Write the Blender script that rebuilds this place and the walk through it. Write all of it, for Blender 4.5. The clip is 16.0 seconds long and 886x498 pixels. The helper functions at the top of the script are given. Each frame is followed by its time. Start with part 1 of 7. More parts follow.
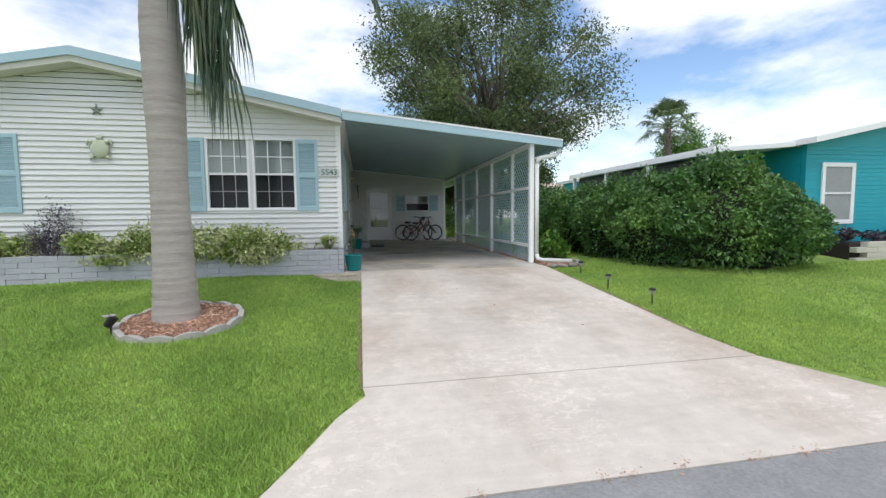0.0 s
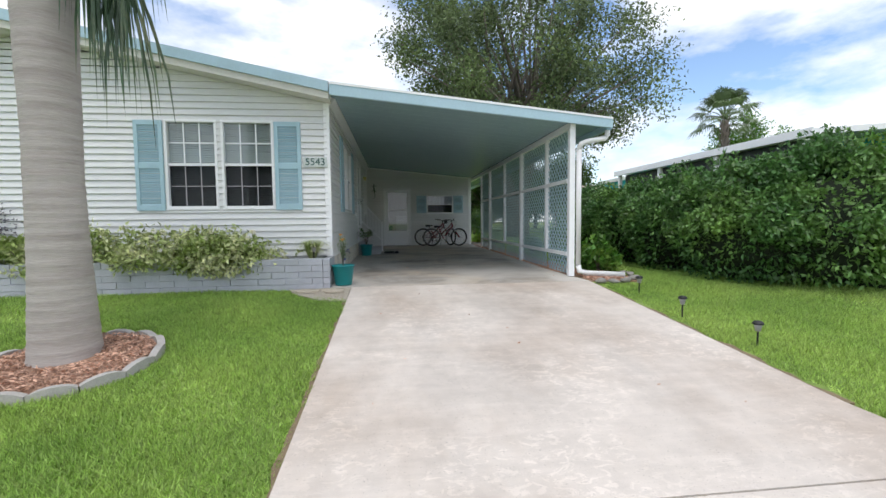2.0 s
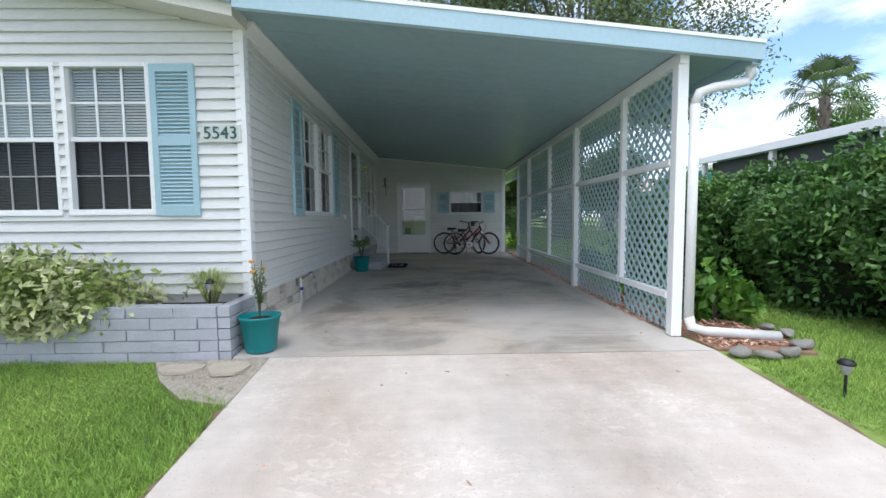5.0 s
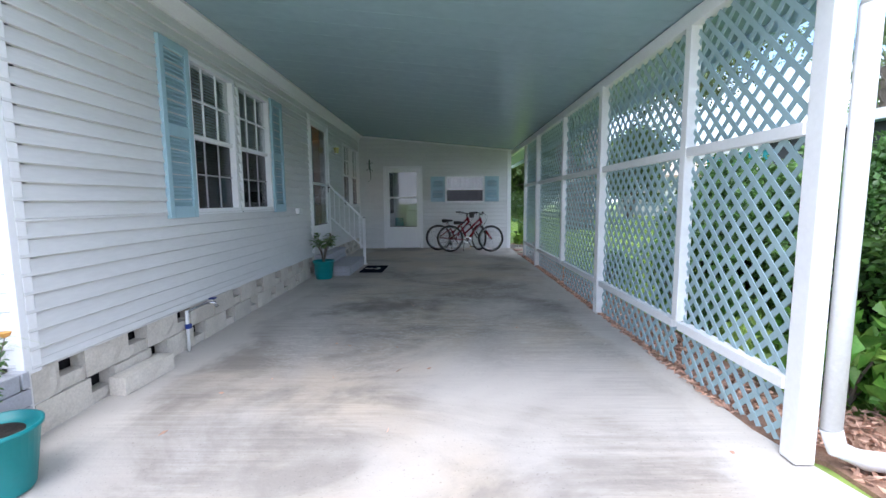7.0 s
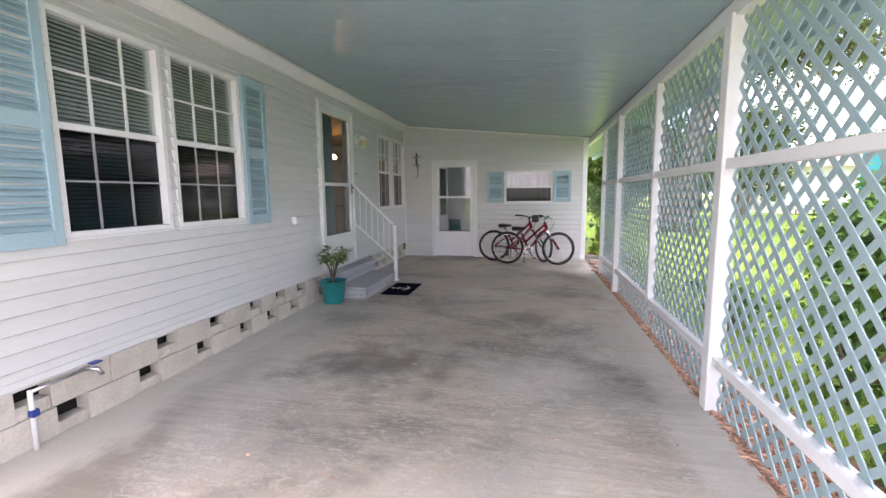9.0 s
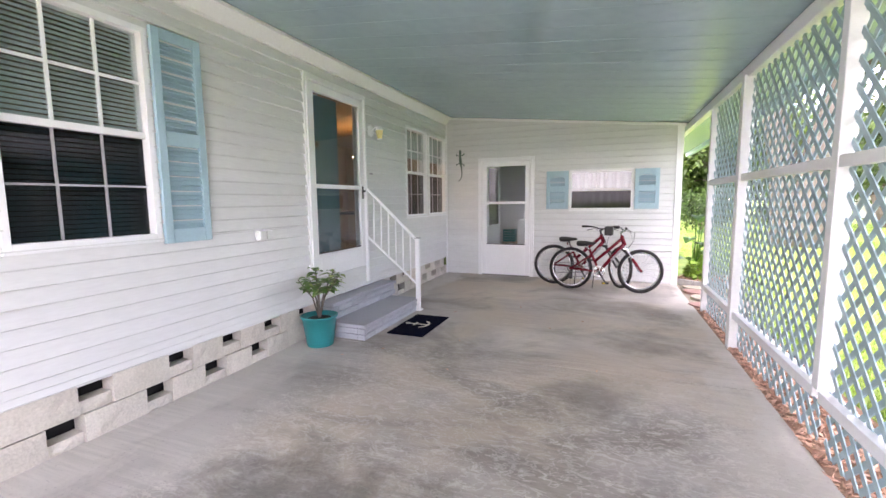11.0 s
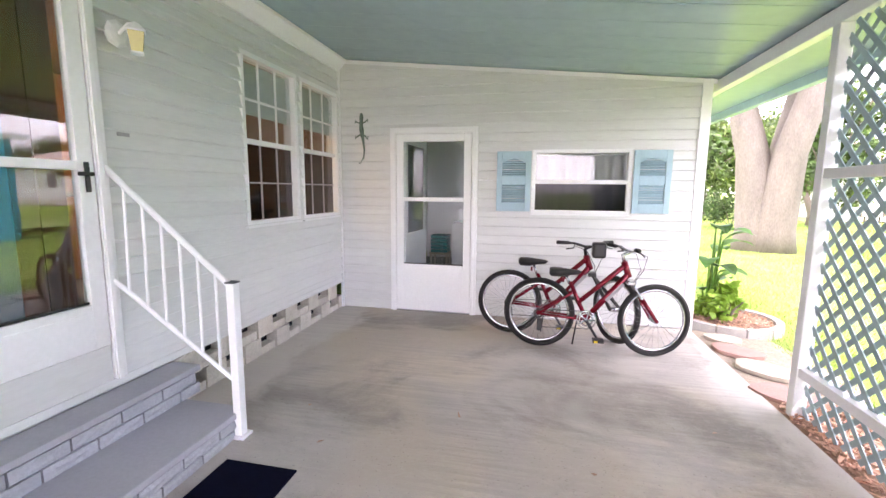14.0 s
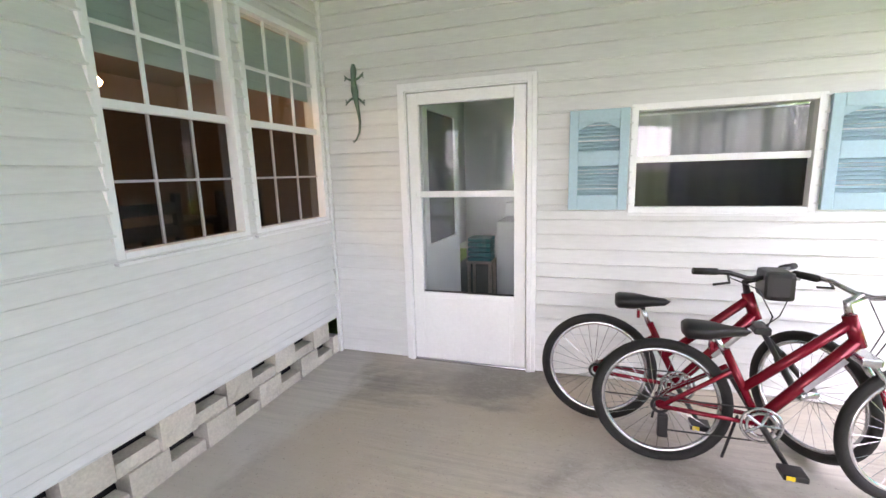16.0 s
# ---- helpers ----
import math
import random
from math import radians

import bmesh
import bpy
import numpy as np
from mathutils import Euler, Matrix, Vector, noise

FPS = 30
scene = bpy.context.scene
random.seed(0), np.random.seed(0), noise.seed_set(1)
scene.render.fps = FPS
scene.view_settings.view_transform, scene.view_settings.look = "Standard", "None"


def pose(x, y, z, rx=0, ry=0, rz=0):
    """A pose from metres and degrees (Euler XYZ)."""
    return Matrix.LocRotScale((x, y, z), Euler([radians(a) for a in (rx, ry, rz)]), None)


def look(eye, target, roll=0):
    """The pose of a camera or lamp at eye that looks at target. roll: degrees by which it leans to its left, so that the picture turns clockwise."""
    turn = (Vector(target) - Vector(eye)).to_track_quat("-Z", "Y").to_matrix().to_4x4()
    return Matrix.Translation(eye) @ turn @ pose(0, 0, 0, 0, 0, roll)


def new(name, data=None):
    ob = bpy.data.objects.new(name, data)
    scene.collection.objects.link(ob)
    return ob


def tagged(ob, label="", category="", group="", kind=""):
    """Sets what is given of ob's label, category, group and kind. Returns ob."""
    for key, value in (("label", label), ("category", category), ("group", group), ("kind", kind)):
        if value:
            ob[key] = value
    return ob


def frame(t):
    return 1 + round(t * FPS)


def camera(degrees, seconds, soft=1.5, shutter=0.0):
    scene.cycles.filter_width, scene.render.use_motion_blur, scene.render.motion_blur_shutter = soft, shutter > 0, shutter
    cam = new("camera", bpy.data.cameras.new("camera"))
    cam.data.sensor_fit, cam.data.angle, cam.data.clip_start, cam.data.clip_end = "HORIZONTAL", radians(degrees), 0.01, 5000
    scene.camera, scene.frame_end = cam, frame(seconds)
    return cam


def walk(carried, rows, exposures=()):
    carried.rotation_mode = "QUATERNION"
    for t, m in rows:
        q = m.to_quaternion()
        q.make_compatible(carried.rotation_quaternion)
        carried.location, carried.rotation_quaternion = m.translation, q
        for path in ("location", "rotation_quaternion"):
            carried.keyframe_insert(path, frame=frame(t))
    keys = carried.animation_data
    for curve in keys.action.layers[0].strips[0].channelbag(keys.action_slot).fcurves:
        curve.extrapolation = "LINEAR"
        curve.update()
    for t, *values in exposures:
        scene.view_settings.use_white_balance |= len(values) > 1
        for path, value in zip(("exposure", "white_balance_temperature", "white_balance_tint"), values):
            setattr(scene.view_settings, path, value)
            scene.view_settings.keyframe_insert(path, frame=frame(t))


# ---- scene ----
cam = camera(91.5, 16.0)
# seconds, stops, kelvin, tint
EXPOSURES = [(0.0, 0.46, 6450, 10), (3.5, 0.68, 6400, 12), (6.0, 1.18, 5900, 13), (7.0, 1.62, 5850, 17), (8.0, 2.04, 6200, 22), (9.0, 2.6, 6950, 29), (12.0, 3.58, 7000, 34), (14.0, 3.75, 7000, 35), (16.0, 3.85, 7050, 30)]
PATH = [
    (0, (-0.033, -0.562, 0.925), (0.338, 1.398, 0.776), -0.6),
    (0.5, (0.13, -0.162, 0.91), (0.453, 1.806, 0.755), -0.9),
    (1, (0.312, 0.25, 0.882), (0.593, 2.224, 0.73), -1.1),
    (1.5, (0.45, 0.712, 0.858), (0.707, 2.691, 0.722), -0.8),
    (2, (0.609, 1.187, 0.862), (0.827, 3.171, 0.735), -0.6),
    (2.5, (0.823, 1.651, 0.866), (0.982, 3.641, 0.754), -0.3),
    (3, (0.971, 2.145, 0.839), (1.072, 4.14, 0.739), -0.0),
    (3.5, (1.084, 2.651, 0.89), (1.136, 4.648, 0.781), -0.1),
    (6, (1.528, 5.125, 1.135), (1.565, 7.116, 0.96), -0.6),
    (6.5, (1.694, 5.571, 1.191), (1.714, 7.561, 0.993), -0.4),
    (7, (1.807, 6.058, 1.191), (1.785, 8.046, 0.971), -0.4),
    (7.5, (1.919, 6.514, 1.235), (1.826, 8.498, 0.994), -0.3),
    (8, (2.078, 6.966, 1.289), (1.892, 8.941, 1.035), -0.4),
    (8.5, (2.199, 7.398, 1.3), (1.904, 9.36, 1.047), -0.5),
    (9, (2.311, 7.793, 1.345), (1.912, 9.736, 1.095), -0.5),
    (9.5, (2.383, 8.175, 1.365), (1.882, 10.097, 1.127), -0.4),
    (12, (2.391, 10.484, 1.322), (1.629, 12.319, 1.099), -0.8),
    (12.5, (2.205, 10.966, 1.357), (1.494, 12.821, 1.121), -0.7),
    (13, (2.11, 11.422, 1.383), (1.44, 13.289, 1.126), -0.3),
    (13.5, (2.006, 11.863, 1.377), (1.423, 13.758, 1.114), 0.3),
    (14, (1.816, 12.277, 1.398), (1.398, 14.213, 1.126), 0.5),
    (14.5, (1.791, 12.716, 1.438), (1.551, 14.681, 1.157), 1.3),
    (15, (1.69, 13.118, 1.493), (1.69, 15.095, 1.193), 1.1),
    (15.5, (1.592, 13.536, 1.412), (1.386, 15.503, 1.115), -0.3),
    (16, (1.496, 13.973, 1.437), (0.876, 15.843, 1.092), -1.6),
]
walk(cam, [(t, look(eye, target, roll)) for t, eye, target, roll in PATH], EXPOSURES)

# ---- world, sun ----
world = bpy.data.worlds.new("sky")
scene.world = world
world.use_nodes = True
wn, wl = world.node_tree.nodes, world.node_tree.links
wn.clear()
SUN_EL, SUN_AZ = radians(64), radians(200)


def wnode(kind, **kw):
    n = wn.new(kind)
    for k, v in kw.items():
        n.inputs[k].default_value = v
    return n


sky = wn.new("ShaderNodeTexSky")
sky.sky_type, sky.sun_disc, sky.sun_elevation, sky.sun_rotation = "NISHITA", False, SUN_EL, SUN_AZ
sky.ozone_density, sky.dust_density = 2.5, 0.6
coord = wn.new("ShaderNodeTexCoord")
flat = wn.new("ShaderNodeMapping")
flat.inputs["Scale"].default_value = (1.0, 1.0, 2.4)
flat.inputs["Location"].default_value = (0.35, -0.2, 0.1)
wl.new(coord.outputs["Generated"], flat.inputs["Vector"])
puffs = wnode("ShaderNodeTexNoise", Scale=2.3, Detail=8.0, Roughness=0.56)
wl.new(flat.outputs["Vector"], puffs.inputs["Vector"])
cover = wn.new("ShaderNodeValToRGB")
cover.color_ramp.elements[0].position, cover.color_ramp.elements[1].position = 0.37, 0.53
wl.new(puffs.outputs["Fac"], cover.inputs["Fac"])
shade = wnode("ShaderNodeTexNoise", Scale=5.0, Detail=6.0, Roughness=0.6)
wl.new(flat.outputs["Vector"], shade.inputs["Vector"])
tone = wn.new("ShaderNodeValToRGB")
tone.color_ramp.elements[0].position, tone.color_ramp.elements[1].position = 0.32, 0.68
tone.color_ramp.elements[0].color, tone.color_ramp.elements[1].color = (4.7, 4.9, 5.3, 1), (6.2, 6.3, 6.45, 1)
wl.new(shade.outputs["Fac"], tone.inputs["Fac"])
clouds = wn.new("ShaderNodeMixRGB")
wl.new(cover.outputs["Color"], clouds.inputs["Fac"])
wl.new(sky.outputs["Color"], clouds.inputs[1])
wl.new(tone.outputs["Color"], clouds.inputs[2])
glow = wnode("ShaderNodeBackground", Strength=0.15)
wl.new(clouds.outputs["Color"], glow.inputs["Color"])
wout = wn.new("ShaderNodeOutputWorld")
wl.new(glow.outputs["Background"], wout.inputs["Surface"])

sun = new("sun", bpy.data.lights.new("sun", "SUN"))
sun.data.energy, sun.data.angle, sun.data.color = 1.0, radians(26), (1.0, 0.96, 0.9)
sun.matrix_basis = look((30 * math.sin(SUN_AZ) * math.cos(SUN_EL), 30 * math.cos(SUN_AZ) * math.cos(SUN_EL), 30 * math.sin(SUN_EL)), (0, 0, 0))


# ---- materials ----
def material(name, base, rough=0.6, metal=0.0, vary=0.12, scale=4.0, bump=0.0, bump_scale=60.0, second=None, split=(0.45, 0.65), spec=0.5, stretch=(1, 1, 1), per_object=0.0, per_island=0.0, translucent=0.0):
    """A surface with broad stains and fine grain; second is mixed in by a large pattern."""
    m = bpy.data.materials.new(name)
    m.use_nodes = True
    nt = m.node_tree
    n, l = nt.nodes, nt.links
    b = n["Principled BSDF"]
    b.inputs["Roughness"].default_value = rough
    b.inputs["Metallic"].default_value = metal
    b.inputs["Specular IOR Level"].default_value = spec
    tc = n.new("ShaderNodeTexCoord")
    mp = n.new("ShaderNodeMapping")
    mp.inputs["Scale"].default_value = stretch
    l.new(tc.outputs["Object"], mp.inputs["Vector"])
    big = n.new("ShaderNodeTexNoise")
    big.inputs["Scale"].default_value, big.inputs["Detail"].default_value, big.inputs["Roughness"].default_value = scale, 7, 0.62
    l.new(mp.outputs["Vector"], big.inputs["Vector"])
    fine = n.new("ShaderNodeTexNoise")
    fine.inputs["Scale"].default_value, fine.inputs["Detail"].default_value = scale * 14, 4
    l.new(mp.outputs["Vector"], fine.inputs["Vector"])
    if second:
        ramp = n.new("ShaderNodeValToRGB")
        ramp.color_ramp.elements[0].position, ramp.color_ramp.elements[1].position = split
        ramp.color_ramp.elements[0].color, ramp.color_ramp.elements[1].color = (*base, 1), (*second, 1)
        l.new(big.outputs["Fac"], ramp.inputs["Fac"])
        colour = ramp.outputs["Color"]
    else:
        rgb = n.new("ShaderNodeRGB")
        rgb.outputs[0].default_value = (*base, 1)
        colour = rgb.outputs[0]
    add = n.new("ShaderNodeMath")
    add.operation = "ADD"
    l.new(big.outputs["Fac"], add.inputs[0])
    l.new(fine.outputs["Fac"], add.inputs[1])
    rng = n.new("ShaderNodeMapRange")
    rng.inputs["From Min"].default_value, rng.inputs["From Max"].default_value = 0.65, 1.35
    rng.inputs["To Min"].default_value, rng.inputs["To Max"].default_value = 1 - vary, 1 + vary
    l.new(add.outputs[0], rng.inputs["Value"])
    value = rng.outputs["Result"]
    for amount, kind, sock in ((per_object, "ShaderNodeObjectInfo", "Random"), (per_island, "ShaderNodeNewGeometry", "Random Per Island")):
        if amount:
            src = n.new(kind)
            r2 = n.new("ShaderNodeMapRange")
            r2.inputs["To Min"].default_value, r2.inputs["To Max"].default_value = 1 - amount, 1 + amount
            l.new(src.outputs[sock], r2.inputs["Value"])
            mul = n.new("ShaderNodeMath")
            mul.operation = "MULTIPLY"
            l.new(value, mul.inputs[0])
            l.new(r2.outputs["Result"], mul.inputs[1])
            value = mul.outputs[0]
    mixv = n.new("ShaderNodeVectorMath")
    mixv.operation = "SCALE"
    l.new(colour, mixv.inputs[0])
    l.new(value, mixv.inputs["Scale"])
    l.new(mixv.outputs[0], b.inputs["Base Color"])
    if bump:
        bn = n.new("ShaderNodeTexNoise")
        bn.inputs["Scale"].default_value, bn.inputs["Detail"].default_value = bump_scale, 5
        l.new(mp.outputs["Vector"], bn.inputs["Vector"])
        bp = n.new("ShaderNodeBump")
        bp.inputs["Strength"].default_value, bp.inputs["Distance"].default_value = bump, 0.01
        l.new(bn.outputs["Fac"], bp.inputs["Height"])
        l.new(bp.outputs["Normal"], b.inputs["Normal"])
    if translucent:
        tr = n.new("ShaderNodeBsdfTranslucent")
        l.new(mixv.outputs[0], tr.inputs["Color"])
        mx = n.new("ShaderNodeMixShader")
        mx.inputs[0].default_value = translucent
        l.new(b.outputs[0], mx.inputs[1])
        l.new(tr.outputs[0], mx.inputs[2])
        l.new(mx.outputs[0], n["Material Output"].inputs["Surface"])
    return m


def glass_material(name, tint=(1, 1, 1), rough=0.0, shine=0.12):
    """A thin pane: mostly clear, mirror-like by Fresnel."""
    m = bpy.data.materials.new(name)
    m.use_nodes = True
    n, l = m.node_tree.nodes, m.node_tree.links
    n.remove(n["Principled BSDF"])
    clear = n.new("ShaderNodeBsdfTransparent")
    clear.inputs["Color"].default_value = (*tint, 1)
    gloss = n.new("ShaderNodeBsdfGlossy")
    gloss.inputs["Roughness"].default_value = rough
    face = n.new("ShaderNodeLayerWeight")
    face.inputs["Blend"].default_value = 0.5
    fifth = n.new("ShaderNodeMath")
    fifth.operation = "POWER"
    l.new(face.outputs["Facing"], fifth.inputs[0])
    fifth.inputs[1].default_value = 4.0
    fres = n.new("ShaderNodeMapRange")
    fres.inputs["To Min"].default_value, fres.inputs["To Max"].default_value = shine, 1.0
    l.new(fifth.outputs[0], fres.inputs["Value"])
    mx = n.new("ShaderNodeMixShader")
    l.new(fres.outputs[0], mx.inputs[0])
    l.new(clear.outputs[0], mx.inputs[1])
    l.new(gloss.outputs[0], mx.inputs[2])
    l.new(mx.outputs[0], n["Material Output"].inputs["Surface"])
    return m


def glow_material(name, colour, strength):
    m = bpy.data.materials.new(name)
    m.use_nodes = True
    b = m.node_tree.nodes["Principled BSDF"]
    b.inputs["Base Color"].default_value = (*colour, 1)
    b.inputs["Emission Color"].default_value = (*colour, 1)
    b.inputs["Emission Strength"].default_value = strength
    return m


SIDING = material("white_vinyl_siding", (0.71, 0.715, 0.705), 0.42, vary=0.06, scale=1.6, bump=0.05, bump_scale=90, per_object=0.02, stretch=(0.5, 0.5, 3))
TRIM = material("white_painted_metal", (0.86, 0.865, 0.87), 0.35, vary=0.04, scale=3)
CREAM = material("cream_soffit", (0.66, 0.64, 0.58), 0.5, vary=0.08, scale=3)
FASCIA = material("light_blue_fascia", (0.40, 0.56, 0.64), 0.4, vary=0.07, scale=2)
PANEL = material("teal_grey_ceiling_metal", (0.31, 0.445, 0.475), 0.26, vary=0.06, scale=0.7, spec=0.5)
SHUTTER = material("light_blue_shutter", (0.36, 0.53, 0.6), 0.45, vary=0.06, scale=5)
LATTICE = material("pale_teal_lattice", (0.35, 0.485, 0.515), 0.45, vary=0.05, scale=4, per_object=0.05)
SHINGLE = material("pale_grey_roofing", (0.5, 0.5, 0.49), 0.85, vary=0.15, scale=6, bump=0.3)
# Near-black: painted shade behind both block skirtings, and the dark kitchen furniture.
DARK = material("shade_and_dark_furniture", (0.015, 0.015, 0.017), 0.9, vary=0.1)
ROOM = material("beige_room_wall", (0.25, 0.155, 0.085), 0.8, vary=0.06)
WOOD = material("brown_cabinet_wood", (0.28, 0.12, 0.05), 0.45, vary=0.25, scale=3, stretch=(1, 1, 0.15))
DARKWOOD = material("dark_reddish_wood", (0.09, 0.033, 0.017), 0.4, vary=0.25, scale=3, stretch=(1, 1, 0.15))
CARPET = material("grey_room_floor", (0.16, 0.15, 0.14), 0.9, vary=0.15)
GLASS = glass_material("window_glass", (0.92, 0.94, 0.94), shine=0.05)
SCREENED = glass_material("screened_glass", (0.45, 0.46, 0.48), shine=0.012)
BLIND = material("grey_green_blind", (0.5, 0.56, 0.535), 0.6, vary=0.05)
GRASS_SOIL = material("lawn_soil", (0.18, 0.27, 0.055), 0.95, vary=0.3, scale=1.2, second=(0.25, 0.34, 0.08), bump=0.5, bump_scale=40)
BLADE = material("grass_blade", (0.33, 0.5, 0.11), 0.55, vary=0.25, scale=0.8, per_island=0.4, second=(0.4, 0.52, 0.13), split=(0.4, 0.7), translucent=0.35)
ASPHALT = material("worn_asphalt", (0.27, 0.27, 0.275), 0.9, vary=0.25, scale=3, bump=0.6, bump_scale=120)
MULCH = material("red_brown_mulch", (0.56, 0.35, 0.25), 0.9, vary=0.2, scale=4, per_island=0.4)
MULCH_BED = material("mulch_bed", (0.3, 0.18, 0.12), 0.95, vary=0.3, scale=8, bump=0.7, bump_scale=60)
BLOCK = material("cream_skirting_block", (0.6, 0.56, 0.49), 0.85, vary=0.16, scale=5, bump=0.6, bump_scale=45, per_object=0.07)
STONE = material("grey_painted_stone", (0.43, 0.44, 0.48), 0.7, vary=0.12, scale=6, bump=0.6, bump_scale=35, per_object=0.05)
TREAD = material("grey_painted_tread", (0.42, 0.42, 0.46), 0.6, vary=0.06, scale=3, bump=0.1)
TEAL_POT = material("teal_pot", (0.005, 0.22, 0.23), 0.4, vary=0.06)
SOIL = material("potting_soil", (0.03, 0.022, 0.017), 0.95, vary=0.3, scale=30, bump=0.8)
NAVY = material("navy_coir_mat", (0.0035, 0.005, 0.016), 1.0, spec=0.05, vary=0.2, scale=20, bump=0.6, bump_scale=300)
MATWHITE = material("mat_anchor_cream", (0.6, 0.58, 0.5), 0.95, vary=0.1, bump=0.5, bump_scale=300)
TEALWALL = material("turquoise_siding", (0.008, 0.36, 0.45), 0.5, vary=0.05, scale=2, per_object=0.03)
BARK_PALM = material("palm_bark", (0.43, 0.39, 0.355), 0.9, vary=0.14, scale=2.4, bump=0.5, bump_scale=12, second=(0.33, 0.29, 0.265), stretch=(0.5, 0.5, 4.5))
BARK = material("grey_brown_bark", (0.17, 0.145, 0.12), 0.9, vary=0.3, scale=3, bump=0.9, bump_scale=14, stretch=(1, 1, 0.35))
ROCK = material("grey_edging_rock", (0.27, 0.255, 0.23), 0.9, vary=0.2, scale=9, bump=0.6)
EDGING = material("scalloped_edging", (0.42, 0.4, 0.37), 0.9, vary=0.18, scale=8, bump=0.4)
LEAF_HEDGE = material("hedge_leaf", (0.075, 0.18, 0.045), 0.42, vary=0.2, scale=1.2, per_island=0.5, second=(0.2, 0.34, 0.085), split=(0.45, 0.7), translucent=0.25)
LEAF_TREE = material("tree_leaf", (0.12, 0.165, 0.07), 0.5, vary=0.2, scale=0.5, per_island=0.5, second=(0.16, 0.22, 0.07), split=(0.45, 0.65), translucent=0.3)
LEAF_VARIEGATED = material("variegated_leaf", (0.27, 0.36, 0.09), 0.5, vary=0.2, scale=3, per_island=0.45, second=(0.72, 0.72, 0.42), split=(0.42, 0.62), translucent=0.25)
LEAF_FICUS = material("glossy_pot_leaf", (0.1, 0.22, 0.05), 0.35, vary=0.2, scale=9, per_island=0.3, second=(0.42, 0.5, 0.2), split=(0.5, 0.62), translucent=0.2)
LEAF_PALM = material("palm_leaf", (0.08, 0.14, 0.075), 0.5, vary=0.25, scale=3, per_island=0.4, second=(0.18, 0.2, 0.11), translucent=0.2)
LEAF_BRIGHT = material("bright_leaf", (0.09, 0.24, 0.03), 0.4, vary=0.2, scale=5, per_island=0.35, second=(0.2, 0.32, 0.06), translucent=0.3)
LEAF_LIME = material("lime_leaf", (0.24, 0.42, 0.05), 0.45, vary=0.2, scale=5, per_island=0.3, second=(0.36, 0.52, 0.09), translucent=0.3)
LEAF_PURPLE = material("purple_grey_leaf", (0.07, 0.065, 0.09), 0.6, vary=0.3, per_island=0.5, second=(0.16, 0.15, 0.17))
BLACK = material("black_plastic", (0.012, 0.012, 0.013), 0.45, vary=0.1)
RUBBER = material("black_rubber", (0.014, 0.014, 0.014), 0.8, vary=0.15, bump=0.3, bump_scale=150)
CHROME = material("silver_metal", (0.55, 0.55, 0.57), 0.25, metal=0.9, vary=0.06)
RED = material("metallic_red_paint", (0.22, 0.006, 0.02), 0.25, metal=0.3, vary=0.06)
GREYPAINT = material("grey_decal", (0.4, 0.38, 0.4), 0.4)
BRASS = material("polished_brass", (0.7, 0.5, 0.16), 0.25, metal=0.8, vary=0.05)
VERDIGRIS = material("verdigris_metal", (0.13, 0.19, 0.15), 0.6, metal=0.1, vary=0.35, scale=14)
SHELL = material("pale_green_shell", (0.52, 0.56, 0.42), 0.5, vary=0.12, scale=12)
GREYFLIP = material("grey_green_flipper", (0.25, 0.29, 0.26), 0.6, vary=0.2)
PINKSTONE = material("pink_stepping_stone", (0.42, 0.26, 0.22), 0.9, vary=0.15, scale=8, bump=0.5)
TANSTONE = material("tan_stepping_stone", (0.5, 0.44, 0.35), 0.9, vary=0.15, scale=8, bump=0.5)
PVC = material("white_pvc_pipe", (0.75, 0.75, 0.74), 0.35, vary=0.08)
CURTAIN = material("grey_curtain", (0.78, 0.77, 0.8), 0.9, vary=0.08, translucent=0.35)
LAMPGLASS = material("amber_lamp_glass", (0.75, 0.66, 0.3), 0.2, vary=0.05)
NUMBER = material("dark_green_numeral", (0.03, 0.1, 0.09), 0.5)
PLAQUE = material("pale_plaque", (0.6, 0.64, 0.62), 0.5)
YELLOW = material("yellow_plastic", (0.75, 0.55, 0.02), 0.5)
WHITEFLOWER = material("cream_flower", (0.72, 0.68, 0.5), 0.7, vary=0.1)
ORANGEFLOWER = material("orange_flower", (0.75, 0.38, 0.1), 0.7, vary=0.15)
DARKWALL = material("dark_screen_wall", (0.05, 0.055, 0.06), 0.7)
FARLEAF = material("far_tree_leaf", (0.06, 0.12, 0.03), 0.6, vary=0.3, scale=0.4, per_island=0.5, second=(0.14, 0.2, 0.05), translucent=0.25)


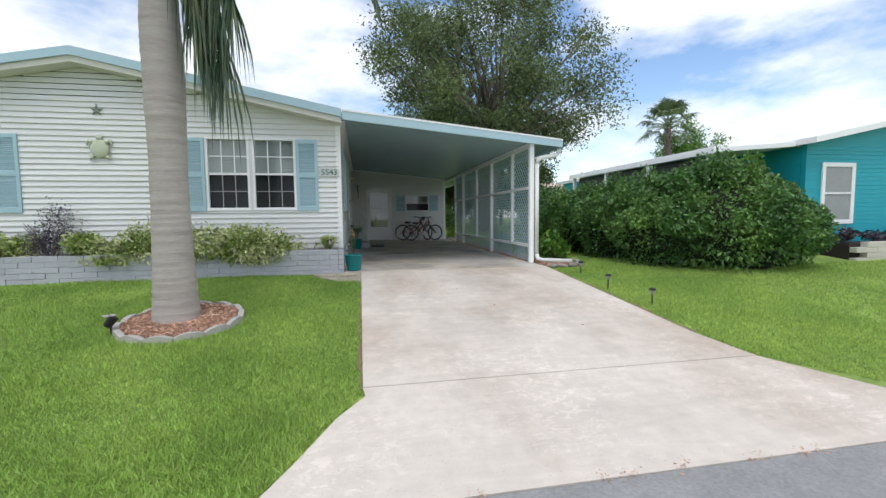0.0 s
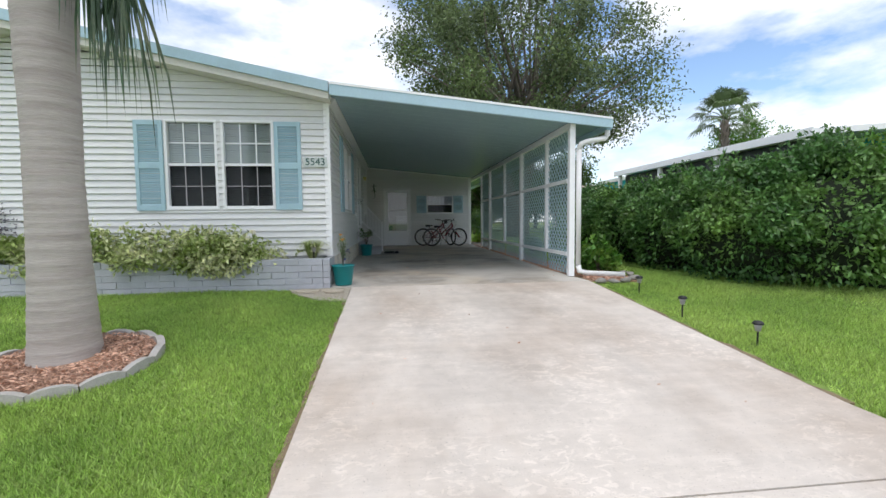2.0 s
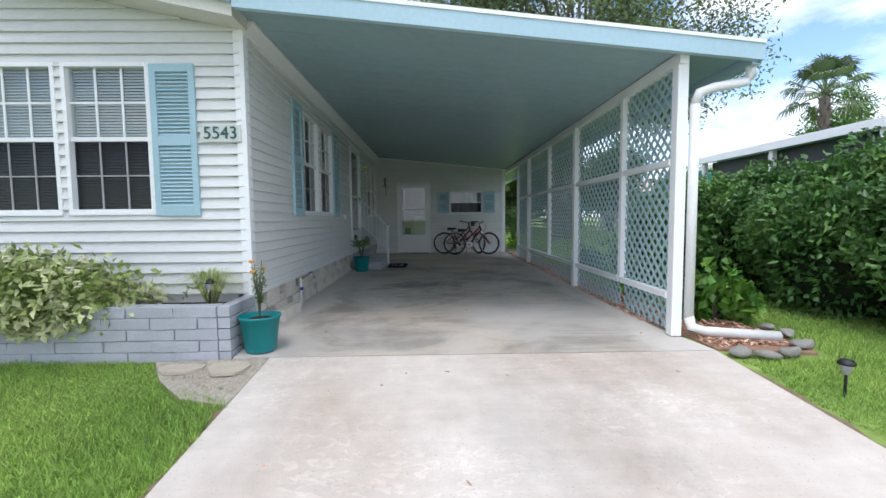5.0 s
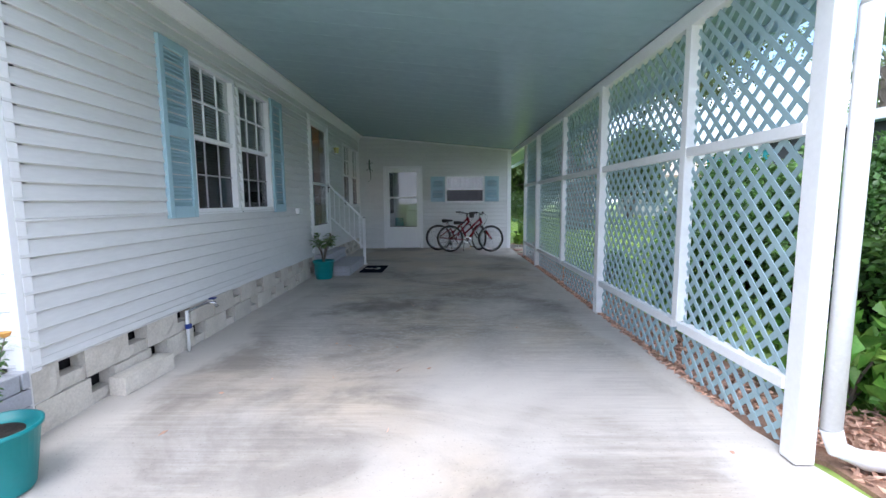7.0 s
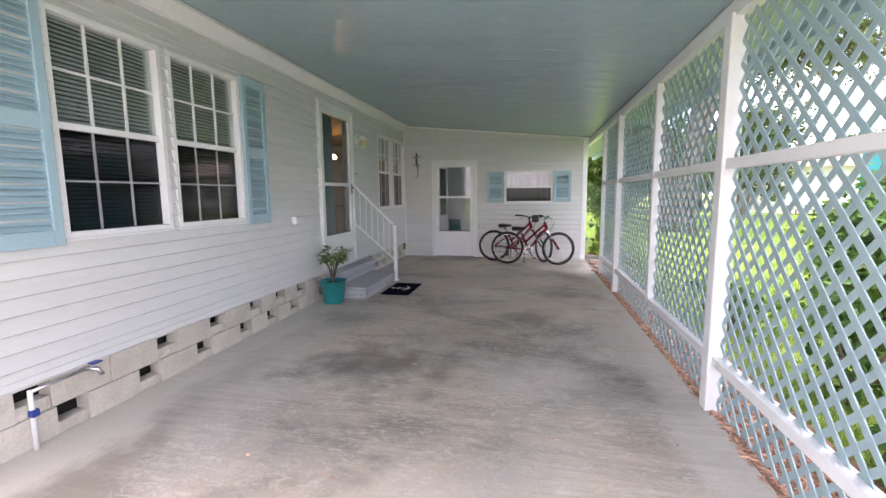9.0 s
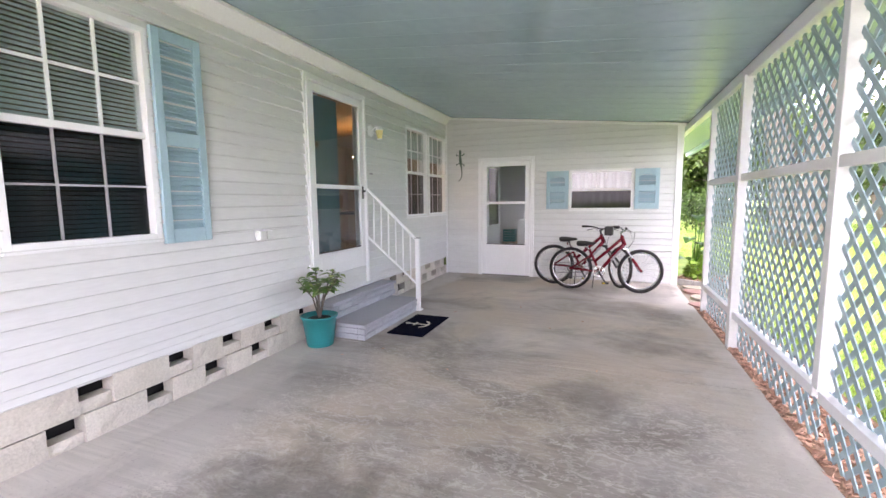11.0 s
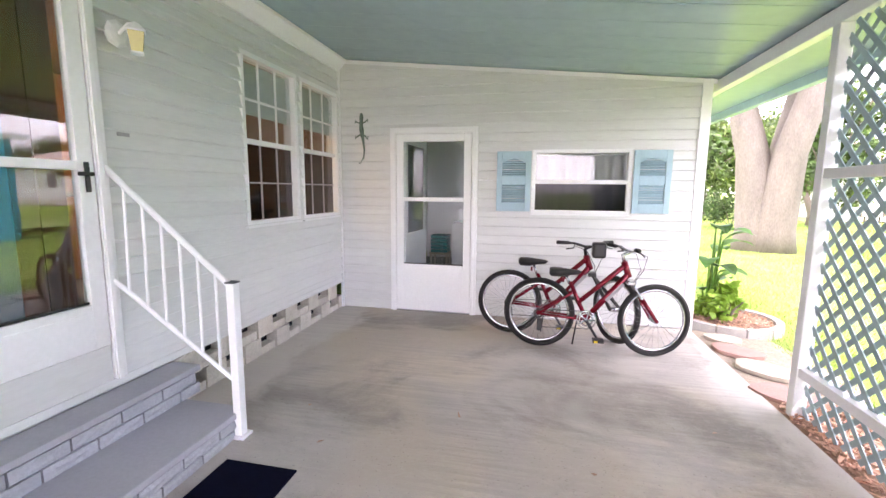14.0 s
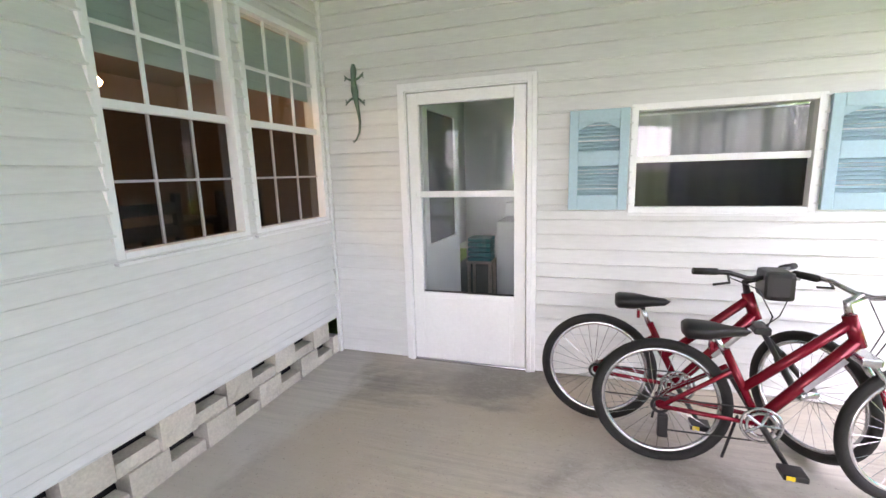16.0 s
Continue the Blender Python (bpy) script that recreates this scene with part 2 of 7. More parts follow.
def concrete_material(name, light, dark, stain_split, streak, stain_scale, worn):
    """Broom-finished concrete: broad dark stains, drag marks across it, pale scuffed patches, pits."""
    m = material(name, light, 0.78, vary=0.09, scale=stain_scale, bump=0.2, bump_scale=80, second=dark, split=stain_split, stretch=(1.0, 0.75, 1))
    n, l = m.node_tree.nodes, m.node_tree.links
    b = n["Principled BSDF"]
    out = b.inputs["Base Color"].links[0].from_socket
    tc = n.new("ShaderNodeTexCoord")

    def noise_at(stretch, scale, detail, rough, warp=0.0):
        mp = n.new("ShaderNodeMapping")
        mp.inputs["Scale"].default_value = stretch
        l.new(tc.outputs["Object"], mp.inputs["Vector"])
        no = n.new("ShaderNodeTexNoise")
        no.inputs["Scale"].default_value, no.inputs["Detail"].default_value, no.inputs["Roughness"].default_value = scale, detail, rough
        no.inputs["Distortion"].default_value = warp
        l.new(mp.outputs["Vector"], no.inputs["Vector"])
        return no.outputs["Fac"]

    def ramp(fac, lo, hi, a, c):
        rp = n.new("ShaderNodeMapRange")
        rp.inputs["From Min"].default_value, rp.inputs["From Max"].default_value = lo, hi
        rp.inputs["To Min"].default_value, rp.inputs["To Max"].default_value = a, c
        l.new(fac, rp.inputs["Value"])
        return rp.outputs["Result"]

    def times(a, c):
        mu = n.new("ShaderNodeMath")
        mu.operation = "MULTIPLY"
        l.new(a, mu.inputs[0])
        l.new(c, mu.inputs[1])
        return mu.outputs[0]

    drag = ramp(noise_at((0.5, 3.2, 1), 3.0, 7, 0.65, 0.3), 0.36, 0.66, 1 - streak, 1 + streak)
    scuff = ramp(noise_at((1, 1.6, 1), 9.0, 8, 0.72, 1.2), 0.53, 0.57, 1.0, 1.0 + worn)
    where = ramp(noise_at((1, 1, 1), 0.9, 3, 0.5), 0.42, 0.6, 0.0, 1.0)
    mix = n.new("ShaderNodeMix")
    l.new(where, mix.inputs[0])
    mix.inputs[2].default_value = 1.0
    l.new(scuff, mix.inputs[3])
    pits = ramp(noise_at((1, 1, 1), 75.0, 2, 0.5), 0.28, 0.34, 0.72, 1.0)
    k = times(times(drag, mix.outputs[0]), pits)
    sc = n.new("ShaderNodeVectorMath")
    sc.operation = "SCALE"
    l.new(out, sc.inputs[0])
    l.new(k, sc.inputs["Scale"])
    l.new(sc.outputs[0], b.inputs["Base Color"])
    return m



def worn_patch(m, cx, cy, rx, ry, depth):
    """Adds one broad traffic stain round (cx, cy), with a ragged edge, to a concrete."""
    n, l = m.node_tree.nodes, m.node_tree.links
    b = n["Principled BSDF"]
    out = b.inputs["Base Color"].links[0].from_socket
    tc = n.new("ShaderNodeTexCoord")
    mp = n.new("ShaderNodeMapping")
    mp.inputs["Location"].default_value = (-cx / rx, -cy / ry, 0)
    mp.inputs["Scale"].default_value = (1 / rx, 1 / ry, 0)
    l.new(tc.outputs["Object"], mp.inputs["Vector"])
    ln = n.new("ShaderNodeVectorMath")
    ln.operation = "LENGTH"
    l.new(mp.outputs["Vector"], ln.inputs[0])
    no = n.new("ShaderNodeTexNoise")
    no.inputs["Scale"].default_value, no.inputs["Detail"].default_value, no.inputs["Roughness"].default_value = 1.6, 8, 0.7
    l.new(tc.outputs["Object"], no.inputs["Vector"])
    ad = n.new("ShaderNodeMath")
    ad.operation = "MULTIPLY_ADD"
    l.new(no.outputs["Fac"], ad.inputs[0])
    ad.inputs[1].default_value = 2.4
    l.new(ln.outputs["Value"], ad.inputs[2])
    rp = n.new("ShaderNodeMapRange")
    rp.interpolation_type = "SMOOTHSTEP"
    rp.inputs["From Min"].default_value, rp.inputs["From Max"].default_value = 1.25, 2.2
    rp.inputs["To Min"].default_value, rp.inputs["To Max"].default_value = 1 - depth, 1.0
    l.new(ad.outputs[0], rp.inputs["Value"])
    sc = n.new("ShaderNodeVectorMath")
    sc.operation = "SCALE"
    l.new(out, sc.inputs[0])
    l.new(rp.outputs["Result"], sc.inputs["Scale"])
    l.new(sc.outputs[0], b.inputs["Base Color"])


DRIVE = concrete_material("driveway_concrete", (0.62, 0.56, 0.5), (0.43, 0.36, 0.3), (0.44, 0.66), 0.05, 0.55, 0.16)


def carport_concrete(name, grey, brown, stain, pale, split):
    """Old sheltered slab: pale laitance worn through to grey and brown, worm-like scuffs, ridges across it."""
    m = bpy.data.materials.new(name)
    m.use_nodes = True
    n, l = m.node_tree.nodes, m.node_tree.links
    b = n["Principled BSDF"]
    b.inputs["Roughness"].default_value = 0.72
    tc = n.new("ShaderNodeTexCoord")

    def noise(stretch, scale, detail, rough, warp=0.0, shift=0.0):
        mp = n.new("ShaderNodeMapping")
        mp.inputs["Scale"].default_value = stretch
        mp.inputs["Location"].default_value = (shift, shift, 0)
        l.new(tc.outputs["Object"], mp.inputs["Vector"])
        no = n.new("ShaderNodeTexNoise")
        no.inputs["Scale"].default_value, no.inputs["Detail"].default_value = scale, detail
        no.inputs["Roughness"].default_value, no.inputs["Distortion"].default_value = rough, warp
        l.new(mp.outputs["Vector"], no.inputs["Vector"])
        return no.outputs["Fac"]

    def span(fac, lo, hi, a=0.0, c=1.0):
        rp = n.new("ShaderNodeMapRange")
        rp.interpolation_type = "SMOOTHSTEP"
        rp.inputs["From Min"].default_value, rp.inputs["From Max"].default_value = lo, hi
        rp.inputs["To Min"].default_value, rp.inputs["To Max"].default_value = a, c
        l.new(fac, rp.inputs["Value"])
        return rp.outputs["Result"]

    def calc(op, a, c):
        mu = n.new("ShaderNodeMath")
        mu.operation = op
        for k, v in enumerate((a, c)):
            if isinstance(v, float):
                mu.inputs[k].default_value = v
            else:
                l.new(v, mu.inputs[k])
        return mu.outputs[0]

    def blend(fac, a, c):
        mx = n.new("ShaderNodeMix")
        mx.data_type = "RGBA"
        l.new(fac, mx.inputs[0])
        for k, v in ((6, a), (7, c)):
            if isinstance(v, tuple):
                mx.inputs[k].default_value = (*v, 1)
            else:
                l.new(v, mx.inputs[k])
        return mx.outputs[2]

    sep = n.new("ShaderNodeSeparateXYZ")
    l.new(tc.outputs["Object"], sep.inputs[0])
    x = sep.outputs["X"]
    worn = blend(span(noise((1, 0.8, 1), 0.55, 3, 0.5, 0.4, 3.0), 0.42, 0.6), grey, brown)
    worn = blend(span(noise((0.6, 1.0, 1), 1.2, 6, 0.65, 0.6, 8.0), *split), worn, stain)
    ragged = calc("MULTIPLY", calc("SUBTRACT", noise((1, 0.6, 1), 2.0, 6, 0.65), 0.5), 1.1)
    wall_band = span(calc("ADD", x, ragged), 0.1, -0.2)
    edge_band = span(calc("ADD", x, ragged), 3.05, 3.35)
    lane = span(noise((0.8, 0.7, 1), 0.6, 4, 0.6, 0.5, 1.6), 0.46, 0.62)
    smooth = calc("MAXIMUM", calc("MAXIMUM", wall_band, edge_band), calc("MULTIPLY", lane, 0.6))
    col = blend(smooth, worn, pale)
    worm = calc("ABSOLUTE", calc("SUBTRACT", noise((0.8, 1.25, 1), 7.5, 3, 0.55, 1.6, 5.0), 0.5), 0.0)
    worm = calc("MULTIPLY", span(worm, 0.034, 0.012), 0.6)
    fleck = span(noise((0.7, 1.5, 1), 13.0, 7, 0.75, 1.0, 2.0), 0.54, 0.6)
    where = span(noise((1, 0.8, 1), 0.8, 4, 0.6, 0.3, 11.0), 0.32, 0.48)
    # the traffic scuffs thin out beyond the doorsteps and towards the wall
    where = calc("MULTIPLY", calc("MULTIPLY", where, calc("MULTIPLY", span(sep.outputs["Y"], 13.4, 12.3, 0.25, 1.0), span(sep.outputs["Y"], 8.7, 9.9, 0.12, 1.0))), span(calc("ADD", x, ragged), 0.1, 0.45))
    scuff = calc("MULTIPLY", calc("MAXIMUM", worm, fleck), where)
    col = blend(calc("MULTIPLY", scuff, 0.72), col, tuple(1.08 * c for c in pale))
    ridge = noise((0.6, 13.0, 1), 2.2, 7, 0.7, 0.4)
    drag = calc("ADD", calc("MULTIPLY", span(ridge, 0.38, 0.62, -0.1, 0.06), span(noise((1, 0.7, 1), 0.9, 3, 0.5, 0.0, 21.0), 0.44, 0.6, 0.08, 1.0)), 1.0)
    pits = span(noise((1, 1, 1), 75.0, 2, 0.5), 0.28, 0.34, 0.75, 1.0)
    sc = n.new("ShaderNodeVectorMath")
    sc.operation = "SCALE"
    l.new(col, sc.inputs[0])
    l.new(calc("MULTIPLY", drag, pits), sc.inputs["Scale"])
    l.new(sc.outputs[0], b.inputs["Base Color"])
    bp = n.new("ShaderNodeBump")
    bp.inputs["Strength"].default_value, bp.inputs["Distance"].default_value = 0.35, 0.004
    l.new(calc("ADD", calc("MULTIPLY", ridge, 0.4), noise((1, 1, 1), 60.0, 3, 0.6)), bp.inputs["Height"])
    l.new(bp.outputs["Normal"], b.inputs["Normal"])
    return m


FLOOR = carport_concrete("carport_concrete", (0.43, 0.4, 0.365), (0.5, 0.43, 0.345), (0.28, 0.252, 0.218), (0.56, 0.525, 0.475), (0.46, 0.66))
for cx, cy, rx, ry, depth in ((1.15, 11.0, 0.85, 0.6, 0.55), (2.85, 11.0, 0.55, 0.9, 0.3), (2.3, 12.6, 0.55, 0.5, 0.35), (2.7, 13.8, 0.5, 0.45, 0.4), (0.35, 12.2, 0.6, 0.5, 0.25), (1.9, 15.5, 0.4, 0.35, 0.18), (1.8, 11.8, 1.5, 1.6, 0.22), (1.65, 9.9, 0.6, 0.6, -0.22), (2.5, 9.9, 0.35, 0.5, -0.15), (1.7, 9.9, 1.8, 0.8, 0.2), (1.6, 13.6, 0.5, 0.6, -0.3), (1.7, 12.4, 0.5, 0.35, -0.3), (1.3, 15.6, 1.1, 0.8, -0.15)):
    worn_patch(FLOOR, cx, cy, rx, ry, depth)
worn_patch(DRIVE, 1.9, 6.7, 0.8, 1.3, 0.16)
for cx, cy, rx, ry, depth in ((0.9, 4.6, 0.3, 2.6, 0.12), (2.6, 4.8, 0.35, 2.4, 0.1), (0.35, 5.6, 0.22, 1.6, 0.08), (2.0, 2.4, 1.6, 0.4, 0.08)):
    worn_patch(DRIVE, cx, cy, rx, ry, depth)
worn_patch(DRIVE, 1.5, 4.6, 0.6, 1.1, 0.14)


# ---- mesh helpers ----
def link(name, bm, mat, smooth=False):
    me = bpy.data.meshes.new(name)
    bm.to_mesh(me)
    bm.free()
    me.materials.append(mat)
    if smooth:
        me.polygons.foreach_set("use_smooth", [True] * len(me.polygons))
    return new(name, me)


def part(name, bm, mat, parent, label="", smooth=False):
    ob = link(name, bm, mat, smooth)
    ob.parent = parent
    ob.matrix_parent_inverse = parent.matrix_world.inverted() if parent.type == "EMPTY" and False else Matrix()
    if label:
        tagged(ob, label)
    return ob


def thing(name, label, category, at=(0, 0, 0), group="", turn=0.0):
    ob = new(name)
    ob.empty_display_size = 0.1
    ob.matrix_basis = pose(*at, 0, 0, turn)
    return tagged(ob, label, category, group)


def box(bm, x0, y0, z0, x1, y1, z1, bevel=0.0):
    r = bmesh.ops.create_cube(bm, size=1)
    vs = r["verts"]
    m = Matrix.Translation(((x0 + x1) / 2, (y0 + y1) / 2, (z0 + z1) / 2)) @ Matrix.Diagonal((abs(x1 - x0), abs(y1 - y0), abs(z1 - z0), 1))
    bmesh.ops.transform(bm, matrix=m, verts=vs)
    if bevel:
        es = list({e for v in vs for e in v.link_edges})
        bmesh.ops.bevel(bm, geom=es, offset=bevel, segments=2, affect="EDGES", profile=0.6)
    return bm


def boxes(*rows, bevel=0.0):
    bm = bmesh.new()
    for r in rows:
        box(bm, *r, bevel=bevel)
    return bm


def prism(bm, outline, axis, a, b):
    """Extrudes a closed outline of (u, v) along an axis from a to b."""
    def at(u, v, w):
        return (w, u, v) if axis == "x" else (u, w, v) if axis == "y" else (u, v, w)
    f = [bm.verts.new(at(u, v, a)) for u, v in outline]
    g = [bm.verts.new(at(u, v, b)) for u, v in outline]
    n = len(f)
    bm.faces.new(f)
    bm.faces.new(g[::-1])
    for i in range(n):
        bm.faces.new((f[i], g[i], g[(i + 1) % n], f[(i + 1) % n]))
    bmesh.ops.recalc_face_normals(bm, faces=bm.faces)
    return bm


def tube(bm, pts, radii, n=10, caps=True):
    pts = [Vector(p) for p in pts]
    if not isinstance(radii, (list, tuple)):
        radii = [radii] * len(pts)
    rings = []
    ref = Vector((0, 0, 1))
    for i, p in enumerate(pts):
        d = (pts[min(i + 1, len(pts) - 1)] - pts[max(i - 1, 0)]).normalized()
        if abs(d.dot(ref)) > 0.95:
            ref = Vector((1, 0, 0)) if abs(d.x) < 0.9 else Vector((0, 1, 0))
        u = d.cross(ref).normalized()
        w = d.cross(u).normalized()
        rings.append([bm.verts.new(p + radii[i] * (math.cos(a) * u + math.sin(a) * w)) for a in (2 * math.pi * k / n for k in range(n))])
    for r, s in zip(rings, rings[1:]):
        for k in range(n):
            bm.faces.new((r[k], r[(k + 1) % n], s[(k + 1) % n], s[k]))
    if caps:
        bm.faces.new(rings[0][::-1])
        bm.faces.new(rings[-1])
    return bm


def lathe(bm, profile, n=24, at=(0, 0, 0)):
    rings = []
    for r, z in profile:
        rings.append([bm.verts.new((at[0] + r * math.cos(2 * math.pi * k / n), at[1] + r * math.sin(2 * math.pi * k / n), at[2] + z)) for k in range(n)])
    for r, s in zip(rings, rings[1:]):
        for k in range(n):
            bm.faces.new((r[k], r[(k + 1) % n], s[(k + 1) % n], s[k]))
    bm.faces.new(rings[0][::-1])
    bm.faces.new(rings[-1])
    return bm


def torus(bm, centre, normal, R, r, n=48, k=10):
    c, nrm = Vector(centre), Vector(normal).normalized()
    u = nrm.orthogonal().normalized()
    v = nrm.cross(u)
    rings = []
    for i in range(n):
        a = 2 * math.pi * i / n
        d = math.cos(a) * u + math.sin(a) * v
        rings.append([bm.verts.new(c + d * (R + r * math.cos(b)) + nrm * r * math.sin(b)) for b in (2 * math.pi * j / k for j in range(k))])
    for i in range(n):
        p, q = rings[i], rings[(i + 1) % n]
        for j in range(k):
            bm.faces.new((p[j], p[(j + 1) % k], q[(j + 1) % k], q[j]))
    return bm


def array_mesh(name, verts, quads, mat, smooth=False):
    """A mesh from numpy arrays of vertices and four-cornered (or three-cornered) faces."""
    me = bpy.data.meshes.new(name)
    k = quads.shape[1]
    me.vertices.add(len(verts))
    me.vertices.foreach_set("co", np.ascontiguousarray(verts, dtype=np.float32).ravel())
    me.loops.add(quads.size)
    me.loops.foreach_set("vertex_index", np.ascontiguousarray(quads, dtype=np.int32).ravel())
    me.polygons.add(len(quads))
    me.polygons.foreach_set("loop_start", np.arange(0, quads.size, k, dtype=np.int32))
    me.update(calc_edges=True)
    me.materials.append(mat)
    return new(name, me)


def leaf_mesh(name, centres, outward, mat, length, width, rng, droop=0.3, jitter=0.9):
    """Folded diamond leaves at the centres, turned outward with scatter."""
    n = len(centres)
    d = outward + rng.normal(0, jitter, (n, 3))
    d[:, 2] -= droop
    d /= np.linalg.norm(d, axis=1, keepdims=True) + 1e-9
    s = np.cross(d, rng.normal(0, 1, (n, 3)))
    s /= np.linalg.norm(s, axis=1, keepdims=True) + 1e-9
    up = np.cross(s, d)
    L = (length * rng.uniform(0.6, 1.3, n))[:, None]
    W = (width * rng.uniform(0.7, 1.2, n))[:, None]
    base = centres - d * L * 0.5
    v = np.stack([base, base + d * L * 0.45 + s * W * 0.5 + up * W * 0.18, base + d * L - up * L * 0.12, base + d * L * 0.45 - s * W * 0.5 + up * W * 0.18], 1).reshape(-1, 3)
    i = np.arange(n)[:, None] * 4
    tri = np.concatenate([i + np.array([[0, 1, 2]]), i + np.array([[0, 2, 3]])], 0)
    return array_mesh(name, v, tri, mat)


def lumps(rng, n, centre, radii, shell=0.55, flat_bottom=None, rough=0.18):
    """Points through the outer shell of an uneven ellipsoid, with their outward directions."""
    d = rng.normal(0, 1, (n, 3))
    d /= np.linalg.norm(d, axis=1, keepdims=True)
    wob = 1 + rough * (np.sin(d[:, 0] * 5 + centre[0] * 3) + np.sin(d[:, 1] * 6 + centre[1]) + np.sin(d[:, 2] * 7 + 1.3)) / 1.7
    r = rng.uniform(shell ** 2, 1, n) ** 0.5 * wob
    p = np.array(centre) + d * r[:, None] * np.array(radii)
    if flat_bottom is not None:
        keep = p[:, 2] > flat_bottom
        p, d = p[keep], d[keep]
    return p, d


# ---- the lie of the ground ----
def gz(y):
    return min(-0.0716 + 0.008 * (y - 8), 0.0) if y >= 8 else max(-0.0716 - 0.1 * (8 - y), -0.68)


XW, YF, YB, XP = -0.41, 8.21, 16.95, 3.47        # side wall, front wall, back wall, post line


def ceiling_z(x):
    return 2.82 - 0.097 * (x - XW)


def structure(ob, label="", category=""):
    return tagged(ob, label, category, kind="structure")


xs = [-300, -120, -60, -30, -16, -8, -4, 0, 4, 8, 16, 30, 60, 120, 300]
ys = [-300, -120, -40, -12, -4, 1.9, 2.6, 4, 6, 8, 12, 17, 22, 30, 45, 70, 120, 300]
bm = bmesh.new()
grid = [[bm.verts.new((x, y, gz(y) - 0.02)) for x in xs] for y in ys]
for r, s in zip(grid, grid[1:]):
    for k in range(len(xs) - 1):
        bm.faces.new((r[k], r[k + 1], s[k + 1], s[k]))
structure(link("ground", bm, GRASS_SOIL), "green mown lawn ground around the house", "lawn")


def slab(name, outline, mat, label, lift=0.012, thick=0.12, steps=1):
    """A paved slab that follows the fall of the ground."""
    bm = bmesh.new()
    top = [bm.verts.new((x, y, gz(y) + lift)) for x, y in outline]
    low = [bm.verts.new((x, y, gz(y) + lift - thick)) for x, y in outline]
    bm.faces.new(top)
    for i in range(len(top)):
        j = (i + 1) % len(top)
        bm.faces.new((top[i], low[i], low[j], top[j]))
    bmesh.ops.recalc_face_normals(bm, faces=bm.faces)
    return structure(link(name, bm, mat), label, "paving")


slab("driveway_apron", [(-0.75, 1.72), (-0.5, 2.2), (-0.25, 2.7), (-0.03, 3.0), (-0.05, 3.142), (3.97, 3.142), (4.2, 2.8), (4.6, 2.2), (5.3, 1.72)], DRIVE, "pale concrete driveway apron meeting the road")
slab("driveway", [(-0.05, 3.156), (-0.05, 7.655), (3.64, 7.655), (3.72, 6.0), (3.82, 3.9), (3.97, 3.156)], DRIVE, "pale stained concrete driveway slab")
slab("carport_floor", [(-0.352, 7.667), (-0.352, 8.2), (XW, 8.2), (XW, 13.0), (3.42, 13.0), (3.46, 8.3), (3.64, 7.667)], FLOOR, "stained grey concrete carport floor", 0.014)
slab("carport_floor", [(XW, 13.01), (XW, 17.0), (3.37, 17.0), (3.42, 13.01)], FLOOR, "stained grey concrete carport floor", 0.014)
slab("road", [(-80, 1.71), (80, 1.71), (80, -5.5), (-80, -5.5)], ASPHALT, "worn grey asphalt street", 0.006)


# ---- walls with lapped siding ----
EXPO = 0.0985


def lap_board(bm, u0, u1, z0, z1, zc, flip):
    """One course of lapped siding from u0 to u1; zc: the foot of its course."""
    def proud(z):
        return 0.026 - 0.023 * (z - zc) / EXPO
    lip = 0.008 if z1 - z0 > 0.03 and abs(z0 - zc) < 0.001 else 0.0
    prof = [(0.0, z0 + lip + 0.002), (proud(z0) - 0.003, z0 + lip), (proud(z0), min(z0 + lip + 0.004, z1 - 0.001)), (proud(z1), z1), (0.0, z1)]
    axis, plane, sign = flip
    f, g = [], []
    for d, z in prof:
        w = plane + sign * d
        f.append(bm.verts.new((w, u0, z) if axis == "x" else (u0, w, z)))
        g.append(bm.verts.new((w, u1, z) if axis == "x" else (u1, w, z)))
    n = len(prof)
    bm.faces.new(f)
    bm.faces.new(g[::-1])
    for i in range(n):
        bm.faces.new((f[i], g[i], g[(i + 1) % n], f[(i + 1) % n]))
    bmesh.ops.recalc_face_normals(bm, faces=bm.faces)


def sided_wall(wall, axis, plane, sign, u0, u1, z0, top, holes, mat=SIDING):
    """Hangs lapped boards on a wall; top(u) is the upper line, holes are (u0, u1, z0, z1)."""
    zc = z0
    peak = max(top(u0), top(u1), top((u0 + u1) / 2))
    while zc < peak - 0.01:
        z1 = zc + EXPO
        us = [u0 + (u1 - u0) * k / 200 for k in range(201)]
        ok = [u for u in us if top(u) > zc + 0.02]
        if not ok:
            break
        a, b = min(ok), max(ok)
        zt = min(z1, max(top(a), top(b), top((a + b) / 2)))
        cuts = sorted({zc, zt, *(z for h in holes for z in h[2:] if zc + 0.004 < z < zt - 0.004)})
        for lo, hi in zip(cuts, cuts[1:]):
            mid = (lo + hi) / 2
            spans = [(a, b)]
            for h in holes:
                if h[2] < mid < h[3]:
                    spans = [s for p, q in spans for s in ((p, min(q, h[0])), (max(p, h[1]), q)) if s[1] - s[0] > 0.005]
            for p, q in spans:
                bm = bmesh.new()
                lap_board(bm, p, q, lo, hi, zc, (axis, plane, sign))
                part("siding_board", bm, mat, wall)
        zc = z1


